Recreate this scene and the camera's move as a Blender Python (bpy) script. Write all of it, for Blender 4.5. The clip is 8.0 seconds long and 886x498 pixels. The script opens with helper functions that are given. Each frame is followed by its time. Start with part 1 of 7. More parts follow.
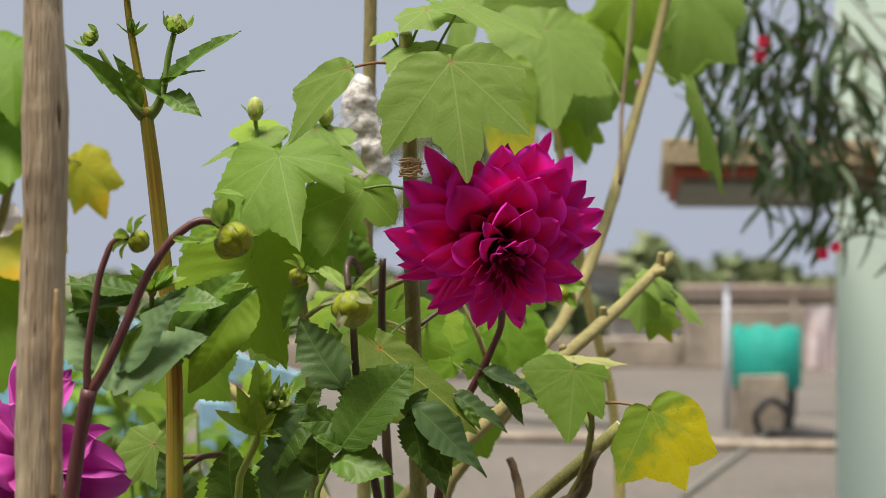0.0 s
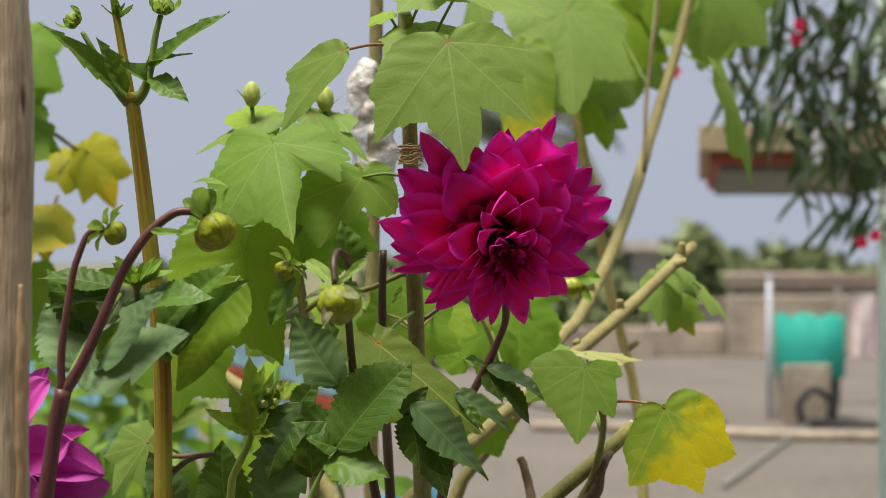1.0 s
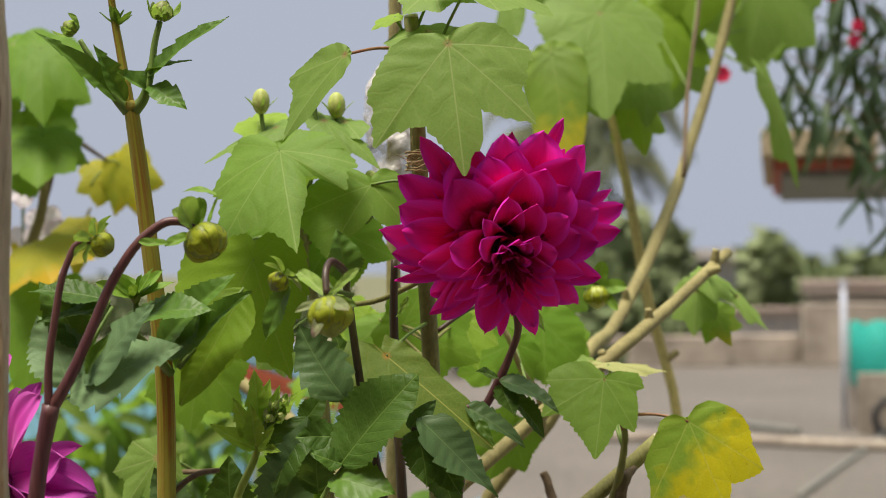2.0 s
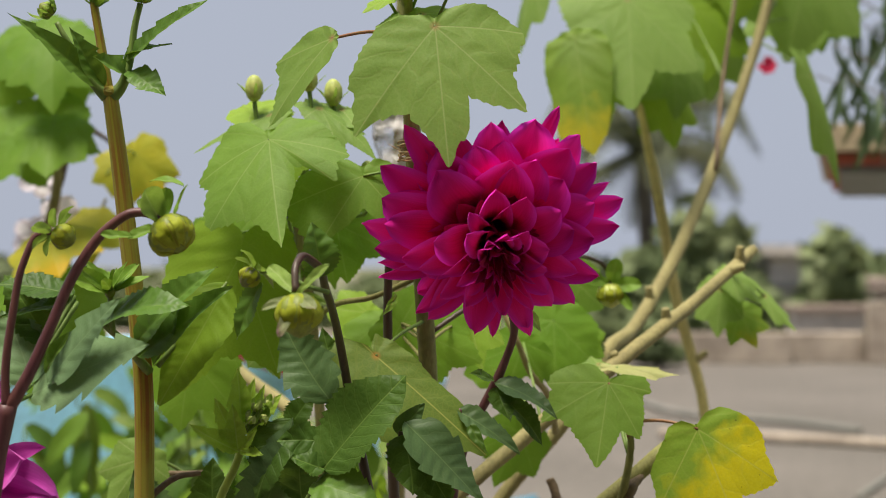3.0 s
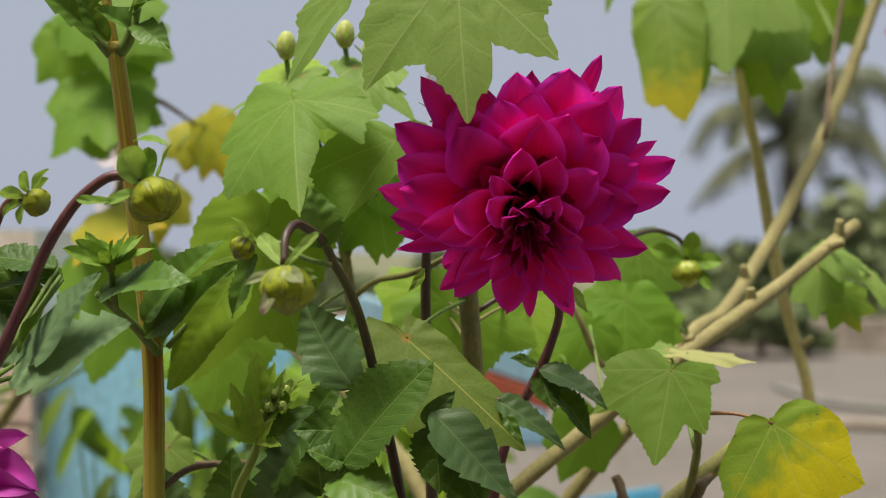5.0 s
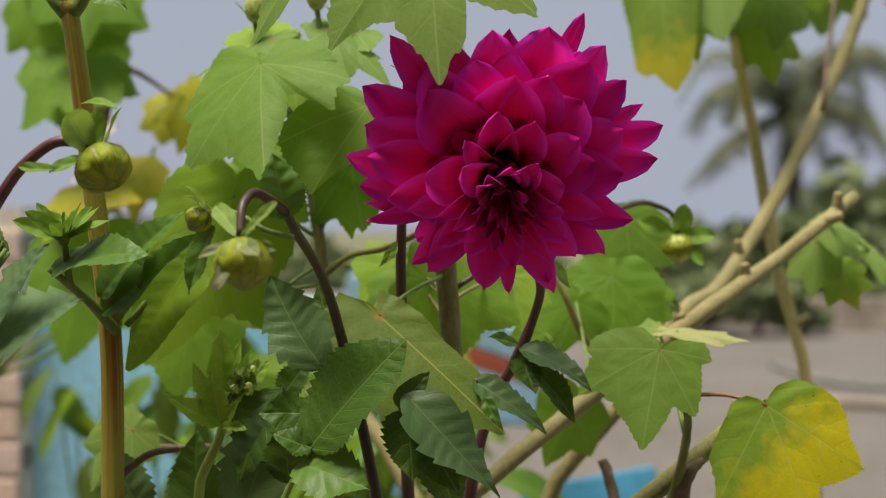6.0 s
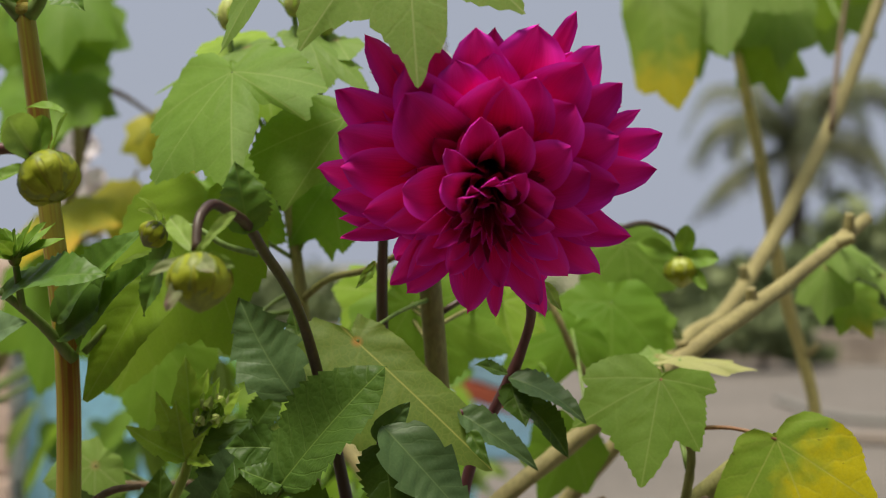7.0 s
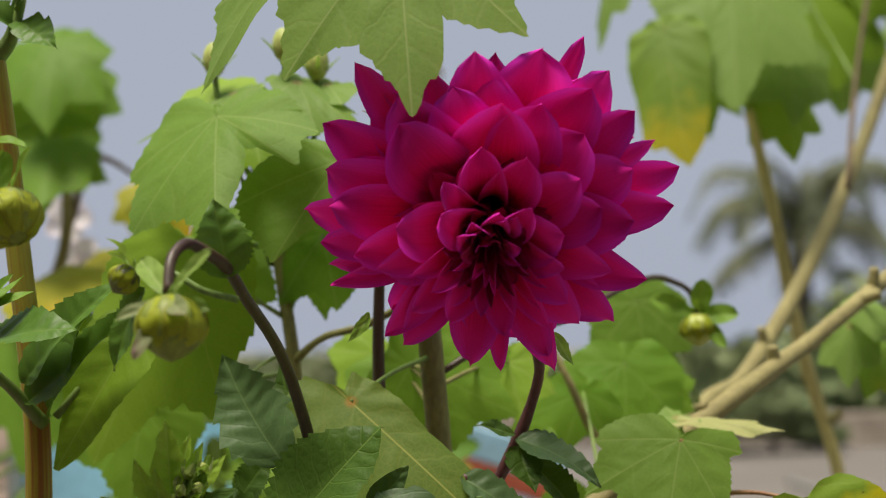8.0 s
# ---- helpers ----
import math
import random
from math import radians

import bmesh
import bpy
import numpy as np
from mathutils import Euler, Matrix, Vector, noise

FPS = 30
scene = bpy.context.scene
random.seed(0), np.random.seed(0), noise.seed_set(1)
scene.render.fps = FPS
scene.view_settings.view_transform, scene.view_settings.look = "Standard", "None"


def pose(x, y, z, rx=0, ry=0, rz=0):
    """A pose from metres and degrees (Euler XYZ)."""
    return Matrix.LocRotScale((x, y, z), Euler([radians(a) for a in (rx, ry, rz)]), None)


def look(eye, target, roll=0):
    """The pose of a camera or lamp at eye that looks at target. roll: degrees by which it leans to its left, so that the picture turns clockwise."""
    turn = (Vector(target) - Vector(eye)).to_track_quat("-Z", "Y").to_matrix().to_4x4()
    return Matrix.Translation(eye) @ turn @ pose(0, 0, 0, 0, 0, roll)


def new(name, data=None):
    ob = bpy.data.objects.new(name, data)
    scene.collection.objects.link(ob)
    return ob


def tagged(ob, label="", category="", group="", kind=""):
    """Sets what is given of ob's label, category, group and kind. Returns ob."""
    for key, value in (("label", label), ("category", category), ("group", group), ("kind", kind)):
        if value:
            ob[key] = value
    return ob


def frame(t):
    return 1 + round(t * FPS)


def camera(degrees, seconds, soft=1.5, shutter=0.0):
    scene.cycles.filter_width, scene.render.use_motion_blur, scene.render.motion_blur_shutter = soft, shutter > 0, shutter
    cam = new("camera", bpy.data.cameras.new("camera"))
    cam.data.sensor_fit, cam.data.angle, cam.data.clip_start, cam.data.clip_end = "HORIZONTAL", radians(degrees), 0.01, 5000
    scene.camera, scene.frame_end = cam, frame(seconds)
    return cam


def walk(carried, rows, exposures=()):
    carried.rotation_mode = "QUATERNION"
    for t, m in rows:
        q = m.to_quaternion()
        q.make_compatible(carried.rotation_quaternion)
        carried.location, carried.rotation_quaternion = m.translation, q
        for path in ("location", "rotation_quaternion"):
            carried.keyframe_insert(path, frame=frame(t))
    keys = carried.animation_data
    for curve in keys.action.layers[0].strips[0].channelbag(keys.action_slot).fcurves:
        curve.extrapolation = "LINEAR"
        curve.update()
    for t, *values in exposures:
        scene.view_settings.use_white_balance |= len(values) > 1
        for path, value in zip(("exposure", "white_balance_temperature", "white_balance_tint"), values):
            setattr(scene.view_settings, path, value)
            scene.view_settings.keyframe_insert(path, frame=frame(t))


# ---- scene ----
cam = camera(34.60, 8.0, soft=0.9)
cam.data.dof.use_dof = True
cam.data.dof.aperture_fstop = 8.5
walk(cam, [
    (0.0, pose(-0.0797, -0.8627, 1.226, 90.908, 0, -3.438) @ pose(0, 0, 0, 0, 0, 0.032)),
    (0.5, pose(-0.0664, -0.8398, 1.2266, 90.483, 0, -3.006) @ pose(0, 0, 0, 0, 0, 0.026)),
    (1.0, pose(-0.0505, -0.8187, 1.2286, 90.429, 0, -1.708) @ pose(0, 0, 0, 0, 0, -0.033)),
    (1.5, pose(-0.0306, -0.7983, 1.2298, 90.494, 0, -0.389) @ pose(0, 0, 0, 0, 0, -0.081)),
    (1.7, pose(-0.0232, -0.7987, 1.2292, 90.667, 0, 0.241) @ pose(0, 0, 0, 0, 0, -0.335)),
    (2.8, pose(0.024, -0.7465, 1.2254, 90.968, 0, 3.457) @ pose(0, 0, 0, 0, 0, -0.135)),
    (3.0, pose(0.0298, -0.7436, 1.2292, 90.601, 0, 3.79) @ pose(0, 0, 0, 0, 0, -0.006)),
    (3.5, pose(0.0465, -0.7274, 1.2289, 90.399, 0, 4.841) @ pose(0, 0, 0, 0, 0, 0.155)),
    (4.0, pose(0.0614, -0.7026, 1.2259, 90.506, 0, 6.856) @ pose(0, 0, 0, 0, 0, 0.437)),
    (4.2, pose(0.0669, -0.6912, 1.2235, 90.64, 0, 7.766) @ pose(0, 0, 0, 0, 0, 0.281)),
    (5.3, pose(0.0829, -0.6375, 1.2214, 89.617, 0, 9.746) @ pose(0, 0, 0, 0, 0, 0.06)),
    (5.5, pose(0.0839, -0.6287, 1.2189, 89.411, 0, 9.573) @ pose(0, 0, 0, 0, 0, -0.067)),
    (6.0, pose(0.0847, -0.6074, 1.2191, 89.139, 0, 9.539) @ pose(0, 0, 0, 0, 0, 0.03)),
    (6.5, pose(0.0855, -0.5842, 1.2149, 89.638, 0, 9.714) @ pose(0, 0, 0, 0, 0, 0.026)),
    (7.0, pose(0.0856, -0.5545, 1.212, 90.526, 0, 9.695) @ pose(0, 0, 0, 0, 0, 0.042)),
    (7.5, pose(0.082, -0.5264, 1.204, 91.428, 0, 9.824) @ pose(0, 0, 0, 0, 0, 0.015)),
    (8.0, pose(0.0798, -0.5062, 1.1978, 93.965, 0, 9.904) @ pose(0, 0, 0, 0, 0, -0.59)),
], exposures=[(0.0, 0.0), (3.5, 0.0), (5.5, -0.12), (6.5, -0.2), (7.2, -0.19), (8.0, -0.14)])

# ---- world, sun ----
world = bpy.data.worlds.new("overcast_sky")
scene.world = world
world.use_nodes = True
wn, wl = world.node_tree.nodes, world.node_tree.links
sky = wn.new("ShaderNodeTexSky")
sky.sky_type, sky.sun_disc = "NISHITA", False
sky.sun_elevation, sky.sun_rotation = radians(75), radians(230)
sky.air_density, sky.dust_density = 1.0, 6.0
haze = wn.new("ShaderNodeMix")
haze.data_type = "RGBA"
haze.inputs[0].default_value = 0.93
haze.inputs[7].default_value = (4.55, 4.95, 5.95, 1)
wl.new(sky.outputs[0], haze.inputs[6])
wl.new(haze.outputs[2], wn["Background"].inputs[0])
wn["Background"].inputs[1].default_value = 0.1
sun = new("sun", bpy.data.lights.new("sun", "SUN"))
sun.data.energy, sun.data.angle, sun.data.color = 6.3, radians(26), (1.0, 0.915, 0.80)
sun.matrix_basis = look((-1.6, -1.7, 8.0), (0, 0, 0))

# ---- node helpers ----
WORLD = {}


def mat_new(name):
    m = bpy.data.materials.new(name)
    m.use_nodes = True
    return m, m.node_tree.nodes, m.node_tree.links, m.node_tree.nodes["Principled BSDF"]


def math_node(n, l, op, a, b=None, c=None):
    k = n.new("ShaderNodeMath")
    k.operation = op
    for i, v in enumerate((a, b, c)):
        if v is None:
            continue
        if isinstance(v, (int, float)):
            k.inputs[i].default_value = v
        else:
            l.new(v, k.inputs[i])
    return k.outputs[0]


def mix_node(n, l, fac, a, b, blend="MIX"):
    k = n.new("ShaderNodeMix")
    k.data_type, k.blend_type = "RGBA", blend
    for i, v in ((0, fac), (6, a), (7, b)):
        if isinstance(v, (int, float)):
            k.inputs[i].default_value = v
        elif isinstance(v, tuple):
            k.inputs[i].default_value = (*v, 1)
        else:
            l.new(v, k.inputs[i])
    return k.outputs[2]


def noise_node(n, l, scale, detail=4.0, coord=None, stretch=None):
    tc = n.new("ShaderNodeTexCoord")
    src = tc.outputs["Object"] if coord is None else coord
    if stretch:
        mp = n.new("ShaderNodeMapping")
        mp.inputs["Scale"].default_value = stretch
        l.new(src, mp.inputs[0])
        src = mp.outputs[0]
    k = n.new("ShaderNodeTexNoise")
    k.inputs["Scale"].default_value, k.inputs["Detail"].default_value = scale, detail
    l.new(src, k.inputs["Vector"])
    return k.outputs["Fac"]


def ramp(n, l, fac, lo, hi):
    k = n.new("ShaderNodeMapRange")
    k.inputs["From Min"].default_value, k.inputs["From Max"].default_value = lo, hi
    l.new(fac, k.inputs["Value"])
    return k.outputs[0]


def bump(n, l, bs, height, strength, dist):
    b = n.new("ShaderNodeBump")
    b.inputs["Strength"].default_value, b.inputs["Distance"].default_value = strength, dist
    l.new(height, b.inputs["Height"])
    l.new(b.outputs[0], bs.inputs["Normal"])


def surface_mat(name, c1, c2, scale=20.0, rough=0.7, fine=200.0, bumps=0.3, dist=0.001, stretch=None, metal=0.0, spec=0.4):
    """A solid surface with stains at one scale and grain at another."""
    m, n, l, bs = mat_new(name)
    big = ramp(n, l, noise_node(n, l, scale, 5, stretch=stretch), 0.32, 0.68)
    small = noise_node(n, l, fine, 3, stretch=stretch)
    col = mix_node(n, l, big, c1, c2)
    dark = mix_node(n, l, ramp(n, l, small, 0.25, 0.75), (0.72, 0.72, 0.72), (1.18, 1.18, 1.18))
    l.new(mix_node(n, l, 1.0, col, dark, "MULTIPLY"), bs.inputs["Base Color"])
    bs.inputs["Roughness"].default_value, bs.inputs["Metallic"].default_value = rough, metal
    bs.inputs["Specular IOR Level"].default_value = spec
    bump(n, l, bs, small, bumps, dist)
    return m


def leaf_mat(name, c1, c2, vein, spacing=0.015, slope=0.75, patch=None, rough=0.55, sheen=0.2, through_share=0.42, vein_gain=0.42, side_gain=0.24, relief=0.12, hub=None):
    """A leaf: UV x is the distance from the nearest main vein, UV y the way along it, both in metres."""
    m, n, l, bs = mat_new(name)
    uv = n.new("ShaderNodeUVMap")
    sp = n.new("ShaderNodeSeparateXYZ")
    l.new(uv.outputs[0], sp.inputs[0])
    u, v = sp.outputs[0], sp.outputs[1]
    au = math_node(n, l, "ABSOLUTE", u)
    main = math_node(n, l, "SUBTRACT", 1.0, ramp(n, l, au, 0.0001, 0.0006))
    s = math_node(n, l, "SUBTRACT", v, math_node(n, l, "MULTIPLY", math_node(n, l, "POWER", au, 1.25), slope * 3.2))
    flip = math_node(n, l, "MULTIPLY", math_node(n, l, "GREATER_THAN", u, 0.0), spacing * 0.4)
    s = math_node(n, l, "ADD", s, flip)
    wob = noise_node(n, l, 75, 3)
    s = math_node(n, l, "ADD", s, math_node(n, l, "MULTIPLY", math_node(n, l, "SUBTRACT", wob, 0.5), spacing * 0.9))
    saw = math_node(n, l, "ABSOLUTE", math_node(n, l, "SUBTRACT", math_node(n, l, "FRACT", math_node(n, l, "DIVIDE", s, spacing)), 0.5))
    side = math_node(n, l, "SUBTRACT", 1.0, ramp(n, l, saw, 0.02, 0.09))
    fine = n.new("ShaderNodeTexVoronoi")
    fine.feature = "DISTANCE_TO_EDGE"
    fine.inputs["Scale"].default_value = 300
    tc = n.new("ShaderNodeTexCoord")
    l.new(tc.outputs["Object"], fine.inputs["Vector"])
    net = math_node(n, l, "SUBTRACT", 1.0, ramp(n, l, fine.outputs["Distance"], 0.0, 0.12))
    veins = math_node(n, l, "MAXIMUM", main, math_node(n, l, "MULTIPLY", side, side_gain))
    veins = math_node(n, l, "MAXIMUM", veins, math_node(n, l, "MULTIPLY", net, 0.14))
    info = n.new("ShaderNodeObjectInfo")
    blot = ramp(n, l, noise_node(n, l, 45, 5), 0.3, 0.72)
    mixer = math_node(n, l, "ADD", math_node(n, l, "MULTIPLY", blot, 0.55), math_node(n, l, "MULTIPLY", info.outputs["Random"], 0.45))
    col = mix_node(n, l, mixer, c1, c2)
    if patch:
        pcol, lo, hi, axis = patch
        sep = n.new("ShaderNodeSeparateXYZ")
        l.new(tc.outputs["Object"], sep.inputs[0])
        along_axis = sep.outputs[axis] if axis < 3 else math_node(n, l, "ADD", math_node(n, l, "MULTIPLY", sep.outputs[0], -0.5), math_node(n, l, "MULTIPLY", sep.outputs[1], 0.87))
        way = math_node(n, l, "ADD", along_axis, math_node(n, l, "MULTIPLY", math_node(n, l, "SUBTRACT", noise_node(n, l, 70, 4), 0.5), 0.055))
        col = mix_node(n, l, ramp(n, l, way, lo, hi), col, pcol)
        spots = noise_node(n, l, 260, 2)
        col = mix_node(n, l, ramp(n, l, spots, 0.73, 0.78), col, (0.10, 0.05, 0.015))
    grain = noise_node(n, l, 900, 2)
    col = mix_node(n, l, 1.0, col, mix_node(n, l, grain, (0.82, 0.82, 0.82), (1.15, 1.15, 1.15)), "MULTIPLY")
    col = mix_node(n, l, math_node(n, l, "MULTIPLY", veins, vein_gain), col, vein)
    if hub:
        # the veins redden where they meet at the stalk
        near = n.new("ShaderNodeVectorMath")
        near.operation = "LENGTH"
        l.new(tc.outputs["Object"], near.inputs[0])
        spot = math_node(n, l, "SUBTRACT", 1.0, ramp(n, l, near.outputs["Value"], 0.0008, 0.0035))
        col = mix_node(n, l, math_node(n, l, "MULTIPLY", spot, 0.75), col, hub)
    l.new(col, bs.inputs["Base Color"])
    bs.inputs["Roughness"].default_value = rough
    bs.inputs["Specular IOR Level"].default_value = sheen
    quilt = ramp(n, l, fine.outputs["Distance"], 0.0, 0.35)
    height = math_node(n, l, "ADD", math_node(n, l, "MULTIPLY", math_node(n, l, "MAXIMUM", main, side), -1.1), math_node(n, l, "MULTIPLY", blot, 1.2))
    height = math_node(n, l, "ADD", height, math_node(n, l, "MULTIPLY", quilt, 0.55))
    bump(n, l, bs, height, relief, 0.0006)
    tr = n.new("ShaderNodeBsdfTranslucent")
    l.new(mix_node(n, l, 0.5, col, (0.37, 0.56, 0.035)), tr.inputs[0])
    mx = n.new("ShaderNodeMixShader")
    mx.inputs[0].default_value = through_share
    l.new(bs.outputs[0], mx.inputs[1])
    l.new(tr.outputs[0], mx.inputs[2])
    l.new(mx.outputs[0], n["Material Output"].inputs[0])
    return m


def petal_mat(name, base, mid, edge, through_share=0.22):
    """A petal: UV x runs across from -1 to 1, UV y from the base to the tip."""
    m, n, l, bs = mat_new(name)
    uv = n.new("ShaderNodeUVMap")
    sp = n.new("ShaderNodeSeparateXYZ")
    l.new(uv.outputs[0], sp.inputs[0])
    au = math_node(n, l, "ABSOLUTE", sp.outputs[0])
    v = sp.outputs[1]
    info = n.new("ShaderNodeObjectInfo")
    streak = n.new("ShaderNodeTexNoise")
    streak.inputs["Scale"].default_value, streak.inputs["Detail"].default_value = 7.0, 4.0
    mp = n.new("ShaderNodeMapping")
    mp.inputs["Scale"].default_value = (2.6, 0.35, 1)
    l.new(uv.outputs[0], mp.inputs[0])
    l.new(mp.outputs[0], streak.inputs["Vector"])
    rim = math_node(n, l, "ADD", ramp(n, l, au, 0.35, 1.0), ramp(n, l, v, 0.6, 1.05))
    rim = math_node(n, l, "ADD", rim, math_node(n, l, "MULTIPLY", math_node(n, l, "SUBTRACT", streak.outputs["Fac"], 0.5), 0.5))
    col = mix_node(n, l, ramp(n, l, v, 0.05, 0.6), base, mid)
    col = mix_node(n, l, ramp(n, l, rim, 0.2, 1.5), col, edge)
    tint = mix_node(n, l, info.outputs["Random"], (0.85, 0.85, 0.9), (1.12, 1.1, 1.05))
    col = mix_node(n, l, 1.0, col, tint, "MULTIPLY")
    shade = mix_node(n, l, ramp(n, l, streak.outputs["Fac"], 0.3, 0.7), (0.93, 0.93, 0.93), (1.06, 1.06, 1.06))
    col = mix_node(n, l, 1.0, col, shade, "MULTIPLY")
    l.new(col, bs.inputs["Base Color"])
    bs.inputs["Roughness"].default_value = 0.62
    bs.inputs["Specular IOR Level"].default_value = 0.08
    bs.inputs["Sheen Weight"].default_value = 0.06
    bump(n, l, bs, streak.outputs["Fac"], 0.2, 0.0005)
    tr = n.new("ShaderNodeBsdfTranslucent")
    l.new(col, tr.inputs[0])
    mx = n.new("ShaderNodeMixShader")
    mx.inputs[0].default_value = through_share
    l.new(bs.outputs[0], mx.inputs[1])
    l.new(tr.outputs[0], mx.inputs[2])
    l.new(mx.outputs[0], n["Material Output"].inputs[0])
    return m


# ---- materials ----
M_MALLOW = leaf_mat("mallow_leaf", (0.185, 0.305, 0.06), (0.25, 0.382, 0.088), (0.50, 0.56, 0.24), hub=(0.42, 0.25, 0.12))
M_MALLOW_FRESH = leaf_mat("mallow_leaf_fresh", (0.14, 0.268, 0.031), (0.20, 0.342, 0.05), (0.44, 0.52, 0.18))
M_MALLOW_DARK = leaf_mat("mallow_leaf_deep", (0.158, 0.28, 0.014), (0.225, 0.355, 0.026), (0.33, 0.42, 0.10))
M_MALLOW_OLIVE = leaf_mat("mallow_leaf_olive", (0.088, 0.155, 0.018), (0.135, 0.20, 0.032), (0.42, 0.42, 0.10), through_share=0.2, vein_gain=0.7, side_gain=0.12, hub=(0.42, 0.17, 0.03))
M_MALLOW_MID = leaf_mat("mallow_leaf_mid", (0.13, 0.247, 0.03), (0.19, 0.318, 0.047), (0.38, 0.45, 0.14))
M_PALE_LEAF = leaf_mat("pale_young_leaf", (0.36, 0.42, 0.12), (0.52, 0.50, 0.22), (0.5, 0.5, 0.25))
M_MALLOW_SIDE = leaf_mat("mallow_leaf_mid_green", (0.115, 0.25, 0.02), (0.19, 0.335, 0.033), (0.3, 0.4, 0.1))
# fresh yellow-green, brightened further because the sprig stands under shading leaves
M_SPRIG = leaf_mat("dahlia_leaf_fresh_lit", (0.29, 0.46, 0.04), (0.41, 0.58, 0.075), (0.48, 0.6, 0.18), spacing=0.007, through_share=0.35)
M_MALLOW_LIME = leaf_mat("mallow_leaf_young", (0.25, 0.42, 0.04), (0.34, 0.50, 0.06), (0.5, 0.58, 0.2))
M_YELLOWING = leaf_mat("yellowing_leaf", (0.20, 0.33, 0.035), (0.29, 0.40, 0.04), (0.55, 0.55, 0.16), patch=((0.66, 0.56, 0.012), 0.008, 0.026, 3))
M_OCHRE = leaf_mat("ochre_leaf", (0.36, 0.38, 0.04), (0.62, 0.50, 0.03), (0.55, 0.45, 0.1), patch=((0.66, 0.42, 0.02), 0.03, 0.05, 1))
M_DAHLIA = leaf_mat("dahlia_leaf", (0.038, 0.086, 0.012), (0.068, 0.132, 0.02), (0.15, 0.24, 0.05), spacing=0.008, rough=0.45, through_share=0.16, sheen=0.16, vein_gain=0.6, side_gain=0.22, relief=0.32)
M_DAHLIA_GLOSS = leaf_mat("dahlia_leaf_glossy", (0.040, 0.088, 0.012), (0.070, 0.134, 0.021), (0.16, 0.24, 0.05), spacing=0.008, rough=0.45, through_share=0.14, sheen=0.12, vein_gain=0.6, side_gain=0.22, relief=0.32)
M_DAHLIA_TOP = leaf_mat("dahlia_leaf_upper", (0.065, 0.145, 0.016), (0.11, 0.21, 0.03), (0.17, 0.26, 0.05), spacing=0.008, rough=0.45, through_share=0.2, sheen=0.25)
M_DAHLIA_BLUE = leaf_mat("dahlia_leaf_bloom", (0.13, 0.222, 0.095), (0.185, 0.288, 0.132), (0.22, 0.32, 0.15), spacing=0.008, rough=0.6, through_share=0.15, vein_gain=0.6)
M_DAHLIA_LIGHT = leaf_mat("dahlia_leaf_young", (0.12, 0.23, 0.024), (0.20, 0.34, 0.04), (0.27, 0.38, 0.10), spacing=0.007, through_share=0.25)
M_OLEANDER = leaf_mat("oleander_leaf", (0.035, 0.07, 0.03), (0.065, 0.115, 0.045), (0.2, 0.26, 0.12), through_share=0.12, sheen=0.5)
M_BRACT = leaf_mat("bract", (0.20, 0.32, 0.055), (0.29, 0.41, 0.09), (0.4, 0.5, 0.2), spacing=0.004, through_share=0.35)
M_BRACT_TIP = leaf_mat("bract_purple", (0.26, 0.31, 0.14), (0.33, 0.34, 0.18), (0.4, 0.42, 0.22), spacing=0.004, patch=((0.20, 0.09, 0.11), 0.016, 0.026, 1))
# magenta base: deeper pigment, darkened further for the shade between petals
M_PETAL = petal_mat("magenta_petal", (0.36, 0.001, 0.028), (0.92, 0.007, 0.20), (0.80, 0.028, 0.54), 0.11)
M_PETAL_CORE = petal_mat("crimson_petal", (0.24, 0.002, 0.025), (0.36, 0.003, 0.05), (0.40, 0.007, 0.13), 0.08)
M_PETAL_PALE = petal_mat("violet_petal", (0.75, 0.22, 0.60), (0.62, 0.07, 0.46), (0.68, 0.14, 0.55))
M_PETAL_WHITE = petal_mat("white_petal", (0.75, 0.72, 0.72), (0.8, 0.76, 0.78), (0.8, 0.7, 0.76))
M_STEM_LIME = surface_mat("lime_stem", (0.30, 0.42, 0.05), (0.38, 0.50, 0.08), 60, 0.5, 500, 0.3, 0.0004, (1, 1, 0.1))
M_STEM_GREEN = surface_mat("green_stem", (0.12, 0.2, 0.035), (0.19, 0.28, 0.055), 60, 0.55, 500, 0.3, 0.0005, (1, 1, 0.1))


def striped_mat():
    """Ribs run along the stem: UV x goes round it, UV y along it."""
    m, n, l, bs = mat_new("striped_stem")
    uv = n.new("ShaderNodeUVMap")
    mp = n.new("ShaderNodeMapping")
    mp.inputs["Scale"].default_value = (16, 9, 1)
    l.new(uv.outputs[0], mp.inputs[0])
    k = n.new("ShaderNodeTexNoise")
    k.inputs["Scale"].default_value, k.inputs["Detail"].default_value = 1.0, 4.0
    l.new(mp.outputs[0], k.inputs["Vector"])
    col = mix_node(n, l, ramp(n, l, k.outputs["Fac"], 0.40, 0.60), (0.33, 0.31, 0.025), (0.26, 0.11, 0.02))
    col = mix_node(n, l, ramp(n, l, noise_node(n, l, 25, 4), 0.4, 0.75), col, (0.34, 0.33, 0.05))
    l.new(col, bs.inputs["Base Color"])
    bs.inputs["Specular IOR Level"].default_value = 0.25
    bs.inputs["Roughness"].default_value = 0.5
    bump(n, l, bs, k.outputs["Fac"], 0.6, 0.0012)
    return m


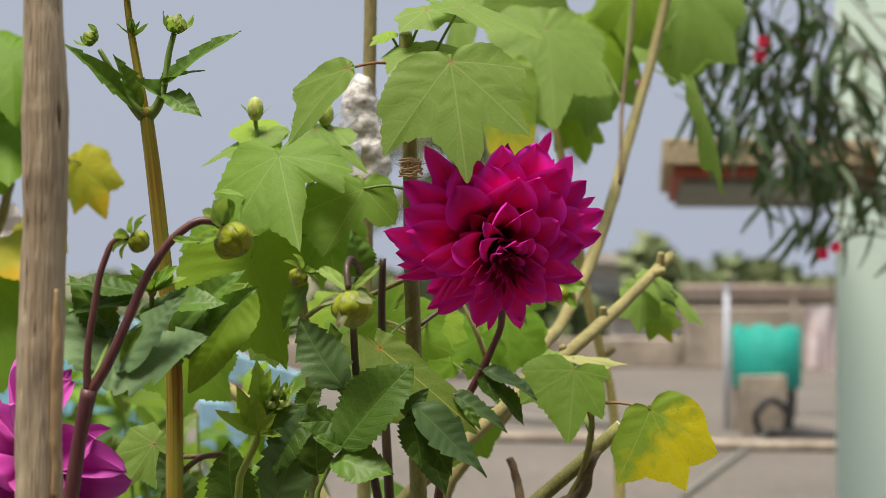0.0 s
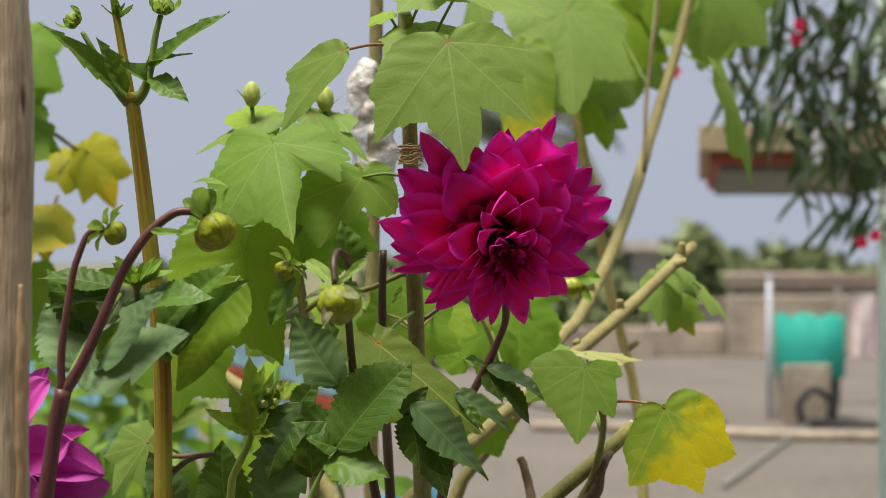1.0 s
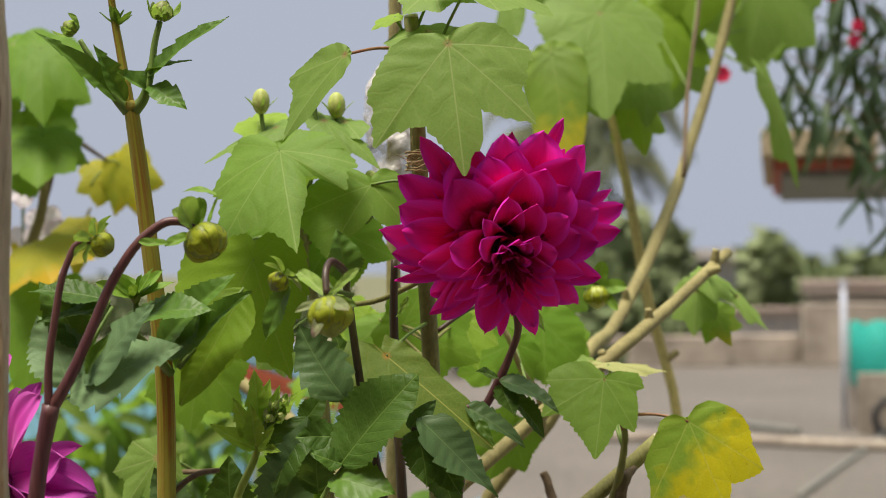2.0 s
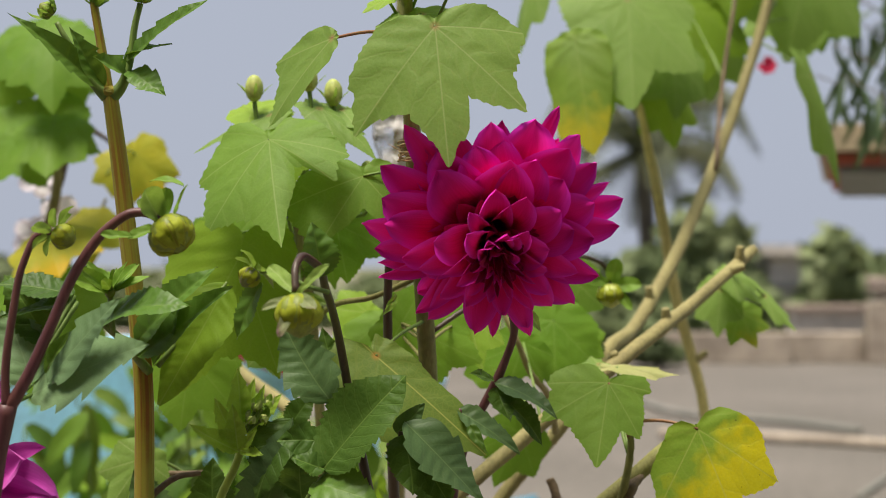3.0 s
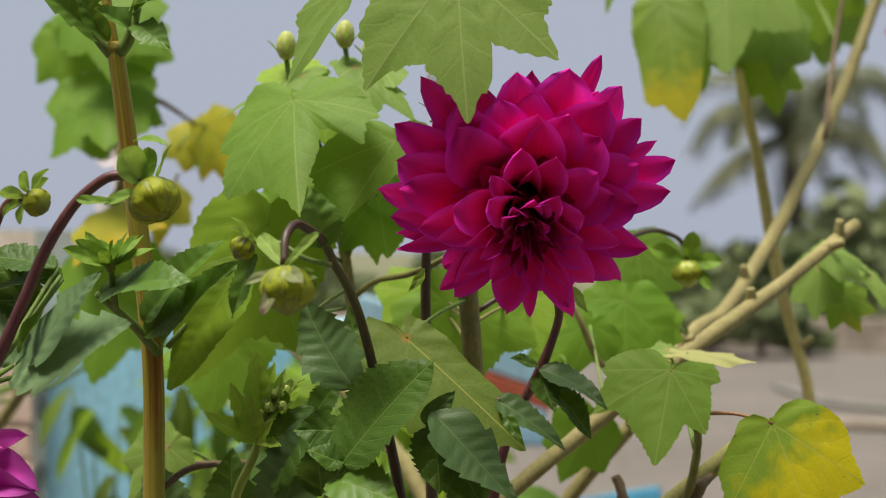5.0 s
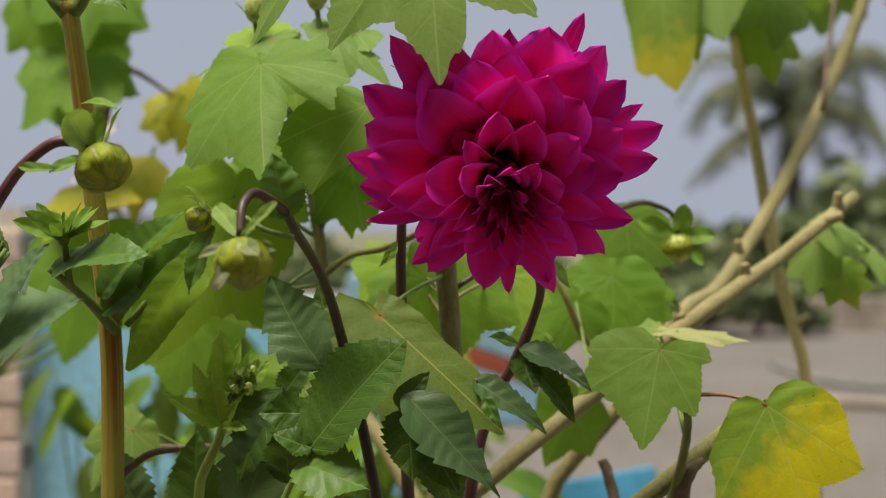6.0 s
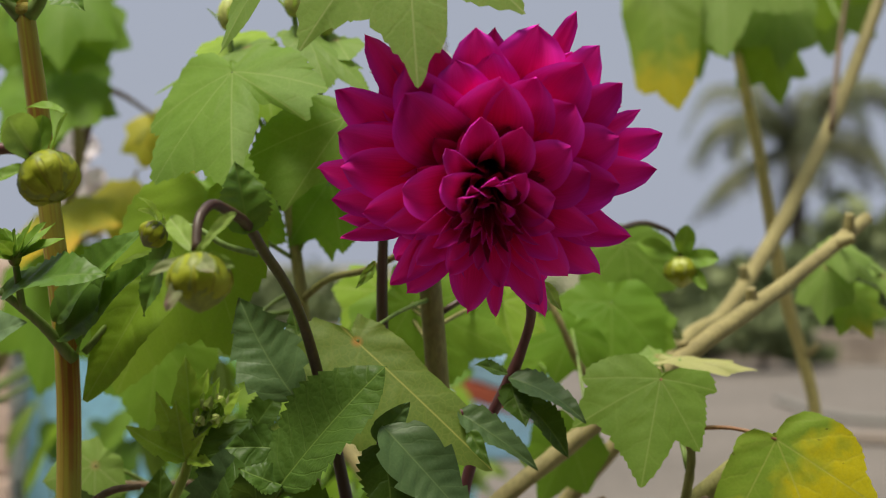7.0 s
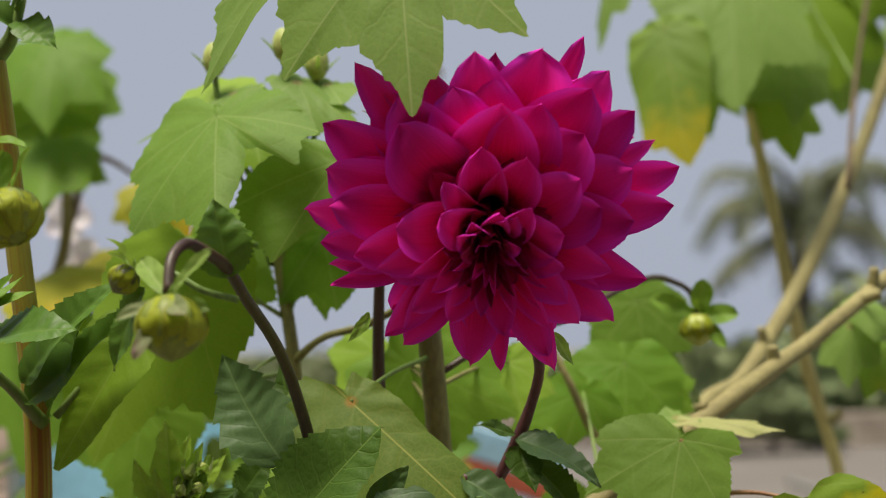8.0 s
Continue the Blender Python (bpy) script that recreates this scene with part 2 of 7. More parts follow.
M_STEM_STRIPED = striped_mat()
M_STEM_PURPLE = surface_mat("purple_stem", (0.10, 0.032, 0.042), (0.14, 0.055, 0.045), 60, 0.42, 500, 0.3, 0.0004, (1, 1, 0.15))
M_STEM_DARK = surface_mat("dark_stem", (0.055, 0.028, 0.025), (0.085, 0.06, 0.03), 60, 0.42, 500, 0.3, 0.0004, (1, 1, 0.15))
M_BARK = surface_mat("green_brown_bark", (0.25, 0.25, 0.075), (0.18, 0.165, 0.055), 70, 0.75, 420, 0.6, 0.001, (1, 1, 0.4))
M_BARK_TAN = surface_mat("tan_bark", (0.34, 0.30, 0.12), (0.25, 0.215, 0.085), 40, 0.75, 320, 0.6, 0.001, (1, 1, 0.5))
# tan bark lightened in colour to offset the shade on the upright branch
M_BARK_TAN_LIT = surface_mat("tan_bark_lit", (0.62, 0.54, 0.20), (0.50, 0.43, 0.15), 40, 0.75, 320, 0.6, 0.001, (1, 1, 0.5))
M_BARK_BROWN = surface_mat("brown_bark", (0.12, 0.085, 0.05), (0.2, 0.14, 0.08), 70, 0.8, 420, 0.7, 0.001)
M_TWIG_RED = surface_mat("red_petiole", (0.24, 0.10, 0.05), (0.30, 0.17, 0.06), 80, 0.5, 500, 0.2, 0.0003)
M_CUT = surface_mat("cut_wood", (0.62, 0.58, 0.44), (0.5, 0.44, 0.3), 150, 0.8, 600, 0.4, 0.0005)
M_STAKE = surface_mat("weathered_wood", (0.56, 0.46, 0.32), (0.37, 0.28, 0.18), 75, 0.9, 520, 0.9, 0.0025, (1, 1, 0.07))
cracked = M_STAKE.node_tree
crack = ramp(cracked.nodes, cracked.links, noise_node(cracked.nodes, cracked.links, 210, 5, stretch=(1, 1, 0.13)), 0.62, 0.70)
stake_colour = cracked.nodes["Principled BSDF"].inputs["Base Color"]
cracked.links.new(mix_node(cracked.nodes, cracked.links, crack, stake_colour.links[0].from_socket, (0.10, 0.065, 0.035)), stake_colour)
M_STAKE_RAW = surface_mat("split_wood", (0.50, 0.36, 0.20), (0.36, 0.24, 0.13), 90, 0.8, 500, 0.8, 0.0012, (1, 1, 0.06))
M_BUD = surface_mat("bud_green", (0.23, 0.29, 0.022), (0.16, 0.19, 0.018), 90, 0.55, 500, 0.2, 0.0004, (1, 1, 0.3), spec=0.5)
M_BUD_RIB = surface_mat("bud_ribs", (0.10, 0.10, 0.03), (0.16, 0.19, 0.04), 90, 0.45, 500, 0.2, 0.0004)
M_POD = surface_mat("pod_green", (0.38, 0.46, 0.10), (0.48, 0.52, 0.14), 60, 0.55, 400, 0.3, 0.0004)
M_TWINE = surface_mat("jute_twine", (0.42, 0.33, 0.17), (0.30, 0.22, 0.10), 200, 0.9, 900, 0.8, 0.0006)
M_MINT = surface_mat("mint_plaster", (0.60, 0.77, 0.67), (0.67, 0.83, 0.73), 1.6, 0.85, 300, 0.3, 0.004)
M_CONCRETE = surface_mat("terrace_concrete", (0.135, 0.121, 0.101), (0.172, 0.153, 0.13), 0.7, 0.9, 14, 0.4, 0.004)
M_RENDER = surface_mat("weathered_render", (0.50, 0.42, 0.33), (0.25, 0.205, 0.16), 2.2, 0.9, 22, 0.5, 0.006)
# kept dark so the added wall throws little light back at the plants
M_LIGHT_BLOCK = surface_mat("light_block_dark", (0.10, 0.085, 0.07), (0.07, 0.06, 0.05), 1.3, 0.9, 22, 0.5, 0.006)
M_SOFFIT = surface_mat("grey_soffit", (0.19, 0.19, 0.165), (0.26, 0.25, 0.22), 3, 0.9, 40, 0.3, 0.003)
M_RED_EDGE = surface_mat("red_oxide_paint", (0.46, 0.10, 0.045), (0.36, 0.085, 0.045), 6, 0.7, 60, 0.3, 0.002)
M_SAND = surface_mat("sandy_slab", (0.52, 0.42, 0.26), (0.43, 0.34, 0.21), 5, 0.9, 60, 0.5, 0.004)
M_TEAL = surface_mat("teal_plastic", (0.015, 0.30, 0.24), (0.02, 0.36, 0.29), 4, 0.75, 60, 0.1, 0.001)
M_BLACK = surface_mat("black_plastic", (0.02, 0.02, 0.022), (0.035, 0.032, 0.03), 6, 0.5, 80, 0.2, 0.001)
M_WHITE_PVC = surface_mat("white_pvc", (0.5, 0.54, 0.64), (0.58, 0.6, 0.68), 5, 0.5, 60, 0.1, 0.001)
M_PINK = surface_mat("pale_pink_cloth", (0.66, 0.50, 0.50), (0.74, 0.66, 0.66), 9, 0.9, 90, 0.4, 0.004)
M_BLUE = surface_mat("sky_blue_paint", (0.29, 0.64, 0.82), (0.39, 0.71, 0.86), 2.5, 0.75, 50, 0.3, 0.002)
M_BLUE_DEEP = surface_mat("deep_blue_paint", (0.05, 0.26, 0.42), (0.08, 0.33, 0.50), 2.5, 0.75, 50, 0.3, 0.002)
M_BLUE_PALE = surface_mat("pale_blue_paint", (0.27, 0.48, 0.62), (0.38, 0.57, 0.68), 4, 0.75, 50, 0.3, 0.002)
M_BRICK = surface_mat("orange_brick", (0.76, 0.60, 0.49), (0.70, 0.52, 0.41), 9, 0.9, 90, 0.6, 0.004)
M_MORTAR = surface_mat("pale_mortar", (0.76, 0.69, 0.58), (0.66, 0.6, 0.5), 12, 0.95, 90, 0.6, 0.004)
M_GROUND = surface_mat("dusty_ground", (0.20, 0.17, 0.11), (0.12, 0.15, 0.06), 0.06, 0.95, 1.5, 0.4, 0.02)
# foliage green paled to stand in for distance haze
M_TREE_HAZED = surface_mat("tree_foliage_hazed", (0.135, 0.18, 0.07), (0.205, 0.24, 0.105), 0.6, 0.7, 5, 0.3, 0.01)
M_PALM = surface_mat("palm_frond", (0.06, 0.08, 0.032), (0.16, 0.165, 0.065), 0.6, 0.6, 8, 0.3, 0.01)
M_PALM_TRUNK = surface_mat("palm_trunk", (0.085, 0.07, 0.055), (0.13, 0.11, 0.085), 3, 0.9, 30, 0.6, 0.01)
M_TRUNK = surface_mat("grey_trunk", (0.16, 0.14, 0.12), (0.23, 0.2, 0.17), 3, 0.9, 30, 0.6, 0.01)
M_RED_FLOWER = petal_mat("red_petal", (0.60, 0.03, 0.06), (0.62, 0.03, 0.08), (0.6, 0.05, 0.12))
M_HAZE_WALL = surface_mat("far_house_wall", (0.66, 0.60, 0.52), (0.52, 0.47, 0.41), 0.5, 0.9, 6, 0.3, 0.01)
M_ROOF_BROWN = surface_mat("rusty_sheet", (0.27, 0.20, 0.16), (0.34, 0.27, 0.22), 1.2, 0.85, 14, 0.4, 0.01)


def film_wrap_mat():
    m, n, l, bs = mat_new("crumpled_plastic_film")
    bs.inputs["Base Color"].default_value = (0.66, 0.63, 0.58, 1)
    bs.inputs["Roughness"].default_value = 0.22
    bs.inputs["Alpha"].default_value = 1.0
    bump(n, l, bs, noise_node(n, l, 130, 6), 0.9, 0.004)
    tr = n.new("ShaderNodeBsdfTransparent")
    mx = n.new("ShaderNodeMixShader")
    l.new(ramp(n, l, noise_node(n, l, 55, 5), 0.3, 0.62), mx.inputs[0])
    l.new(tr.outputs[0], mx.inputs[1])
    l.new(bs.outputs[0], mx.inputs[2])
    l.new(mx.outputs[0], n["Material Output"].inputs[0])
    return m


M_FILM = film_wrap_mat()


# ---- mesh helpers ----
def mesh_from(verts, faces, uvs=None, smooth=True):
    me = bpy.data.meshes.new("mesh")
    me.from_pydata([tuple(v) for v in verts], [], faces)
    if uvs is not None:
        layer = me.uv_layers.new(name="UVMap")
        idx = np.empty(len(me.loops), dtype=np.int32)
        me.loops.foreach_get("vertex_index", idx)
        layer.data.foreach_set("uv", np.asarray(uvs, dtype=np.float32)[idx].ravel())
    if smooth:
        me.polygons.foreach_set("use_smooth", [True] * len(me.polygons))
    me.update()
    return me


def thing(name, at, label, category, group="", kind=""):
    ob = new(name)
    ob.matrix_basis = Matrix.Translation(at)
    WORLD[ob] = Matrix.Translation(at)
    return tagged(ob, label, category, group, kind)


def solid(name, me, material, label, category="", group="", kind="", m=None):
    ob = new(name, me)
    if material:
        me.materials.clear()
        me.materials.append(material)
    WORLD[ob] = m or Matrix()
    ob.matrix_basis = WORLD[ob]
    return tagged(ob, label, category, group, kind)


def part(name, me, material, parent, label="", m=None):
    """One mesh as a part of a thing or of a part; m is its pose in the world."""
    ob = new(name, me)
    if material and not me.materials:
        me.materials.append(material)
    WORLD[ob] = m or Matrix()
    ob.parent = parent
    ob.matrix_parent_inverse = WORLD[parent].inverted()
    ob.matrix_basis = WORLD[ob]
    return tagged(ob, label)


def spline(points, radii, step=5):
    """A smooth line through points that may lie unevenly, with the radii along it."""
    p = [Vector(q) for q in points]
    d = [max((p[i + 1] - p[i]).length, 1e-6) for i in range(len(p) - 1)]
    way = [(p[i + 1] - p[i]) / d[i] for i in range(len(d))]
    tan = [way[0]] + [(way[i - 1] * d[i] + way[i] * d[i - 1]) / (d[i] + d[i - 1]) for i in range(1, len(d))] + [way[-1]]
    out, rad = [], []
    for i in range(len(d)):
        for k in range(step):
            t = k / step
            a, b = p[i], p[i + 1]
            h = 2 * t ** 3 - 3 * t ** 2 + 1
            out.append(h * a + (1 - h) * b + ((t ** 3 - 2 * t ** 2 + t) * tan[i] + (t ** 3 - t ** 2) * tan[i + 1]) * d[i])
            rad.append(radii[i] * (1 - t) + radii[i + 1] * t)
    return out + [p[-1]], rad + [radii[-1]]


def tube(points, radii, sides=10, step=5, knob=0.0, rng=None, lift=None, knob_every=0.02):
    """A tapered round stem along a smooth line; knob swells it unevenly."""
    if isinstance(radii, (int, float)):
        radii = [radii] * len(points)
    c, r = spline(points, radii, step)
    verts, faces, uvs = [], [], []
    side, way = None, 0.0
    for i, q in enumerate(c):
        ahead = (c[min(i + 1, len(c) - 1)] - c[max(i - 1, 0)]).normalized()
        side = (ahead.orthogonal() if side is None else side - ahead * side.dot(ahead)).normalized()
        over = ahead.cross(side)
        way += (q - c[i - 1]).length if i else 0
        for k in range(sides):
            a = 2 * math.pi * k / sides
            rr = r[i]
            if knob:
                rr *= 1 + knob * (noise.noise(Vector((math.cos(a), math.sin(a), way / knob_every))) + 0.5 * noise.noise(Vector((3 * math.cos(a), 3 * math.sin(a), way * 3 / knob_every))))
            verts.append(q + (side * math.cos(a) + over * math.sin(a)) * rr)
            uvs.append((k / sides, way))
    for i in range(len(c) - 1):
        for k in range(sides):
            k2 = (k + 1) % sides
            faces.append((i * sides + k, i * sides + k2, (i + 1) * sides + k2, (i + 1) * sides + k))
    faces.append(tuple(range(sides))[::-1])
    faces.append(tuple(range((len(c) - 1) * sides, len(c) * sides)))
    return mesh_from(verts, faces, uvs)


def lobed_edge(rng):
    """Tips and notches round a five-lobed leaf, as angle and reach."""
    half = ((0, 1.0), (22, 0.72), (46, 0.9), (66, 0.64), (90, 0.66), (116, 0.46), (136, 0.42), (164, 0.26))
    both = [(a * side + rng.uniform(-4, 4), r * rng.uniform(0.92, 1.06)) for side in (1, -1) for a, r in half if a or side > 0]
    return sorted(both)


def palmate_mesh(seed, length, width, droop, cup, wave=0.5, edge=None, teeth=0.05):
    """A lobed leaf: the stalk joins at the origin, the middle tip points along +y, the face along +z."""
    rng = random.Random(seed)
    edge = sorted(edge) if edge else lobed_edge(rng)
    n, rings = 200, 26
    ang = [radians(a) for a, _ in edge]
    rad = [r for _, r in edge]
    m = len(edge)
    veins = [ang[i] for i in range(m) if rad[i] > rad[i - 1] and rad[i] > rad[(i + 1) % m] and rad[i] > 0.3] or [0.0]
    # the rim runs straight from tip to notch, with a slight belly
    around = sorted([-math.pi + 2 * math.pi * i / n for i in range(n)] + [a + 1e-4 for a in ang])
    rim = []
    for th in around:
        k = max((i for i in range(m) if ang[i] <= th), default=m - 1)
        a0, a1 = ang[k], ang[(k + 1) % m]
        span = (a1 - a0) % (2 * math.pi) or 1e-6
        f = ((th - a0) % (2 * math.pi)) / span
        r0, r1 = rad[k], rad[(k + 1) % m]
        straight = r0 * r1 * math.sin(min(span, 2.9)) / max(r0 * math.sin(min(span, 2.9) * f) + r1 * math.sin(min(span, 2.9) * (1 - f)), 1e-4)
        rim.append(min(straight, max(r0, r1)) * (1 + 0.07 * math.sin(math.pi * f) * min(1, span)))
    ph = [rng.uniform(0, 6.28) for _ in range(4)]
    verts, faces, uvs = [(0, 0, 0)], [], [(0, 0)]
    way = 0.0
    tooth = []
    for i, th in enumerate(around):
        j = i - 1
        way += math.hypot(rim[i] * math.cos(th) - rim[j] * math.cos(around[j]), rim[i] * math.sin(th) - rim[j] * math.sin(around[j])) if i else 0
        tooth.append((way / 0.085 + 0.4 * math.sin(way * 9 + ph[0])) % 1.0)
    for j in range(1, rings + 1):
        f = j / rings
        for i, th in enumerate(around):
            r = rim[i] * (1 + teeth * (tooth[i] - 0.5) * f ** 6)
            x, y = r * f * math.sin(th) * length * width, r * f * math.cos(th) * length
            best = min(veins, key=lambda q: abs((th - q + math.pi) % (2 * math.pi) - math.pi))
            da = (th - best + math.pi) % (2 * math.pi) - math.pi
            u, v = r * f * length * math.sin(da), r * f * length * math.cos(da)
            ridge = abs(math.sin(min(abs(da) / 0.42, 1.57)))
            front = max(0, math.cos(th))
            z = length * (-droop * f * f * r * (0.5 + 0.5 * front) + cup * (x / length) ** 2 + 0.015 * ridge * f * (1 - 0.3 * f) + wave * 0.05 * f * f * r * math.sin(th * 3 + ph[2]) + wave * 0.022 * f ** 3 * math.sin(th * 8 + ph[3]))
            z += 0.00018 * math.cos(6.283 * (v - 0.75 * abs(u)) / 0.015 + 1.5 * math.sin(v * 120 + ph[0])) * min(1.0, abs(u) / 0.004) * (1 - f ** 6)
            verts.append((x, y, z))
            uvs.append((u, v))
    n = len(around)
    for i in range(n):
        faces.append((0, 1 + (i + 1) % n, 1 + i))
        for j in range(rings - 1):
            a, b = 1 + j * n + i, 1 + j * n + (i + 1) % n
            faces.append((a, b, b + n, a + n))
    return mesh_from(verts, faces, uvs)


def pinnate_mesh(seed, length, width, droop=0.15, fold=0.25, teeth=0.10, count=11, wave=0.7, peak=0.4, point=1.25, cols=7, rows=66, pucker=1.0, twist=None):
    """A toothed ovate leaf or bract: base at the origin, tip along +y, face along +z. width is the full width."""
    rng = random.Random(seed)
    ph = [rng.uniform(0, 6.28) for _ in range(3)]
    bow, turn = rng.uniform(-0.16, 0.16), rng.uniform(-0.5, 0.5)
    twist = turn if twist is None else twist
    verts, faces, uvs = [], [], []
    for j in range(rows + 1):
        t = j / rows
        rise = point * peak / (1 - peak)
        half = 0.5 * width * (t ** rise * (1 - t) ** point / (peak ** rise * (1 - peak) ** point)) ** 0.85
        for k in range(-cols, cols + 1):
            s = k / cols
            h = half
            if teeth:
                h *= 1 + 1.7 * teeth * (0.65 - ((t * count + (0.3 if k > 0 else 0) + 0.35 * math.sin(t * 7 + ph[1] + (2 if k > 0 else 0))) % 1.0)) * max(0.0, (abs(s) - 0.5) * 2) * math.sin(math.pi * min(1, t * 1.1)) ** 0.3
            x, y = s * h, t * length
            rib = 0.0005 * math.cos(6.283 * (y - 0.75 * abs(x)) / 0.008 + 1.6 * math.sin(y * 160 + ph[2]) + (2.4 if k > 0 else 0)) * min(1.0, abs(s) * 2.5) * (1 - s * s)
            z = pucker * rib + fold * abs(x) - droop * length * t * t + wave * 0.05 * width * abs(s) * math.sin(t * 9 + ph[0] + (1.5 if k > 0 else 0)) * 2
            z += twist * x * (t - 0.3)
            uvs.append((x, y))
            y -= abs(x) * 0.15 * (1 - t)
            verts.append((x + bow * length * t * (t - 1), y, z))
    w = 2 * cols + 1
    for j in range(rows):
        for k in range(w - 1):
            a = j * w + k
            faces.append((a, a + 1, a + w + 1, a + w))
    return mesh_from(verts, faces, uvs)


def petal_mesh(seed, length, width, cup=0.6, bend=0.5, point=0.5, roll=0.0, rows=14, cols=7):
    """A petal: base at the origin, along +y, inner face along +z; bend curves the tip back, roll curls the sides in."""
    rng = random.Random(seed)
    ph, sway, nip = rng.uniform(0, 6.28), rng.uniform(-0.10, 0.10), rng.uniform(-0.1, 0.5)
    verts, faces, uvs = [], [], []
    y0, z0, ang = 0.0, 0.0, 0.0
    spine = []
    for j in range(rows + 1):
        spine.append((y0, z0, ang))
        ang = -bend * ((j + 1) / rows) ** 1.6 + 0.25 * (1 - (j + 1) / rows)
        y0 += length / rows * math.cos(ang)
        z0 += length / rows * math.sin(ang)
    for j, (y, z, a) in enumerate(spine):
        t = j / rows
        half = 0.5 * width * (0.34 + 0.66 * math.sin(0.5 * math.pi * min(1, t / 0.64)) ** 1.1)
        q = max(0.0, (t - 0.64) / 0.36)
        half *= (1 - point) * max(0.0, 1 - q * q) ** 0.5 + point * (1 - q ** 1.5) + 0.004
        for k in range(-cols, cols + 1):
            s = k / cols
            curl = (cup * (1.25 - 0.5 * t) + roll * (1 - 0.4 * t)) * 1.25 + nip * q * q
            th = s * curl
            rr = half / max(curl, 0.05)
            x = rr * math.sin(th) if abs(th) > 1e-4 else s * half
            lift = rr * (1 - math.cos(th))
            lift += (0.05 * math.sin(5 * t + ph + 2.5 * s) + 0.028 * math.sin(11 * t + 2 * ph + 4 * s)) * width * t
            lift += 0.022 * width * math.cos(3 * math.pi * s) * t * (1 - 0.6 * q)
            x += sway * length * t * t
            verts.append((x, y - lift * math.sin(a), z + lift * math.cos(a)))
            uvs.append((s, t))
    w = 2 * cols + 1
    for j in range(rows):
        for k in range(w - 1):
            a = j * w + k
            faces.append((a, a + 1, a + w + 1, a + w))
    return mesh_from(verts, faces, uvs)


def ball_mesh(r, squash=1.0, ribs=0, depth=0.0, seg=28, rings=16, point=0.0):
    """A bud: ribbed and flattened, base at +z."""
    verts, faces, uvs = [], [], []
    for j in range(rings + 1):
        p = math.pi * j / rings
        for k in range(seg):
            a = 2 * math.pi * k / seg
            q = r * (1 + depth * math.cos(ribs * a) * math.sin(p)) * math.sin(p)
            zz = r * squash * math.cos(p)
            if point and p > 1.7:
                zz -= point * r * ((p - 1.7) / 1.44) ** 2
            verts.append((q * math.cos(a), q * math.sin(a), zz))
            uvs.append((k / seg, p))
    for j in range(rings):
        for k in range(seg):
            k2 = (k + 1) % seg
            faces.append((j * seg + k, (j + 1) * seg + k, (j + 1) * seg + k2, j * seg + k2))
    return mesh_from(verts, faces, uvs)


def box_mesh(x0, x1, y0, y1, z0, z1, bevel=0.0):
    bm = bmesh.new()
    bmesh.ops.create_cube(bm, size=1)
    for v in bm.verts:
        v.co = Vector((x0 + (v.co.x + 0.5) * (x1 - x0), y0 + (v.co.y + 0.5) * (y1 - y0), z0 + (v.co.z + 0.5) * (z1 - z0)))
    if bevel:
        bmesh.ops.bevel(bm, geom=bm.edges[:], offset=bevel, segments=2, affect="EDGES", profile=0.5)
    me = bpy.data.meshes.new("mesh")
    bm.to_mesh(me)
    bm.free()
    return me


def along(base, tip, face, turn=0.0):
    """The pose of a leaf: y from base to tip, z as near to face as it can be."""
    b, y = Vector(base), (Vector(tip) - Vector(base)).normalized()
    z = Vector(face)
    z = (z - y * z.dot(y)).normalized()
    x = y.cross(z)
    m = Matrix((x, y, z)).transposed().to_4x4()
    m.translation = b
    return m @ pose(0, 0, 0, 0, turn, 0)


def gap(a, b):
    return (Vector(b) - Vector(a)).length


SEED = [100]


def palm_leaf(plant, hub, tip, face, material, width=1.0, droop=0.12, cup=-0.15, wave=0.6, stalk=None, label="", stalk_mat=None, **kw):
    SEED[0] += 1
    me = palmate_mesh(SEED[0], gap(hub, tip) / (1 - 0.25 * droop), width, droop, cup, wave, **kw)
    ob = part("leaf", me, material, plant, label, along(hub, tip, face))
    if stalk:
        r = 0.0009
        mid = [Vector(hub).lerp(Vector(stalk), 0.5) + Vector((0, 0, 0.0025))]
        part("petiole", tube([hub, *mid, stalk], [r, r * 1.1, r * 1.5], 7, 4), stalk_mat or M_STEM_GREEN, plant)
    return ob


def dahlia_leaf(plant, base, tip, face, material, width=0.5, droop=0.12, fold=0.3, stalk=None, count=12, teeth=0.12, **kw):
    SEED[0] += 1
    length = gap(base, tip)
    ob = part("leaf", pinnate_mesh(SEED[0], length, length * width, droop, fold, teeth, count, **kw), material, plant, "", along(base, tip, face))
    if stalk:
        part("petiole", tube([base, Vector(base).lerp(Vector(stalk), 0.5), stalk], [0.0011, 0.0014, 0.0018], 7, 4), M_STEM_GREEN, plant)
    return ob


def stem(plant, points, radii, material, name="stem", label="", **kw):
    return part(name, tube(points, radii, **kw), material, plant, label)


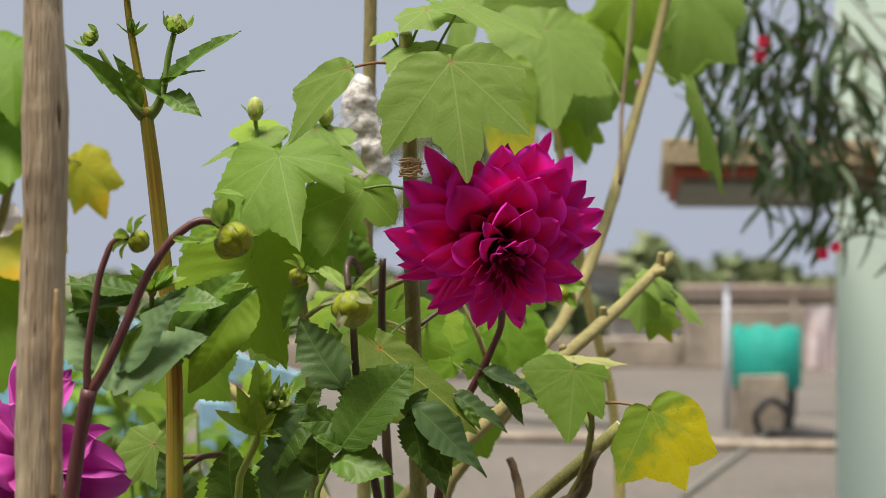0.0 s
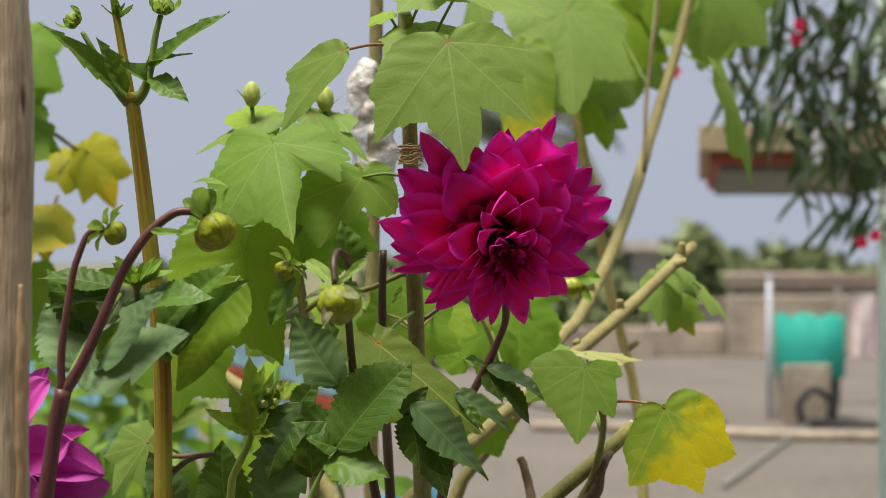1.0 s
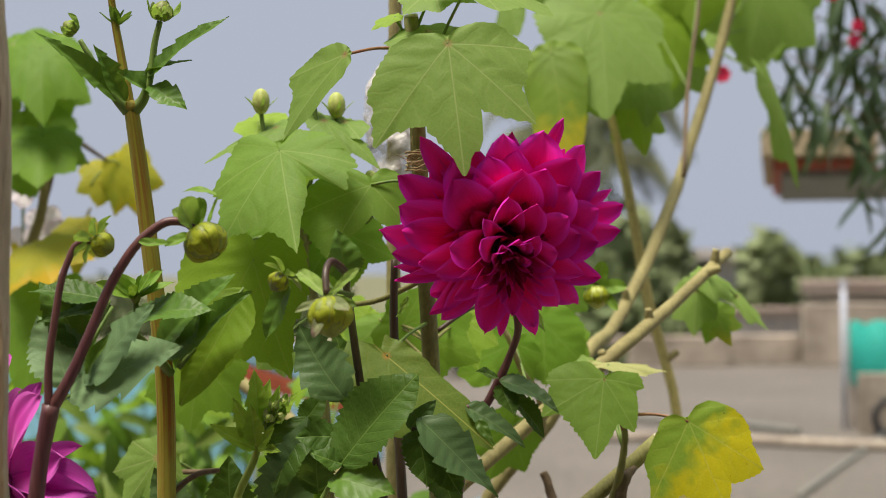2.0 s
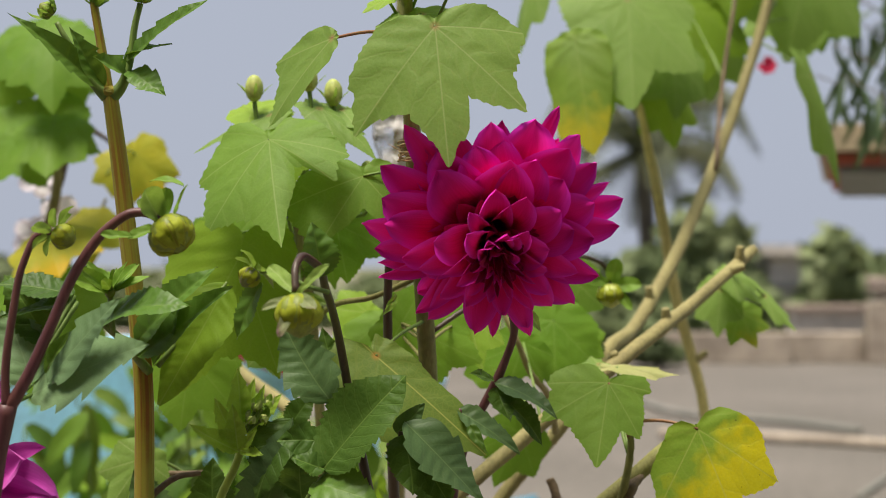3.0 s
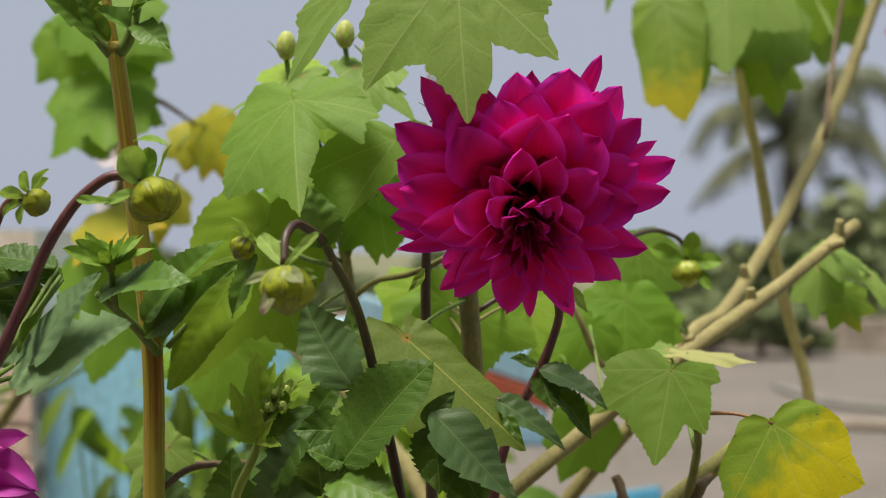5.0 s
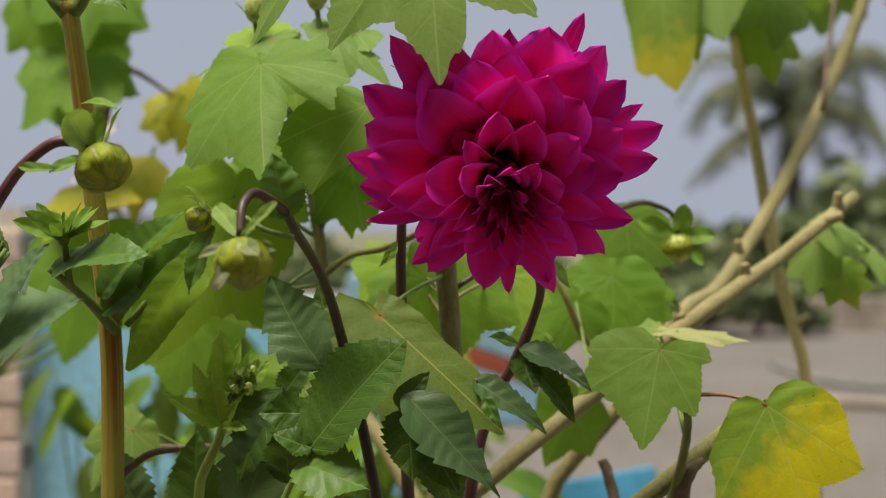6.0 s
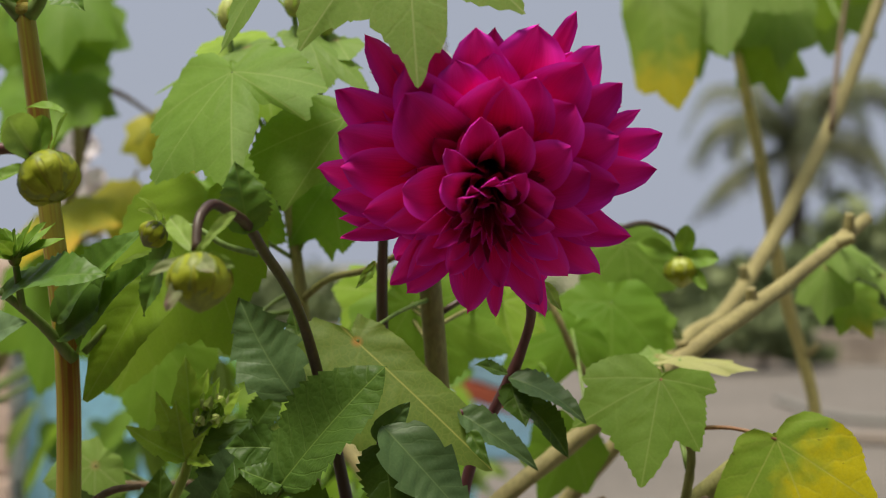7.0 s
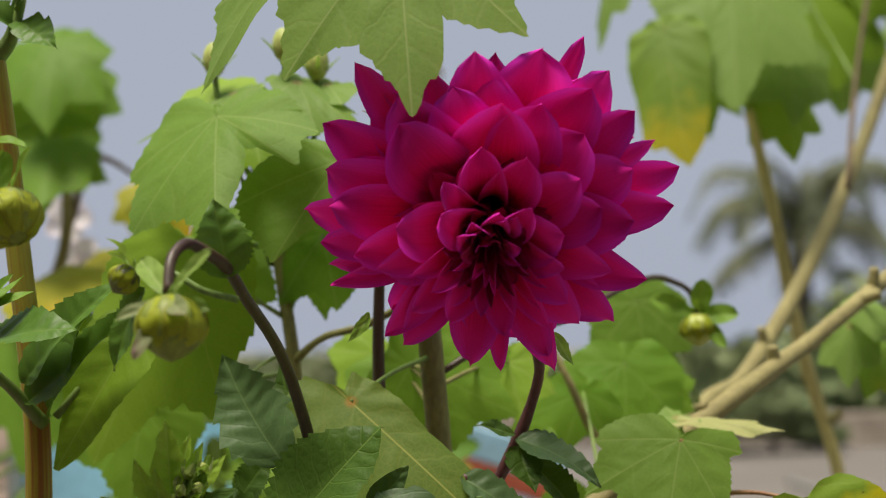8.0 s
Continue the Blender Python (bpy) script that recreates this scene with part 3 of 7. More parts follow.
def bud(plant, at, r, axis, bracts, seed, material=None, squash=0.88, spread=1.0, bract_len=2.0, reflex=True, point=0.25, name="flower_bud", scale_mat=None):
    """A round ribbed dahlia bud hanging along axis, with a ring of loose bracts at its neck."""
    axis = Vector(axis).normalized()
    m = Matrix.Translation(at) @ (-axis).to_track_quat("Z", "Y").to_matrix().to_4x4()
    head = part(name, ball_mesh(r, squash, 9, 0.05, 36, 18, point), material or M_BUD, plant, "", m)
    rng = random.Random(seed)
    for k in range(9):
        a = 2 * math.pi * k / 9 + rng.uniform(-0.1, 0.1)
        # overlapping scales that close the bud
        base = m @ Vector((0.55 * r * math.cos(a), 0.55 * r * math.sin(a), r * squash * 0.86))
        tip = m @ Vector((0.3 * r * math.cos(a), 0.3 * r * math.sin(a), -r * squash * 1.0))
        me = pinnate_mesh(seed * 20 + k, gap(base, tip) * 1.02, r * 1.05, -0.0, -0.32, 0, 5, 0.15, 0.5, 0.5, 5, 18)
        for v in me.vertices:
            t = v.co.y / gap(base, tip)
            v.co.z += r * 0.64 * math.sin(math.pi * min(max(t, 0), 1)) ** 0.75
        part("bud_scale", me, scale_mat or M_BUD_SCALE, head, "", along(base, tip, (m.to_3x3() @ Vector((math.cos(a), math.sin(a), 0)))))
    for k in range(bracts):
        a = 2 * math.pi * k / bracts + rng.uniform(-0.25, 0.25)
        out = m.to_3x3() @ Vector((math.cos(a), math.sin(a), 0))
        base = m @ Vector((0.4 * r * math.cos(a), 0.4 * r * math.sin(a), r * squash * 0.95))
        ln = r * bract_len * rng.uniform(0.75, 1.1)
        up = -axis * (rng.uniform(0.0, 0.55) if reflex else -0.8)
        tip = base + (out * spread + up).normalized() * ln
        me = pinnate_mesh(seed * 30 + k, ln, ln * 0.5, rng.uniform(0.05, 0.4), 0.45, 0.0, 5, 0.7, 0.55, 0.75, 4, 14)
        part("bract", me, rng.choice((M_BRACT, M_BRACT, M_BRACT_TIP)), head, "", along(base, tip, -axis + out * 0.2))
    return head


def dahlia_flower(plant, at, axis, size, count, seed, mats, spare=()):
    """A double dahlia head: cupped pointed petals in spiral order round the axis, the inner ones small and rolled."""
    rng = random.Random(seed)
    ax = Vector(axis).normalized()
    zx = Vector((0, 0, 1))
    zx = (zx - ax * zx.dot(ax)).normalized()
    m = Matrix((zx.cross(ax), zx, ax)).transposed().to_4x4()
    m.translation = at
    head = part("flower", ball_mesh(size * 0.17, 0.9), mats[1], plant, "double magenta dahlia head with pointed petals", m @ pose(0, 0, -size * 0.12))
    kinds = []
    for level in range(8):
        f = level / 7
        ln = size * (1.0 - 0.68 * f ** 1.25)
        kinds.append([petal_mesh(seed * 100 + level * 5 + k, ln, ln * (0.44 + 0.20 * math.sin(2.4 * f) + 0.02 * k), 0.36 + 0.13 * k + 0.45 * f, 0.40 - 0.20 * k - 1.0 * f, 0.12 + 0.10 * k, 0.03 + 0.3 * f ** 1.6) for k in range(4)])
    slim = [[petal_mesh(seed * 100 + 60 + level * 5 + k, ln, ln * (0.40 - 0.10 * (level > 5)), 0.7 + 0.2 * k, 0.25 - 0.25 * k, 0.42 + 0.1 * k, 0.25) for k in range(3)] for level, ln in enumerate(size * (0.97 - 0.66 * (v / 7) ** 1.2) for v in range(8))]
    for rows in (kinds, slim):
        for level, k in enumerate(rows):
            for me in k:
                me.materials.append(mats[0] if level < 6 else mats[1])
    for i in range(count):
        f = i / (count - 1)
        a = i * 2.39996 + rng.uniform(-0.12, 0.12)
        # how far the petal leans from the axis
        lean = radians(115 * (1 - f) ** 0.86 + 3 + rng.uniform(-6, 6))
        level = min(7, int(f * 8))
        out = Vector((math.cos(a), math.sin(a), 0))
        y = out * math.sin(lean) + Vector((0, 0, 1)) * math.cos(lean)
        z = -out * math.cos(lean) + Vector((0, 0, 1)) * math.sin(lean)
        base = out * size * 0.10 * (1 - f) + Vector((0, 0, size * (-0.22 + 0.14 * f)))
        q = Matrix((y.cross(z), y, z)).transposed().to_4x4()
        q.translation = base
        q = q @ pose(0, 0, 0, rng.uniform(-9, 9), rng.uniform(-16, 16), rng.uniform(-6, 6)) @ Matrix.Scale(rng.uniform(0.84, 1.06), 4)
        # the heart nods, and the petals under it are slimmer
        if f > 0.72:
            q = pose(0, 0, 0, 30 * min(1, (f - 0.72) * 6), 0, 0) @ q
        lower = out.y < -0.15 or f > 0.8
        part("petal", slim[level][rng.randrange(3)] if lower else kinds[level][rng.randrange(4)], None, head, "", m @ q)
    for k, (tip, wide, face, material, bend, point) in enumerate(spare):
        base = m @ Vector((0, 0, -size * 0.2))
        ln = gap(base, tip)
        me = petal_mesh(seed * 50 + k, ln, wide, 0.7, bend, point, 0.2)
        part("petal", me, material, head, "", along(base, tip, face))
    return head


def head_frame(at, axis):
    ax = Vector(axis).normalized()
    up = Vector((0, 0, 1))
    up = (up - ax * up.dot(ax)).normalized()
    m = Matrix((up.cross(ax), up, ax)).transposed().to_4x4()
    m.translation = at
    return m


DOME, SPREAD = 0.05, 0.076


def dome(r):
    """Height of the bloom's rounded face at a distance from its axis."""
    return DOME * (1 - (r / SPREAD) ** 2)


def bloom_petal(seed, deg, reach, width, cup, point=0.35, rise=0.9, roll=0.0, sink=0.0, rows=18, cols=7):
    """A petal of the bloom in the head's frame: it rises from the heart, bows outwards and ends at its tip on the dome."""
    rng = random.Random(seed)
    ph, sway, nip, hook = rng.uniform(0, 6.28), rng.uniform(-0.1, 0.1), rng.uniform(0.0, 0.7), rng.uniform(-0.1, 0.16)
    a = radians(deg)
    out, tang, axis = Vector((math.cos(a), math.sin(a), 0)), Vector((-math.sin(a), math.cos(a), 0)), Vector((0, 0, 1))
    zt = dome(reach) - sink
    p0 = (0.003, 0.018 - 0.054 * min(1.0, reach / SPREAD) - sink)
    p1 = (reach * 0.42, zt + rise * (dome(0.42 * reach) - dome(reach)))
    p2 = (reach, zt)
    verts, faces, uvs = [], [], []
    for j in range(rows + 1):
        t = j / rows
        q0, q1, q2 = (1 - t) ** 2, 2 * t * (1 - t), t * t
        r, z = (q0 * p0[i] + q1 * p1[i] + q2 * p2[i] for i in (0, 1))
        d0, d1, d2 = -2 * (1 - t), 2 - 4 * t, 2 * t
        dr, dz = (d0 * p0[i] + d1 * p1[i] + d2 * p2[i] for i in (0, 1))
        ln = math.hypot(dr, dz) or 1.0
        normal = out * (-dz / ln) + axis * (dr / ln)
        turn = roll * (0.4 + 0.6 * t)
        side = tang * math.cos(turn) + normal * math.sin(turn)
        face = normal * math.cos(turn) - tang * math.sin(turn)
        q = max(0.0, (t - 0.68) / 0.32)
        half = 0.5 * width * (0.34 + 0.66 * math.sin(0.5 * math.pi * min(1, t / 0.68)) ** 1.1)
        half *= (1 - point) * max(0.0, 1 - q ** 2.2) ** 0.6 + point * (1 - q ** 1.3) + 0.004
        curl = max(0.08, cup * (1.15 - 0.35 * t) + nip * 0.8 * q * q)
        rr = half / curl
        for k in range(-cols, cols + 1):
            s = k / cols
            lift = rr * (1 - math.cos(s * curl))
            lift += (0.05 * math.sin(5 * t + ph + 2.5 * s) + 0.026 * math.sin(11 * t + 2 * ph + 4 * s)) * width * t
            lift += hook * width * q * q
            lift += 0.008 * width * math.cos(3 * math.pi * s) * t * (1 - 0.6 * q)
            verts.append(out * r + axis * z + side * (rr * math.sin(s * curl) * (1 + 0.07 * t * math.sin(8 * t + ph + (2.1 if k > 0 else 0))) + sway * reach * t * t) + face * lift)
            uvs.append((s, t))
    w = 2 * cols + 1
    for j in range(rows):
        for k in range(w - 1):
            i = j * w + k
            faces.append((i, i + 1, i + w + 1, i + w))
    return mesh_from(verts, faces, uvs)


def bloom(plant, at, axis, rings, fill, odd=()):
    """The open dahlia head: rings of petals by angle, reach and width in millimetres, over hidden filling petals."""
    m = head_frame(at, axis)
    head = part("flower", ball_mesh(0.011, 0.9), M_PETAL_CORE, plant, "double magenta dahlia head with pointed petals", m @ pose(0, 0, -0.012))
    rng = random.Random(17)
    seed = 4000
    for petals, cup, point, rise, material in rings:
        for deg, reach, width in petals:
            seed += 1
            broad = 0.00134 if deg < 190 else 0.00103
            me = bloom_petal(seed, deg, reach * 0.001, width * broad, cup * (0.75 if deg < 190 else 1.8) * rng.uniform(0.75, 1.25), point + (0.0 if deg < 190 else 0.4) + rng.uniform(-0.1, 0.1), rise, radians(rng.uniform(-11, 11)))
            part("petal", me, material, head, "", m)
    for count, reach, width, sink, cup in fill:
        for k in range(count):
            seed += 1
            me = bloom_petal(seed, 360 * (k + 0.5) / count + rng.uniform(-8, 8), reach * rng.uniform(0.93, 1.05), width, cup, 0.35, 0.8, radians(rng.uniform(-14, 14)), sink * rng.uniform(0.8, 1.2))
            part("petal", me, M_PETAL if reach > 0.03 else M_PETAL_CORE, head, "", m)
    for tip, wide, face, material, bend, point in odd:
        seed += 1
        base = m @ Vector((0, 0, -0.012))
        part("petal", petal_mesh(seed, gap(base, tip), wide, 0.6, bend, point, 0.2), material, head, "", along(base, tip, face))
    return head


M_BUD_SCALE = leaf_mat("bud_scale", (0.26, 0.31, 0.012), (0.36, 0.40, 0.03), (0.14, 0.08, 0.02), spacing=0.05, rough=0.55, through_share=0.1)

# ---- setting ----
solid("ground", box_mesh(-2500, 2500, -2500, 2500, -6.6, -6.0), M_GROUND, "dusty ground with scrub far below the terrace", "ground", kind="structure")
solid("terrace_floor", box_mesh(-14, 26, -4, 19, -0.35, 0.0), M_CONCRETE, "worn pale concrete roof terrace", "floor", kind="structure")
solid("terrace_wall", box_mesh(-13.9, 25.9, -3.9, 18.9, -6.0, -0.354), M_HAZE_WALL, "plain rendered wall below the roof terrace", "wall", kind="structure")


# unseen wall added behind the camera to hold back light from the front
solid("wall_south", box_mesh(-9, 9, -3.2, -2.95, 0, 4.2, 0.01), M_LIGHT_BLOCK, "plain dark wall added unseen behind the camera to cut front light", "wall", kind="structure")


def mint_house():
    x0 = (1.6478, 4.2, 0.983)[0]
    h = thing("mint_house", (x0, 4.2, 0), "mint green plastered house wall with a low sunshade", "house")
    part("wall", box_mesh(0, 4, 0, 3.0, 0, 6, 0.01), M_MINT, h, "", pose(x0, 4.2, 0, 0, 0, -32))
    # the sunshade stands askew to the terrace
    def slab(lo, hi, left, right, front):
        me = box_mesh(left, right, front, 4.3, lo, hi, 0.004)
        for v in me.vertices:
            v.co.x += 0.21 * (v.co.y - 2.95)
        return me
    shade = part("sunshade", slab(1.462, 1.505, 0.80, 1.34, 2.96), M_SOFFIT, h, "grey concrete sunshade slab")
    part("edge_band", slab(1.482, 1.512, 0.775, 1.345, 2.94), M_RED_EDGE, shade, "red oxide painted edge")
    part("sandy_topping", slab(1.515, 1.585, 0.745, 1.34, 2.92), M_SAND, shade, "sand coloured slab topping")
    part("bracket", box_mesh(1.04, 1.062, 2.88, 2.925, 1.48, 1.6, 0.004), M_WHITE_PVC, shade, "white clip on the slab edge")


mint_house()


def far_wall(x0, x1, y, z1, material, name="parapet_wall"):
    return solid(name, box_mesh(x0, x1, y, y + 0.25, 0, z1, 0.02), material, "weathered rendered low wall at the terrace edge", "wall", kind="structure")


far_wall((4.0935, 17.0, 0.6599)[0], 20, 17, (4.7127, 17.0, 0.7669)[2], M_RENDER)
far_wall(-9, (3.1518, 17.0, 0.6612)[0], 17, (2.539, 17.0, 0.3766)[2], M_RENDER)
far_wall((3.1518, 17.0, 0.6612)[0] + 0.01, (4.0935, 17.0, 0.6599)[0] - 0.01, 17.2, (3.6214, 17.0, 0.3741)[2], M_RENDER)

# shed behind the gap in the wall
shed = thing("shed", (3.9524, 18.6, -0.0141), "grey weathered shed with a rusty sheet roof", "shed")
part("wall", box_mesh((3.4047, 18.4, 0.3085)[0], (4.3024, 18.4, 0.3064)[0], 18.2, 18.8, 0, (3.912, 18.4, 0.6162)[2]), M_HAZE_WALL, shed)
part("roof", box_mesh((3.3268, 18.4, 0.3087)[0], (4.4199, 18.4, 0.3062)[0], 18.1, 18.9, (3.912, 18.4, 0.6162)[2], (3.9121, 18.4, 0.678)[2]), M_ROOF_BROWN, shed)


def far_house(x0, x1, y, z1, mat, roof, wins=3, deep=5.0):
    h = thing("far_house", ((x0 + x1) / 2, y, -6), "hazy rendered house beyond the terrace", "house", "houses beyond the terrace")
    wall = part("wall", box_mesh(x0, x1, y, y + deep, -6, z1), mat, h)
    part("roof", box_mesh(x0 - 0.2, x1 + 0.2, y - 0.3, y + deep + 0.2, z1 + 0.004, z1 + 0.22), roof, h)
    for k in range(wins):
        cx = x0 + (k + 0.5) * (x1 - x0) / wins
        part("window", box_mesh(cx - 0.45, cx + 0.45, y - 0.05, y + 0.02, z1 - 1.7, z1 - 0.6), M_SOFFIT, h, "dark window opening")


far_house((5.8314, 24.0, 1.0375)[0], (8.3261, 24.0, 1.0377)[0], 24, (6.5911, 24.0, 0.7372)[2], M_HAZE_WALL, M_ROOF_BROWN)
far_house((4.9828, 30.0, 0.7519)[0], (5.7476, 30.0, 0.7551)[0], 30, (5.3356, 30.0, 1.4126)[2], M_HAZE_WALL, M_HAZE_WALL, 1)
far_house((7.385, 45.0, 0.8779)[0], (9.2402, 45.0, 0.8781)[0], 45, (12.2291, 45.0, 1.6174)[2], M_HAZE_WALL, M_HAZE_WALL, 2)


def water_drum():
    c = (3.0822, 10.0, 0.5309)
    r = 0.5 * gap((2.8246, 10.0, 0.5317), (3.3494, 10.0, 0.53))
    zt, zb = 0.8153, 0.335
    d = thing("water_drum", (c[0], c[1], 0), "teal plastic drum with a ragged cut rim on a black stand", "drum")
    n, verts, faces = 48, [], []
    rng = random.Random(5)
    for i in range(n):
        a = 2 * math.pi * i / n
        rag = 0.035 * max(0, math.sin(a * 7 + 1)) + rng.uniform(0, 0.01)
        for q, z in ((r * 0.985, zb), (r, zb + 0.012), (r * 1.015, zb + 0.2), (r, zb + 0.22), (r, zt - rag), (r * 0.97, zt - rag), (r * 0.96, zb + 0.04)):
            verts.append((c[0] + q * math.cos(a), c[1] + q * math.sin(a), z))
    for i in range(n):
        for k in range(6):
            a, b = i * 7 + k, ((i + 1) % n) * 7 + k
            faces.append((a, b, b + 1, a + 1))
    faces.append(tuple(i * 7 for i in range(n))[::-1])
    faces.append(tuple(i * 7 + 6 for i in range(n)))
    part("drum_body", mesh_from(verts, faces), M_TEAL, d)
    p = (3.2104, 10.0, 0.268)
    part("stand_pipe", tube([(p[0], p[1], zb + 0.01), (p[0], p[1], (3.2094, 10.0, -0.0161)[2])], 0.085, 14, 2), M_BLACK, d)
    part("outlet_pipe", tube([(2.8884, 9.5, 0.0379), (3.1217, 9.5, 0.0281), (3.4365, 9.45, 0.0152), (3.7851, 9.45, 0.0005)], 0.035, 10, 3), M_BLACK, d)
    part("hose_coil", tube([(2.8884, 9.5, 0.0296), (2.8591, 9.5, 0.1672), (2.9739, 9.5, 0.2791), (3.1009, 9.5, 0.1659), (3.058, 9.5, 0.0452), (2.8951, 9.45, 0.0352)], 0.028, 9, 5), M_BLACK, d)
    for x in (1345, 1398, 1470):
        q = (2.8826, 9.48, 0.0319) if x == 1345 else ((3.107, 9.48, 0.0305) if x == 1398 else (3.4127, 9.48, 0.0203))
        part("foot", box_mesh(q[0] - 0.03, q[0] + 0.03, q[1] - 0.04, q[1] + 0.04, 0, q[2], 0.004), M_BLACK, d)
    part("plinth", box_mesh(c[0] - r * 1.1, c[0] + r * 0.25, c[1] - r * 1.25, c[1] - r * 1.02, 0, zb + 0.11, 0.01), M_RENDER, d, "rendered block before the drum")
    part("base_block", box_mesh(c[0] - r * 0.8, c[0] + r * 0.3, c[1] - 0.1, c[1] + 0.3, 0, zb - 0.004, 0.01), M_RENDER, d, "rendered block plinth")


water_drum()
p = (2.7719, 10.0, 0.7066)
pole = thing("vent_pipe", (p[0], p[1], 0), "thin white plastic vent pipe beside the drum", "pipe")
part("pipe", tube([(p[0], p[1], 0), (p[0], p[1], (2.7729, 10.0, 1.0912)[2])], 0.02, 12, 2), M_WHITE_PVC, pole)
part("cap", tube([(p[0], p[1], (2.7729, 10.0, 1.0912)[2]), (p[0], p[1], (2.773, 10.0, 1.1218)[2])], 0.026, 12, 2), M_WHITE_PVC, pole)


def washing():
    w = thing("hanging_cloth", (3.8412, 11.0, 0.6569), "pale pink cloth hung over a line between posts", "cloth")
    a, b, zb = (3.7106, 11.0, 0.9445), (4.0769, 11.0, 0.9442), (3.8305, 11.0, 0.3936)[2]
    verts, faces, n, rows = [], [], 26, 14
    for j in range(rows + 1):
        for i in range(n + 1):
            u, v = i / n, j / rows
            verts.append((a[0] + (b[0] - a[0]) * u, a[1] + 0.03 * math.sin(u * 22) * v + 0.02 * math.sin(u * 9 + v * 3), a[2] + (zb - a[2]) * v + 0.02 * math.sin(u * 7) * v))
    for j in range(rows):
        for i in range(n):
            k = j * (n + 1) + i
            faces.append((k, k + 1, k + n + 2, k + n + 1))
    part("cloth", mesh_from(verts, faces), M_PINK, w)
    part("line", tube([(a[0] - 0.1, a[1], a[2]), (b[0] + 0.2, b[1], b[2])], 0.006, 6, 2), M_BLACK, w)
    for x in (a[0] - 0.1, b[0] + 0.2):
        part("post", tube([(x, a[1], 0), (x, a[1], a[2] + 0.05)], 0.02, 8, 2), M_TRUNK, w)


washing()


def floor_pipe(points, r, label, material):
    t = thing("floor_pipe", points[0], label, "pipe")
    part("pipe", tube([(x, y, r) for x, y, _ in points], r, 9, 6), material, t)


floor_pipe([(0.887, 9.369, 0.0), (1.405, 9.271, 0.0), (1.971, 9.043, 0.0), (2.507, 8.79, 0.0), (3.175, 8.659, 0.0), (3.722, 8.458, 0.0)], 0.035, "grey water pipe lying on the concrete", M_RENDER)
floor_pipe([(1.684, 6.764, 0.0), (2.282, 8.087, 0.0), (3.004, 9.675, 0.0)], 0.018, "dark hose lying on the concrete", M_SOFFIT)
floor_pipe([(0.862, 11.999, 0.0), (1.382, 10.554, 0.0), (1.862, 10.303, 0.0), (2.345, 9.675, 0.0)], 0.03, "grey hose lying on the concrete", M_SOFFIT)


# ---- blue painted parapet with a red line and a brick pier ----
def blue_parapet():
    w = thing("blue_parapet", (-0.6, 2.3, 0), "sky blue painted parapet with a red line and pale coping", "parapet")
    a, b = (-1.3307, 2.3, 0.9905), (-0.5114, 2.3, 0.9995)
    z = (-1.0826, 2.3, 1.0666)[2]
    part("panel", box_mesh(a[0], b[0], 2.3, 2.42, 0, z, 0.006), M_BLUE, w)
    c, d = (-0.5168, 2.25, 1.0162), (-0.1846, 2.25, 0.9092)
    m = along(c, d, (0, -1, 0.0))
    ln = gap(c, d)
    part("red_rail", box_mesh(-0.018, 0.018, -0.1, ln, -0.02, 0.02, 0.004), M_RED_EDGE, w, "red painted sloping rail", m)
    part("pale_rail", box_mesh(-0.085, -0.022, -0.1, ln, -0.02, 0.02, 0.004), M_BLUE_PALE, w, "pale blue painted board", m)
    e, f = (-0.4647, 2.6, 0.9388), (-0.2328, 2.6, 0.828)
    part("pale_panel", box_mesh(e[0], f[0], 2.6, 2.65, f[2] - 0.06, e[2] - 0.02, 0.01), M_BLUE_PALE, w, "pale blue painted board")
    part("post", box_mesh(e[0] + 0.02, e[0] + 0.08, 2.61, 2.66, 0, f[2] - 0.05, 0.005), M_BLUE, w)
    g, h = (-0.2483, 2.4, 0.6438), (0.033, 2.4, 0.7001)
    part("low_board", box_mesh(-0.025, 0.025, 0, gap(g, h), -0.3, 0.02, 0.005), M_BLUE_DEEP, w, "blue painted board", along(g, h, (0, 0.2, 1)))
    part("low_post", box_mesh(g[0], g[0] + 0.06, 2.4, 2.46, 0, g[2] + 0.02, 0.004), M_BLUE, w)


blue_parapet()


def brick_pier():
    x1, z1 = (-1.3079, 2.25, 0.9943)[0], (-1.3484, 2.25, 1.2629)[2]
    w = thing("brick_pier", (x1 - 0.3, 2.3, 0), "unplastered orange brick pier with pale mortar joints", "pier")
    core = part("mortar", box_mesh(x1 - 0.62, x1, 2.24, 2.44, 0, z1), M_MORTAR, w)
    me = box_mesh(0, 0.205, -0.006, 0.09, 0, 0.064, 0.004)
    me.materials.append(M_BRICK)
    rows = int(z1 / 0.076)
    half = box_mesh(0, 0.098, -0.006, 0.09, 0, 0.064, 0.004)
    half.materials.append(M_BRICK)
    for j in range(rows):
        for k in range(3):
            x = x1 - 0.205 - k * 0.215 - (0.108 if j % 2 else 0.0)
            if x > x1 - 0.63:
                part("brick", me, None, core, "", pose(x + 0.004 * math.sin(j * 3 + k), 2.232 + 0.003 * math.sin(j * 7 + k * 2), j * 0.076 + 0.008))
        if j % 2:
            part("brick", half, None, core, "", pose(x1 - 0.098, 2.232, j * 0.076 + 0.008))


brick_pier()


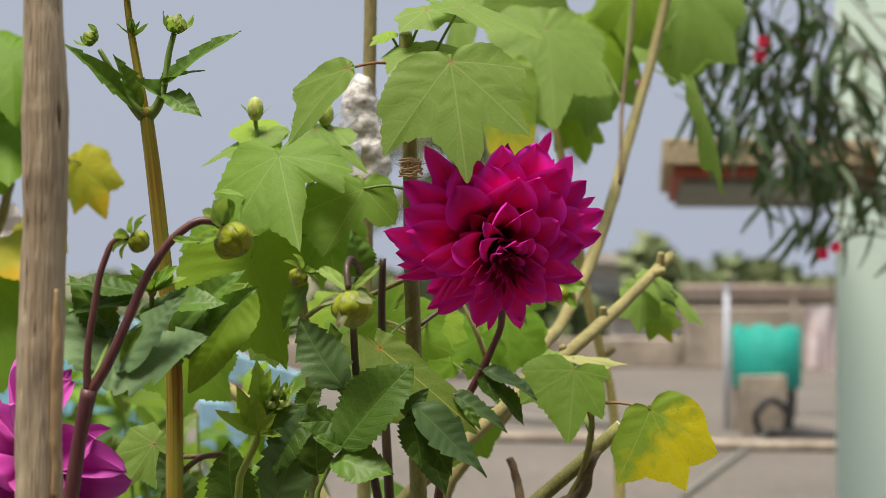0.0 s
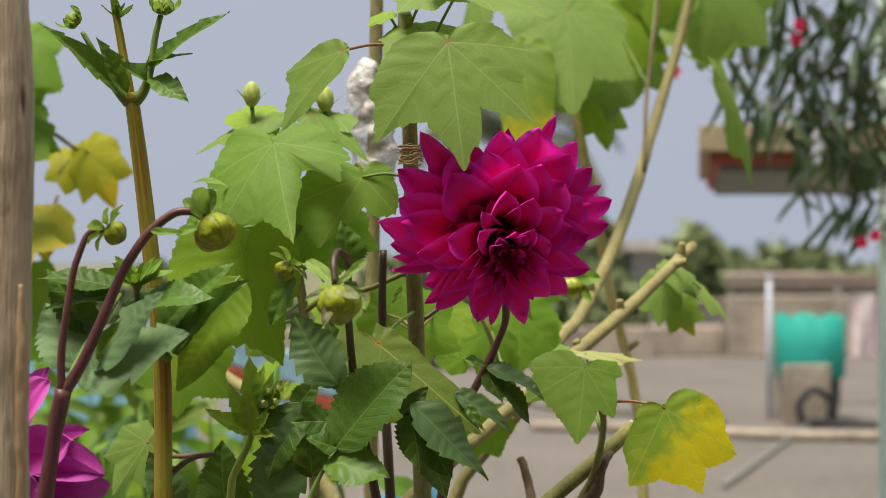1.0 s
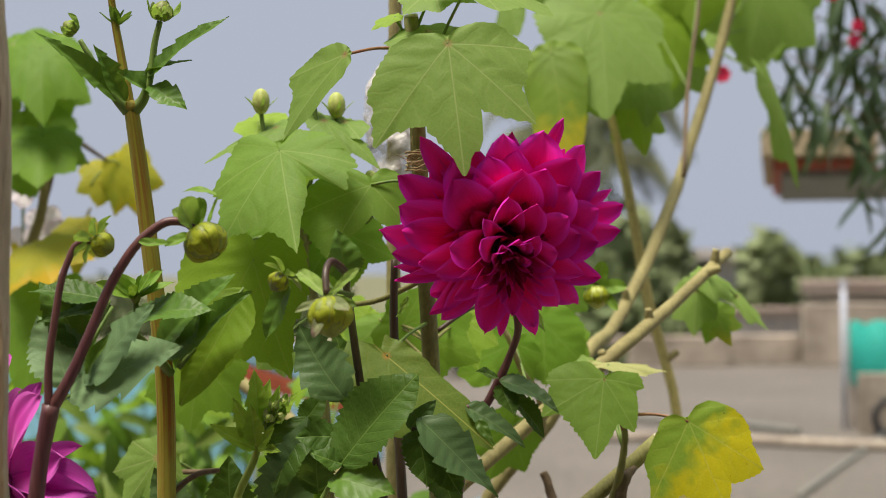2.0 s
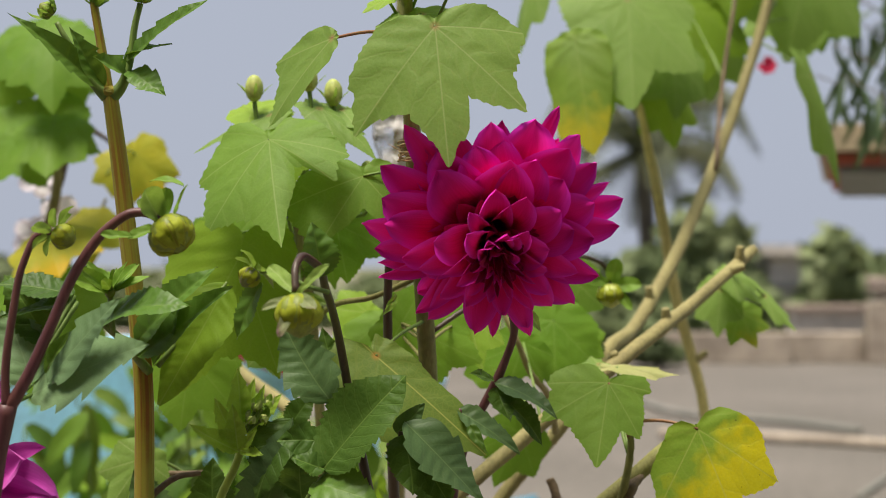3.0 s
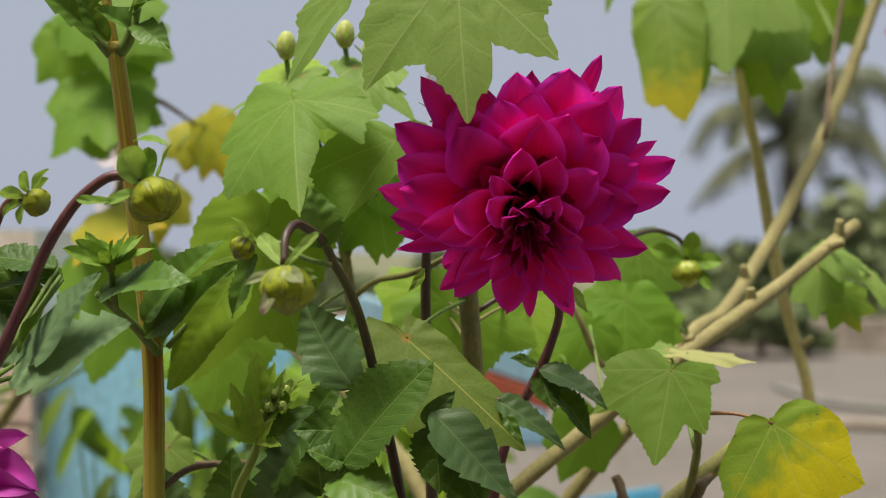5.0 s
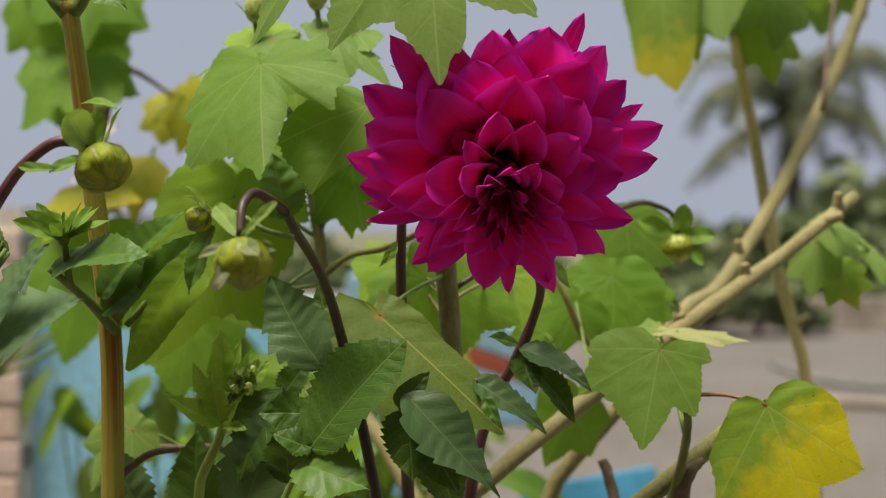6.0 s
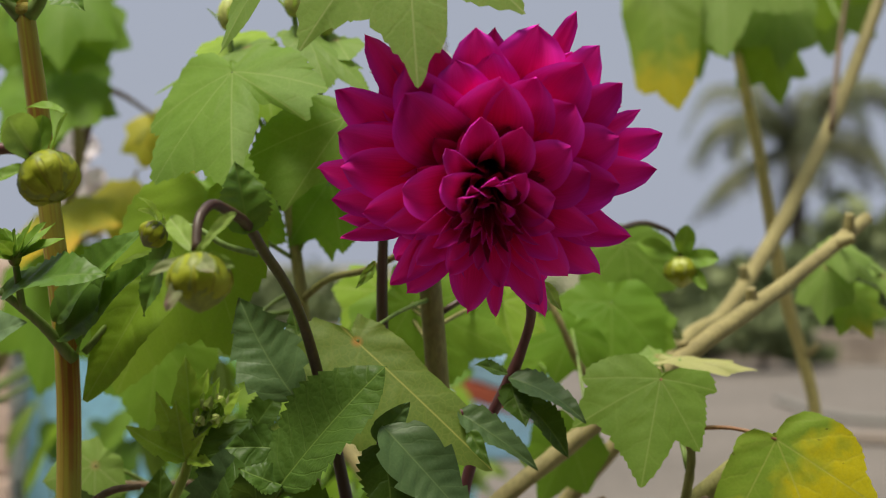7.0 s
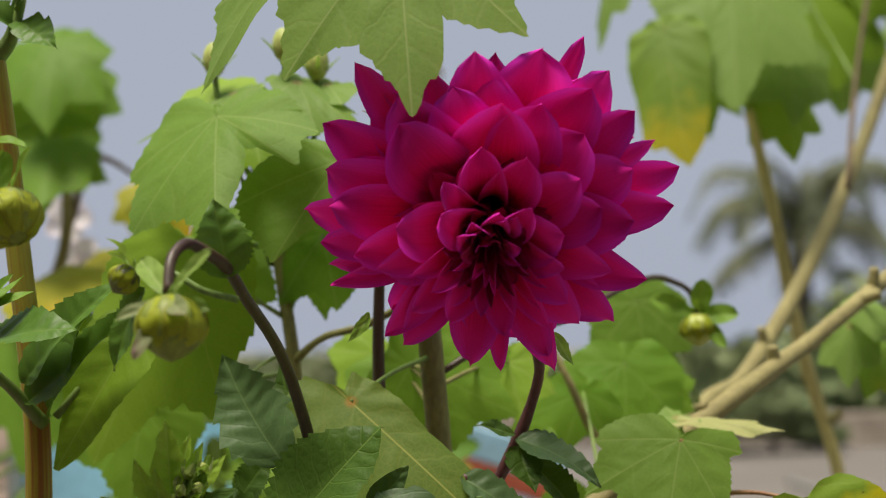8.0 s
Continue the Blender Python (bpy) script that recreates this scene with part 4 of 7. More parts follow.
# ---- far trees ----
def leaf_cloud(seed, centre, radii, count, size, lumps=9):
    rng = random.Random(seed)
    c = Vector(centre)
    blobs = []
    for _ in range(lumps):
        d = Vector((rng.gauss(0, 1), rng.gauss(0, 1), rng.gauss(0, 1))).normalized() * rng.uniform(0.2, 0.85)
        blobs.append((Vector((d.x * radii[0], d.y * radii[1], d.z * radii[2])), rng.uniform(0.28, 0.5)))
    verts, faces = [], []
    for _ in range(count):
        o, s = rng.choice(blobs)
        d = Vector((rng.gauss(0, 1), rng.gauss(0, 1), rng.gauss(0, 1))).normalized() * s * rng.uniform(0.55, 1.05)
        p = c + o + Vector((d.x * radii[0], d.y * radii[1], d.z * radii[2]))
        q = Euler((rng.uniform(0, 6.3), rng.uniform(0, 6.3), rng.uniform(0, 6.3))).to_matrix()
        k = size * rng.uniform(0.6, 1.3)
        i = len(verts)
        for v in ((-0.5, 0, 0), (0, -0.9, 0.12), (0.5, 0, 0), (0, 0.9, 0.12)):
            verts.append(p + q @ (Vector(v) * k))
        faces.append((i, i + 1, i + 2, i + 3))
    return mesh_from(verts, faces)


def tree(seed, x, y, top, wide):
    rng = random.Random(seed)
    t = thing("tree", (x, y, -6), "hazy dark green broadleaf tree beyond the houses", "tree", "trees beyond the terrace")
    high = top + 6
    trunk = part("trunk", tube([(x, y, -6), (x + 0.1, y, -6 + high * 0.3), (x - 0.1, y, -6 + high * 0.6)], [0.25, 0.18, 0.1], 9, 4), M_TRUNK, t)
    for k in range(4):
        a = rng.uniform(0, 6.28)
        part("limb", tube([(x, y, -6 + high * 0.35), (x + math.cos(a) * wide * 0.3, y + math.sin(a) * wide * 0.3, -6 + high * 0.6), (x + math.cos(a) * wide * 0.5, y + math.sin(a) * wide * 0.5, -6 + high * 0.75)], [0.1, 0.06, 0.03], 6, 3), M_TRUNK, trunk)
    part("crown", leaf_cloud(seed, (x, y, -6 + high * 0.64), (wide, wide, high * 0.36), 2600, 0.34, 14), M_TREE_HAZED, t)


for k, (t0, y, top, wide) in enumerate([
    ((12.4361, 48.0, 1.8785), 48, 0, 3.2), ((11.0931, 52.0, 1.6316), 52, 0, 3.0), ((7.9272, 46.0, 1.715), 46, 0, 2.6), ((17.9979, 60.0, 1.3788), 60, 0, 4.0),
    ((22.654, 64.0, 1.2075), 64, 0, 4.0), ((6.6583, 56.0, 1.4753), 56, 0, 3.4), ((1.4081, 30.0, 1.8522), 30, 0, 1.9), ((3.7497, 34.0, 1.7039), 34, 0, 2.0),
    ((-0.23, 40.0, 1.698), 40, 0, 2.6), ((6.3917, 30.0, 1.5942), 30, 0, 1.6), ((0.3514, 27.0, 1.8648), 27, 0, 1.3), ((3.8461, 31.0, 2.2494), 31, 0, 1.6),
    ((-5.9596, 50.0, 1.6006), 50, 0, 3.0), ((-11.0663, 55.0, 1.4035), 55, 0, 3.2), ((-14.6821, 48.0, 1.4685), 48, 0, 3.0), ((-2.2564, 44.0, 1.1305), 44, 0, 2.6), ((-20.2972, 52.0, 1.5861), 52, 0, 3.4),
    ((-19.473, 46.0, 1.5045), 46, 0, 3.0), ((1.3108, 24.0, 0.502), 24, 0, 1.5), ((0.2357, 25.0, 0.4669), 25, 0, 1.2)]):
    tree(300 + k, t0[0], y, t0[2], wide)
for k, (x, y, top, wide) in enumerate([(4.657, 21.0, 1.149, 0.9), (3.63, 23.0, 0.813, 0.75), (3.207, 26.0, 1.333, 0.9)]):
    tree(340 + k, x, y, top, wide)


def coconut_palm():
    c = (2.46, 32.0, 3.9)
    t = thing("coconut_palm", (c[0], c[1], -6), "hazy coconut palm with drooping fronds", "palm tree")
    part("trunk", tube([(c[0] + 0.5, c[1], -6), (c[0] + 0.25, c[1], -2), (c[0], c[1], c[2])], [0.26, 0.22, 0.2], 10, 5, 0.1, knob_every=0.3), M_PALM_TRUNK, t)
    rng = random.Random(8)
    for k in range(26):
        a = k * 2.4 + rng.uniform(-0.3, 0.3)
        rise = (1.7, 1.2, 0.7, 0.2, -0.4)[k % 5] + rng.uniform(-0.2, 0.2)
        ln = rng.uniform(2.3, 2.9)
        d = Vector((math.cos(a), math.sin(a) * 0.8, 0))
        o = Vector(c)
        pts = [o, o + d * ln * 0.35 + Vector((0, 0, ln * 0.26 * rise)), o + d * ln * 0.7 + Vector((0, 0, ln * (0.36 * rise - 0.14))), o + d * ln * 0.95 + Vector((0, 0, ln * (0.3 * rise - 0.46)))]
        c2, _ = spline(pts, [1] * 4, 20)
        verts, faces = [], []
        side = d.cross(Vector((0, 0, 1)))
        for i, q in enumerate(c2[2:-1]):
            w = 0.62 * math.sin(math.pi * min(1, 0.15 + i / len(c2) * 0.85)) + 0.08
            for s in (-1, 1):
                j = len(verts)
                fwd = (c2[i + 3] - q) * 0.9
                tip = q + side * s * w + Vector((0, 0, -w * rng.uniform(0.5, 1.0))) + fwd * 2.5
                verts += [q, q + fwd, tip]
                faces.append((j, j + 1, j + 2))
        frond = part("frond", mesh_from(verts, faces), M_PALM, t)
        part("rib", tube(pts, [0.03, 0.025, 0.018, 0.008], 6, 5), M_PALM, frond)


coconut_palm()


def bush(seed, at, wide, high):
    b = thing("bush", (at[0], at[1], 0), "dark green bush standing before the far wall", "bush", "bushes before the far wall")
    for k in range(5):
        a = k * 1.3
        part("stem", tube([(at[0], at[1], 0), (at[0] + 0.3 * wide * math.cos(a), at[1] + 0.3 * wide * math.sin(a), high * 0.6)], [0.02, 0.008], 6, 3), M_TRUNK, b)
    part("crown", leaf_cloud(seed, (at[0], at[1], high * 0.58), (wide, wide * 0.8, high * 0.42), 1500, 0.085, 12), M_TREE_HAZED, b)


for k, (q, w) in enumerate((((0.3655, 15.5, 0.7457), 0.55), ((0.9334, 15.8, 0.6127), 0.5), ((-0.0692, 15.6, 0.4863), 0.4), ((0.1983, 16.0, 0.6944), 0.6), ((1.4448, 16.0, 0.3526), 0.35))):
    bush(500 + k, q, w, q[2])

# ---- oleander in front of the mint house ----
CAM_SIDE = (0.05, -1, 0.25)


def oleander():
    rng = random.Random(77)
    foot = Vector((1.298, 2.2, 1.0782))
    foot.z = 0
    o = thing("oleander", foot, "tall oleander with narrow dark leaves and red flowers", "shrub")
    ends = [(0.6253, 1.8, 1.722), (0.7534, 1.9, 1.5961), (0.5814, 1.8, 1.6138), (0.8429, 2.0, 1.7379), (0.7077, 1.9, 1.5063), (0.83, 2.0, 1.4358), (0.9357, 2.1, 1.5999), (0.7946, 2.0, 1.4009), (0.6688, 1.8, 1.6793), (0.8889, 2.0, 1.4013), (0.6364, 1.8, 1.8085), (0.8315, 2.0, 1.8541), (0.5581, 1.75, 1.5009), (0.9485, 2.1, 1.7325), (0.5159, 1.75, 1.6799), (0.5422, 1.75, 1.5588), (0.5102, 1.75, 1.5058), (0.6488, 1.85, 1.4352), (0.7128, 1.9, 1.3276), (0.8177, 2.0, 1.2852), (0.625, 1.8, 1.6034), (0.7129, 1.8, 1.7662)]
    lf = []
    for k in range(4):
        me = pinnate_mesh(900 + k, 0.098, 0.0145, 0.25 + 0.1 * k, 0.3, 0, 5, 0.2, 0.5, 0.7, 2, 9)
        me.materials.append(M_OLEANDER)
        lf.append(me)
    for e in ends:
        e = Vector(e)
        mid = foot.lerp(e, 0.55) + Vector((0.14, 0.05, 0.55))
        pts = [foot + Vector((rng.uniform(-0.05, 0.05), rng.uniform(-0.05, 0.05), 0)), mid, e + Vector((0, 0, 0.05))]
        br = part("branch", tube(pts, [0.008, 0.003, 0.0012], 7, 6), M_BARK_BROWN, o)
        c, _ = spline(pts, [1, 1, 1], 14)
        for i in range(16, len(c)):
            for s in range(2 if i > 20 else 1):
                if rng.random() < (0.5 if c[i].x > 0.9 else 0.2):
                    continue
                d = Vector((rng.gauss(0, 0.75), rng.gauss(0, 0.6), rng.gauss(-1.15, 0.6))).normalized()
                part("leaf", rng.choice(lf), None, br, "", along(c[i], c[i] + d, (rng.uniform(-1, 1), -0.8, 0.9)))
    for q in ((0.6313, 1.75, 1.7129), (0.6762, 1.75, 1.6551), (0.6736, 1.76, 1.6302), (0.3563, 1.3, 1.5106), (0.8375, 1.9, 1.2609), (0.8637, 1.9, 1.2744)):
        fl = part("blossom", ball_mesh(0.004), M_RED_FLOWER, o, "small red blossom", Matrix.Translation(q))
        for k in range(6):
            a = k * 1.05 + rng.uniform(-0.2, 0.2)
            d = Vector((math.cos(a), rng.uniform(-0.6, 0.2), math.sin(a)))
            part("petal", RED_PETAL, None, fl, "", along(q, Vector(q) + d, CAM_SIDE))


RED_PETAL = petal_mesh(5, 0.014, 0.011, 0.5, 0.4, 0.3)
RED_PETAL.materials.append(M_RED_FLOWER)
oleander()


# ---- low leafy shrub before the blue parapet ----
def low_shrub(seed, at, ends, mats, size, per=9, hang=-0.35):
    rng = random.Random(seed)
    s = thing("low_shrub", (at[0], at[1], 0), "light green leafy shrub before the blue parapet", "shrub", "shrubs before the parapet")
    lf = []
    for k in range(6):
        me = pinnate_mesh(seed * 10 + k, size * rng.uniform(0.8, 1.2), size * rng.uniform(0.28, 0.42), 0.3, 0.2, 0.05, 7, 0.5, 0.45, 0.8, 3, 14)
        me.materials.append(mats[k % len(mats)])
        lf.append(me)
    for e in ends:
        e = Vector(e)
        root = Vector((at[0] + rng.uniform(-0.1, 0.1), at[1] + rng.uniform(-0.08, 0.08), 0))
        pts = [root, root.lerp(e, 0.55) + Vector((rng.uniform(-0.05, 0.05), 0, 0.1)), e]
        br = part("branch", tube(pts, [0.005, 0.003, 0.0012], 7, 5), M_STEM_GREEN, s)
        c, _ = spline(pts, [1, 1, 1], 12)
        for i in range(per):
            q = c[len(c) - 1 - int(i * 1.3) % 16]
            d = Vector((rng.gauss(0, 1), rng.gauss(0, 0.6), rng.gauss(hang, 0.55))).normalized()
            part("leaf", rng.choice(lf), None, br, "", along(q, q + d, (rng.uniform(-0.6, 0.6), -0.7, 0.8)))


low_shrub(41, (-0.75, 1.3), [(-0.6826, 1.2, 1.0048), (-0.6414, 1.2, 0.9587), (-0.6109, 1.25, 1.0329), (-0.6503, 1.1, 0.9271), (-0.5126, 1.1, 0.9602), (-0.5525, 1.0, 0.9312), (-0.7984, 1.3, 1.0201), (-0.764, 1.3, 0.9881)], (M_MALLOW_OLIVE, M_DAHLIA_TOP, M_MALLOW_DARK), 0.10, 2, -1.5)
low_shrub(42, (-0.45, 1.0), [(-0.3752, 0.9, 1.0253), (-0.4088, 0.9, 0.9984), (-0.2927, 0.8, 1.0114), (-0.3708, 0.95, 1.0682), (-0.3752, 0.8, 0.9735), (-0.3702, 0.8, 1.0419), (-0.4988, 0.9, 1.0548), (-0.4608, 0.95, 1.0337)], (M_MALLOW_OLIVE, M_DAHLIA_TOP, M_DAHLIA_LIGHT), 0.07, 3, -1.2)
low_shrub(44, (-0.62, 2.05), [(-0.9026, 2.0, 1.0375), (-0.8561, 2.05, 0.9779), (-0.7726, 2.0, 1.027), (-0.7446, 2.05, 0.9222), (-0.8796, 2.0, 0.8934), (-0.7947, 2.0, 0.8499), (-0.7151, 2.0, 0.9455), (-0.6259, 2.05, 0.974), (-0.6597, 2.0, 0.8568)], (M_MALLOW_DARK, M_MALLOW_OLIVE, M_MALLOW_SIDE), 0.11, 8, -0.5)
low_shrub(43, (-0.25, 0.8), [(-0.1853, 0.6, 1.068), (-0.3373, 0.7, 1.1234), (-0.3264, 0.6, 1.0179), (-0.1155, 0.6, 1.0477), (-0.1495, 0.65, 1.0956), (-0.218, 0.55, 1.0222), (-0.2529, 0.7, 1.0728), (-0.2, 0.65, 1.0477), (-0.1551, 0.7, 1.0907), (-0.1829, 0.75, 1.1246), (-0.2188, 0.6, 1.0078), (-0.1214, 0.6, 1.03), (-0.3275, 0.75, 1.0745), (-0.0752, 0.6, 1.0066)], (M_MALLOW_DARK, M_MALLOW_OLIVE, M_DAHLIA_TOP), 0.07, 13, -0.6)


low_shrub(45, (-0.55, 1.95), [(-0.63, 1.95, 1.07), (-0.6, 1.95, 1.0), (-0.56, 1.95, 0.95), (-0.52, 1.95, 0.98), (-0.62, 1.95, 0.93), (-0.57, 1.95, 1.04), (-0.5, 1.95, 0.9), (-0.46, 1.95, 0.93), (-0.66, 1.95, 1.0)], (M_MALLOW_DARK, M_MALLOW_SIDE, M_DAHLIA_LIGHT), 0.1, 9, -0.5)
low_shrub(46, (-0.36, 1.85), [(-0.397, 1.9, 0.955), (-0.343, 1.9, 0.944), (-0.299, 1.9, 0.922), (-0.375, 1.9, 0.89), (-0.321, 1.9, 0.879), (-0.27, 1.85, 0.9)], (M_MALLOW_DARK, M_MALLOW_SIDE, M_MALLOW_OLIVE), 0.085, 9, -0.5)


# ---- mallow shrub behind, to the side of the stake ----
def side_mallow():
    p = thing("mallow_shrub", (-0.95, 0.75, 0), "lanky mallow shrub with lobed green and yellowing leaves", "shrub", "mallow shrubs")
    trunk = [(-0.95, 0.75, 0), (-0.85, 0.74, 0.7), (-0.4791, 0.65, 1.2214), (-0.4398, 0.62, 1.2986), (-0.4385, 0.6, 1.379), (-0.4612, 0.6, 1.4552)]
    stem(p, trunk, [0.009, 0.008, 0.006, 0.005, 0.004, 0.003], M_BARK_TAN)
    stem(p, [(-0.4398, 0.62, 1.2986), (-0.4187, 0.64, 1.3637), (-0.3849, 0.66, 1.3429)], [0.004, 0.003, 0.0015], M_BARK_BROWN, "branch")
    stem(p, [(-0.4791, 0.65, 1.2214), (-0.4307, 0.66, 1.2441), (-0.4085, 0.68, 1.2959)], [0.004, 0.003, 0.0015], M_BARK_TAN, "branch")
    f = (0.1, -1, 0.35)
    palm_leaf(p, (-0.4476, 0.58, 1.3715), (-0.4184, 0.52, 1.3027), f, M_MALLOW_SIDE, 0.82, 0.1, wave=0.8, stalk=(-0.4385, 0.6, 1.379))
    palm_leaf(p, (-0.4319, 0.62, 1.4252), (-0.4151, 0.6, 1.3755), f, M_MALLOW_SIDE, 0.9, 0.1, stalk=(-0.4414, 0.6, 1.3953))
    palm_leaf(p, (-0.4556, 0.6, 1.4551), (-0.4338, 0.55, 1.4048), f, M_MALLOW_SIDE, 0.95, 0.2, stalk=(-0.4612, 0.6, 1.4552))
    palm_leaf(p, (-0.3722, 0.66, 1.3389), (-0.3473, 0.64, 1.2884), (-0.3, -1, 0.1), M_OCHRE, 0.8, 0.2, stalk=(-0.3849, 0.66, 1.3429))
    palm_leaf(p, (-0.394, 0.68, 1.336), (-0.3934, 0.66, 1.3006), (0.3, -1, 0.1), M_OCHRE, 0.9, 0.2, stalk=(-0.4053, 0.67, 1.3182))
    palm_leaf(p, (-0.4116, 0.65, 1.2751), (-0.407, 0.62, 1.2344), f, M_OCHRE, 0.8, 0.2, stalk=(-0.4307, 0.66, 1.2441))
    palm_leaf(p, (-0.4181, 0.55, 1.3589), (-0.4112, 0.5, 1.3168), f, M_MALLOW_SIDE, 0.82, 0.2, stalk=(-0.4385, 0.6, 1.379))
    palm_leaf(p, (-0.4185, 0.55, 1.442), (-0.4089, 0.5, 1.3809), f, M_MALLOW_SIDE, 0.82, 0.2, stalk=(-0.4612, 0.6, 1.4552))
    palm_leaf(p, (-0.423, 0.55, 1.2538), (-0.4002, 0.5, 1.2262), f, M_OCHRE, 1.0, 0.2, stalk=(-0.4791, 0.65, 1.2214))
    palm_leaf(p, (-0.42, 0.55, 1.2042), (-0.4205, 0.5, 1.1146), f, M_MALLOW_SIDE, 0.82, 0.2, stalk=(-0.78, 0.72, 1.0))
    palm_leaf(p, (-0.4937, 0.6, 1.4231), (-0.4761, 0.58, 1.3701), f, M_MALLOW_SIDE, 0.82, 0.2, stalk=(-0.4612, 0.6, 1.4552))
    for q in ((-0.5176, 0.8, 1.3267), (-0.5424, 0.85, 1.259), (-0.4536, 0.7, 1.2606), (-0.4591, 0.7, 1.2752)):
        c = part("pale_flower", ball_mesh(0.006), M_OCHRE, p, "white blossom with a yellow centre", Matrix.Translation(q))
        for k in range(5):
            a = k * 1.257
            part("petal", WHITE_PETAL, None, c, "", along(q, Vector(q) + Vector((math.cos(a), -0.35, math.sin(a))), CAM_SIDE))
        stem(p, [q, Vector(q) + Vector((-0.02, 0.05, -0.1)), (-0.82, 0.74, 1.0)], [0.0015, 0.002, 0.003], M_STEM_GREEN, "branch")


WHITE_PETAL = petal_mesh(6, 0.028, 0.024, 0.4, 0.3, 0.3)
WHITE_PETAL.materials.append(M_PETAL_WHITE)
side_mallow()


# ---- mallow shrub behind the bloom, with bare tan branches ----
def back_mallow():
    p = thing("mallow_shrub", (0.02, 0.34, 0), "lanky mallow shrub with bare tan branches and lobed leaves", "shrub", "mallow shrubs")
    j = (0.0848, 0.3977, 1.1592)
    foot = (0.02, 0.34, 0)
    k = dict(knob=0.14, knob_every=0.012)
    stem(p, [foot, (-0.02, 0.3, 0.6), (-0.0575, 0.2, 1.0443), (-0.0217, 0.21, 1.0761), (0.0326, 0.235, 1.12), (0.101, 0.2781, 1.1697), (0.149, 0.3402, 1.2012), (0.201, 0.3992, 1.2404)], [0.0085, 0.0068, 0.0053, 0.0052, 0.0054, 0.0055, 0.0052, 0.0045], M_BARK_TAN, "branch", **k)
    stem(p, [foot, (0.0, 0.36, 0.7), (0.0008, 0.36, 1.0464), (0.0479, 0.355, 1.1044), (0.0848, 0.3977, 1.1592), (0.1114, 0.4758, 1.174), (0.1482, 0.5438, 1.2264), (0.186, 0.6264, 1.2925), (0.2276, 0.7454, 1.372), (0.266, 0.8065, 1.4673), (0.3155, 0.831, 1.6531)], [0.0085, 0.0065, 0.0058, 0.0058, 0.0058, 0.006, 0.0063, 0.0064, 0.0063, 0.0058, 0.0052], M_BARK_TAN, "branch", **k)
    stem(p, [(0.14, 0.5, 0), (0.19, 0.61, 0.8), (0.1856, 0.6247, 1.1061), (0.163, 0.6198, 1.1895), (0.1435, 0.6188, 1.3022), (0.1277, 0.6238, 1.3793), (0.1173, 0.6376, 1.4848), (0.1055, 0.64, 1.5907)], [0.008, 0.0066, 0.0052, 0.0054, 0.005, 0.0044, 0.0038, 0.003], M_BARK_TAN_LIT, "branch", **k)
    stem(p, [(0.2042, 0.66, 1.3219), (0.2214, 0.74, 1.4199), (0.2408, 0.78, 1.5198), (0.2591, 0.82, 1.6491)], [0.0026, 0.0022, 0.002, 0.0016], M_BARK_BROWN, "branch", **k)
    # stubs where twigs broke off
    for a, b in (((0.1284, 0.5072, 1.1982), (0.1265, 0.5042, 1.2094)), ((0.1244, 0.3084, 1.185), (0.1233, 0.3054, 1.1967)), ((0.087, 0.2693, 1.1595), (0.0832, 0.2663, 1.1668)), ((0.16, 0.6196, 1.2068), (0.1556, 0.6166, 1.2191)), ((0.1877, 0.3841, 1.2303), (0.1884, 0.3811, 1.2429)), ((0.1775, 0.6229, 1.136), (0.1905, 0.6199, 1.1455)), ((0.1783, 0.3735, 1.2233), (0.1899, 0.3705, 1.2275))):
        stem(p, [a, Vector(a).lerp(Vector(b), 0.5), b], [0.0042, 0.0038, 0.003], M_BARK_TAN, "stub")
    f = (0.15, -1, 0.3)
    top = (0.1173, 0.6376, 1.4848)
    palm_leaf(p, (0.1132, 0.58, 1.4738), (0.1171, 0.52, 1.3772), f, M_MALLOW, 0.85, 0.12, stalk=top)
    palm_leaf(p, (0.0651, 0.55, 1.4298), (0.0735, 0.5, 1.341), (-0.2, -1, 0.2), M_MALLOW_OLD, 1.0, 0.2, stalk=top, teeth=0.03, edge=((-150, 0.16), (-110, 0.24), (-70, 0.3), (-42, 0.4), (-20, 0.62), (-10, 0.84), (0, 1.0), (8, 0.86), (18, 0.84), (32, 0.52), (60, 0.34), (110, 0.26), (155, 0.16)))
    palm_leaf(p, (0.0841, 0.6, 1.4306), (0.1042, 0.58, 1.3602), (0.6, -0.8, 0.1), M_MALLOW_DARK, 0.8, 0.2, stalk=top)
    palm_leaf(p, (0.1585, 0.62, 1.4276), (0.1662, 0.6, 1.3697), (0.3, -1, 0.1), M_MALLOW, 0.8, 0.2, stalk=(0.1265, 0.6255, 1.39))
    palm_leaf(p, (0.1514, 0.63, 1.3944), (0.1665, 0.62, 1.3443), (0.5, -1, 0.1), M_MALLOW_DARK, 0.9, 0.2, stalk=(0.1265, 0.6255, 1.39))
    palm_leaf(p, (0.1919, 0.84, 1.5185), (0.2121, 0.8, 1.4327), f, M_MALLOW_DARK, 1.0, 0.2, stalk=(0.2214, 0.74, 1.4199))
    palm_leaf(p, (0.2185, 0.86, 1.4782), (0.2255, 0.84, 1.4134), f, M_MALLOW, 1.0, 0.2, stalk=(0.2214, 0.74, 1.4199))
    palm_leaf(p, (0.3368, 0.98, 1.5627), (0.3512, 0.94, 1.4731), f, M_MALLOW, 1.05, 0.12, stalk=(0.2719, 0.81, 1.49))
    palm_leaf(p, (0.3643, 0.99, 1.5251), (0.374, 0.985, 1.4824), f, M_MALLOW_SIDE, 0.9, 0.12, stalk=(0.2719, 0.81, 1.49))
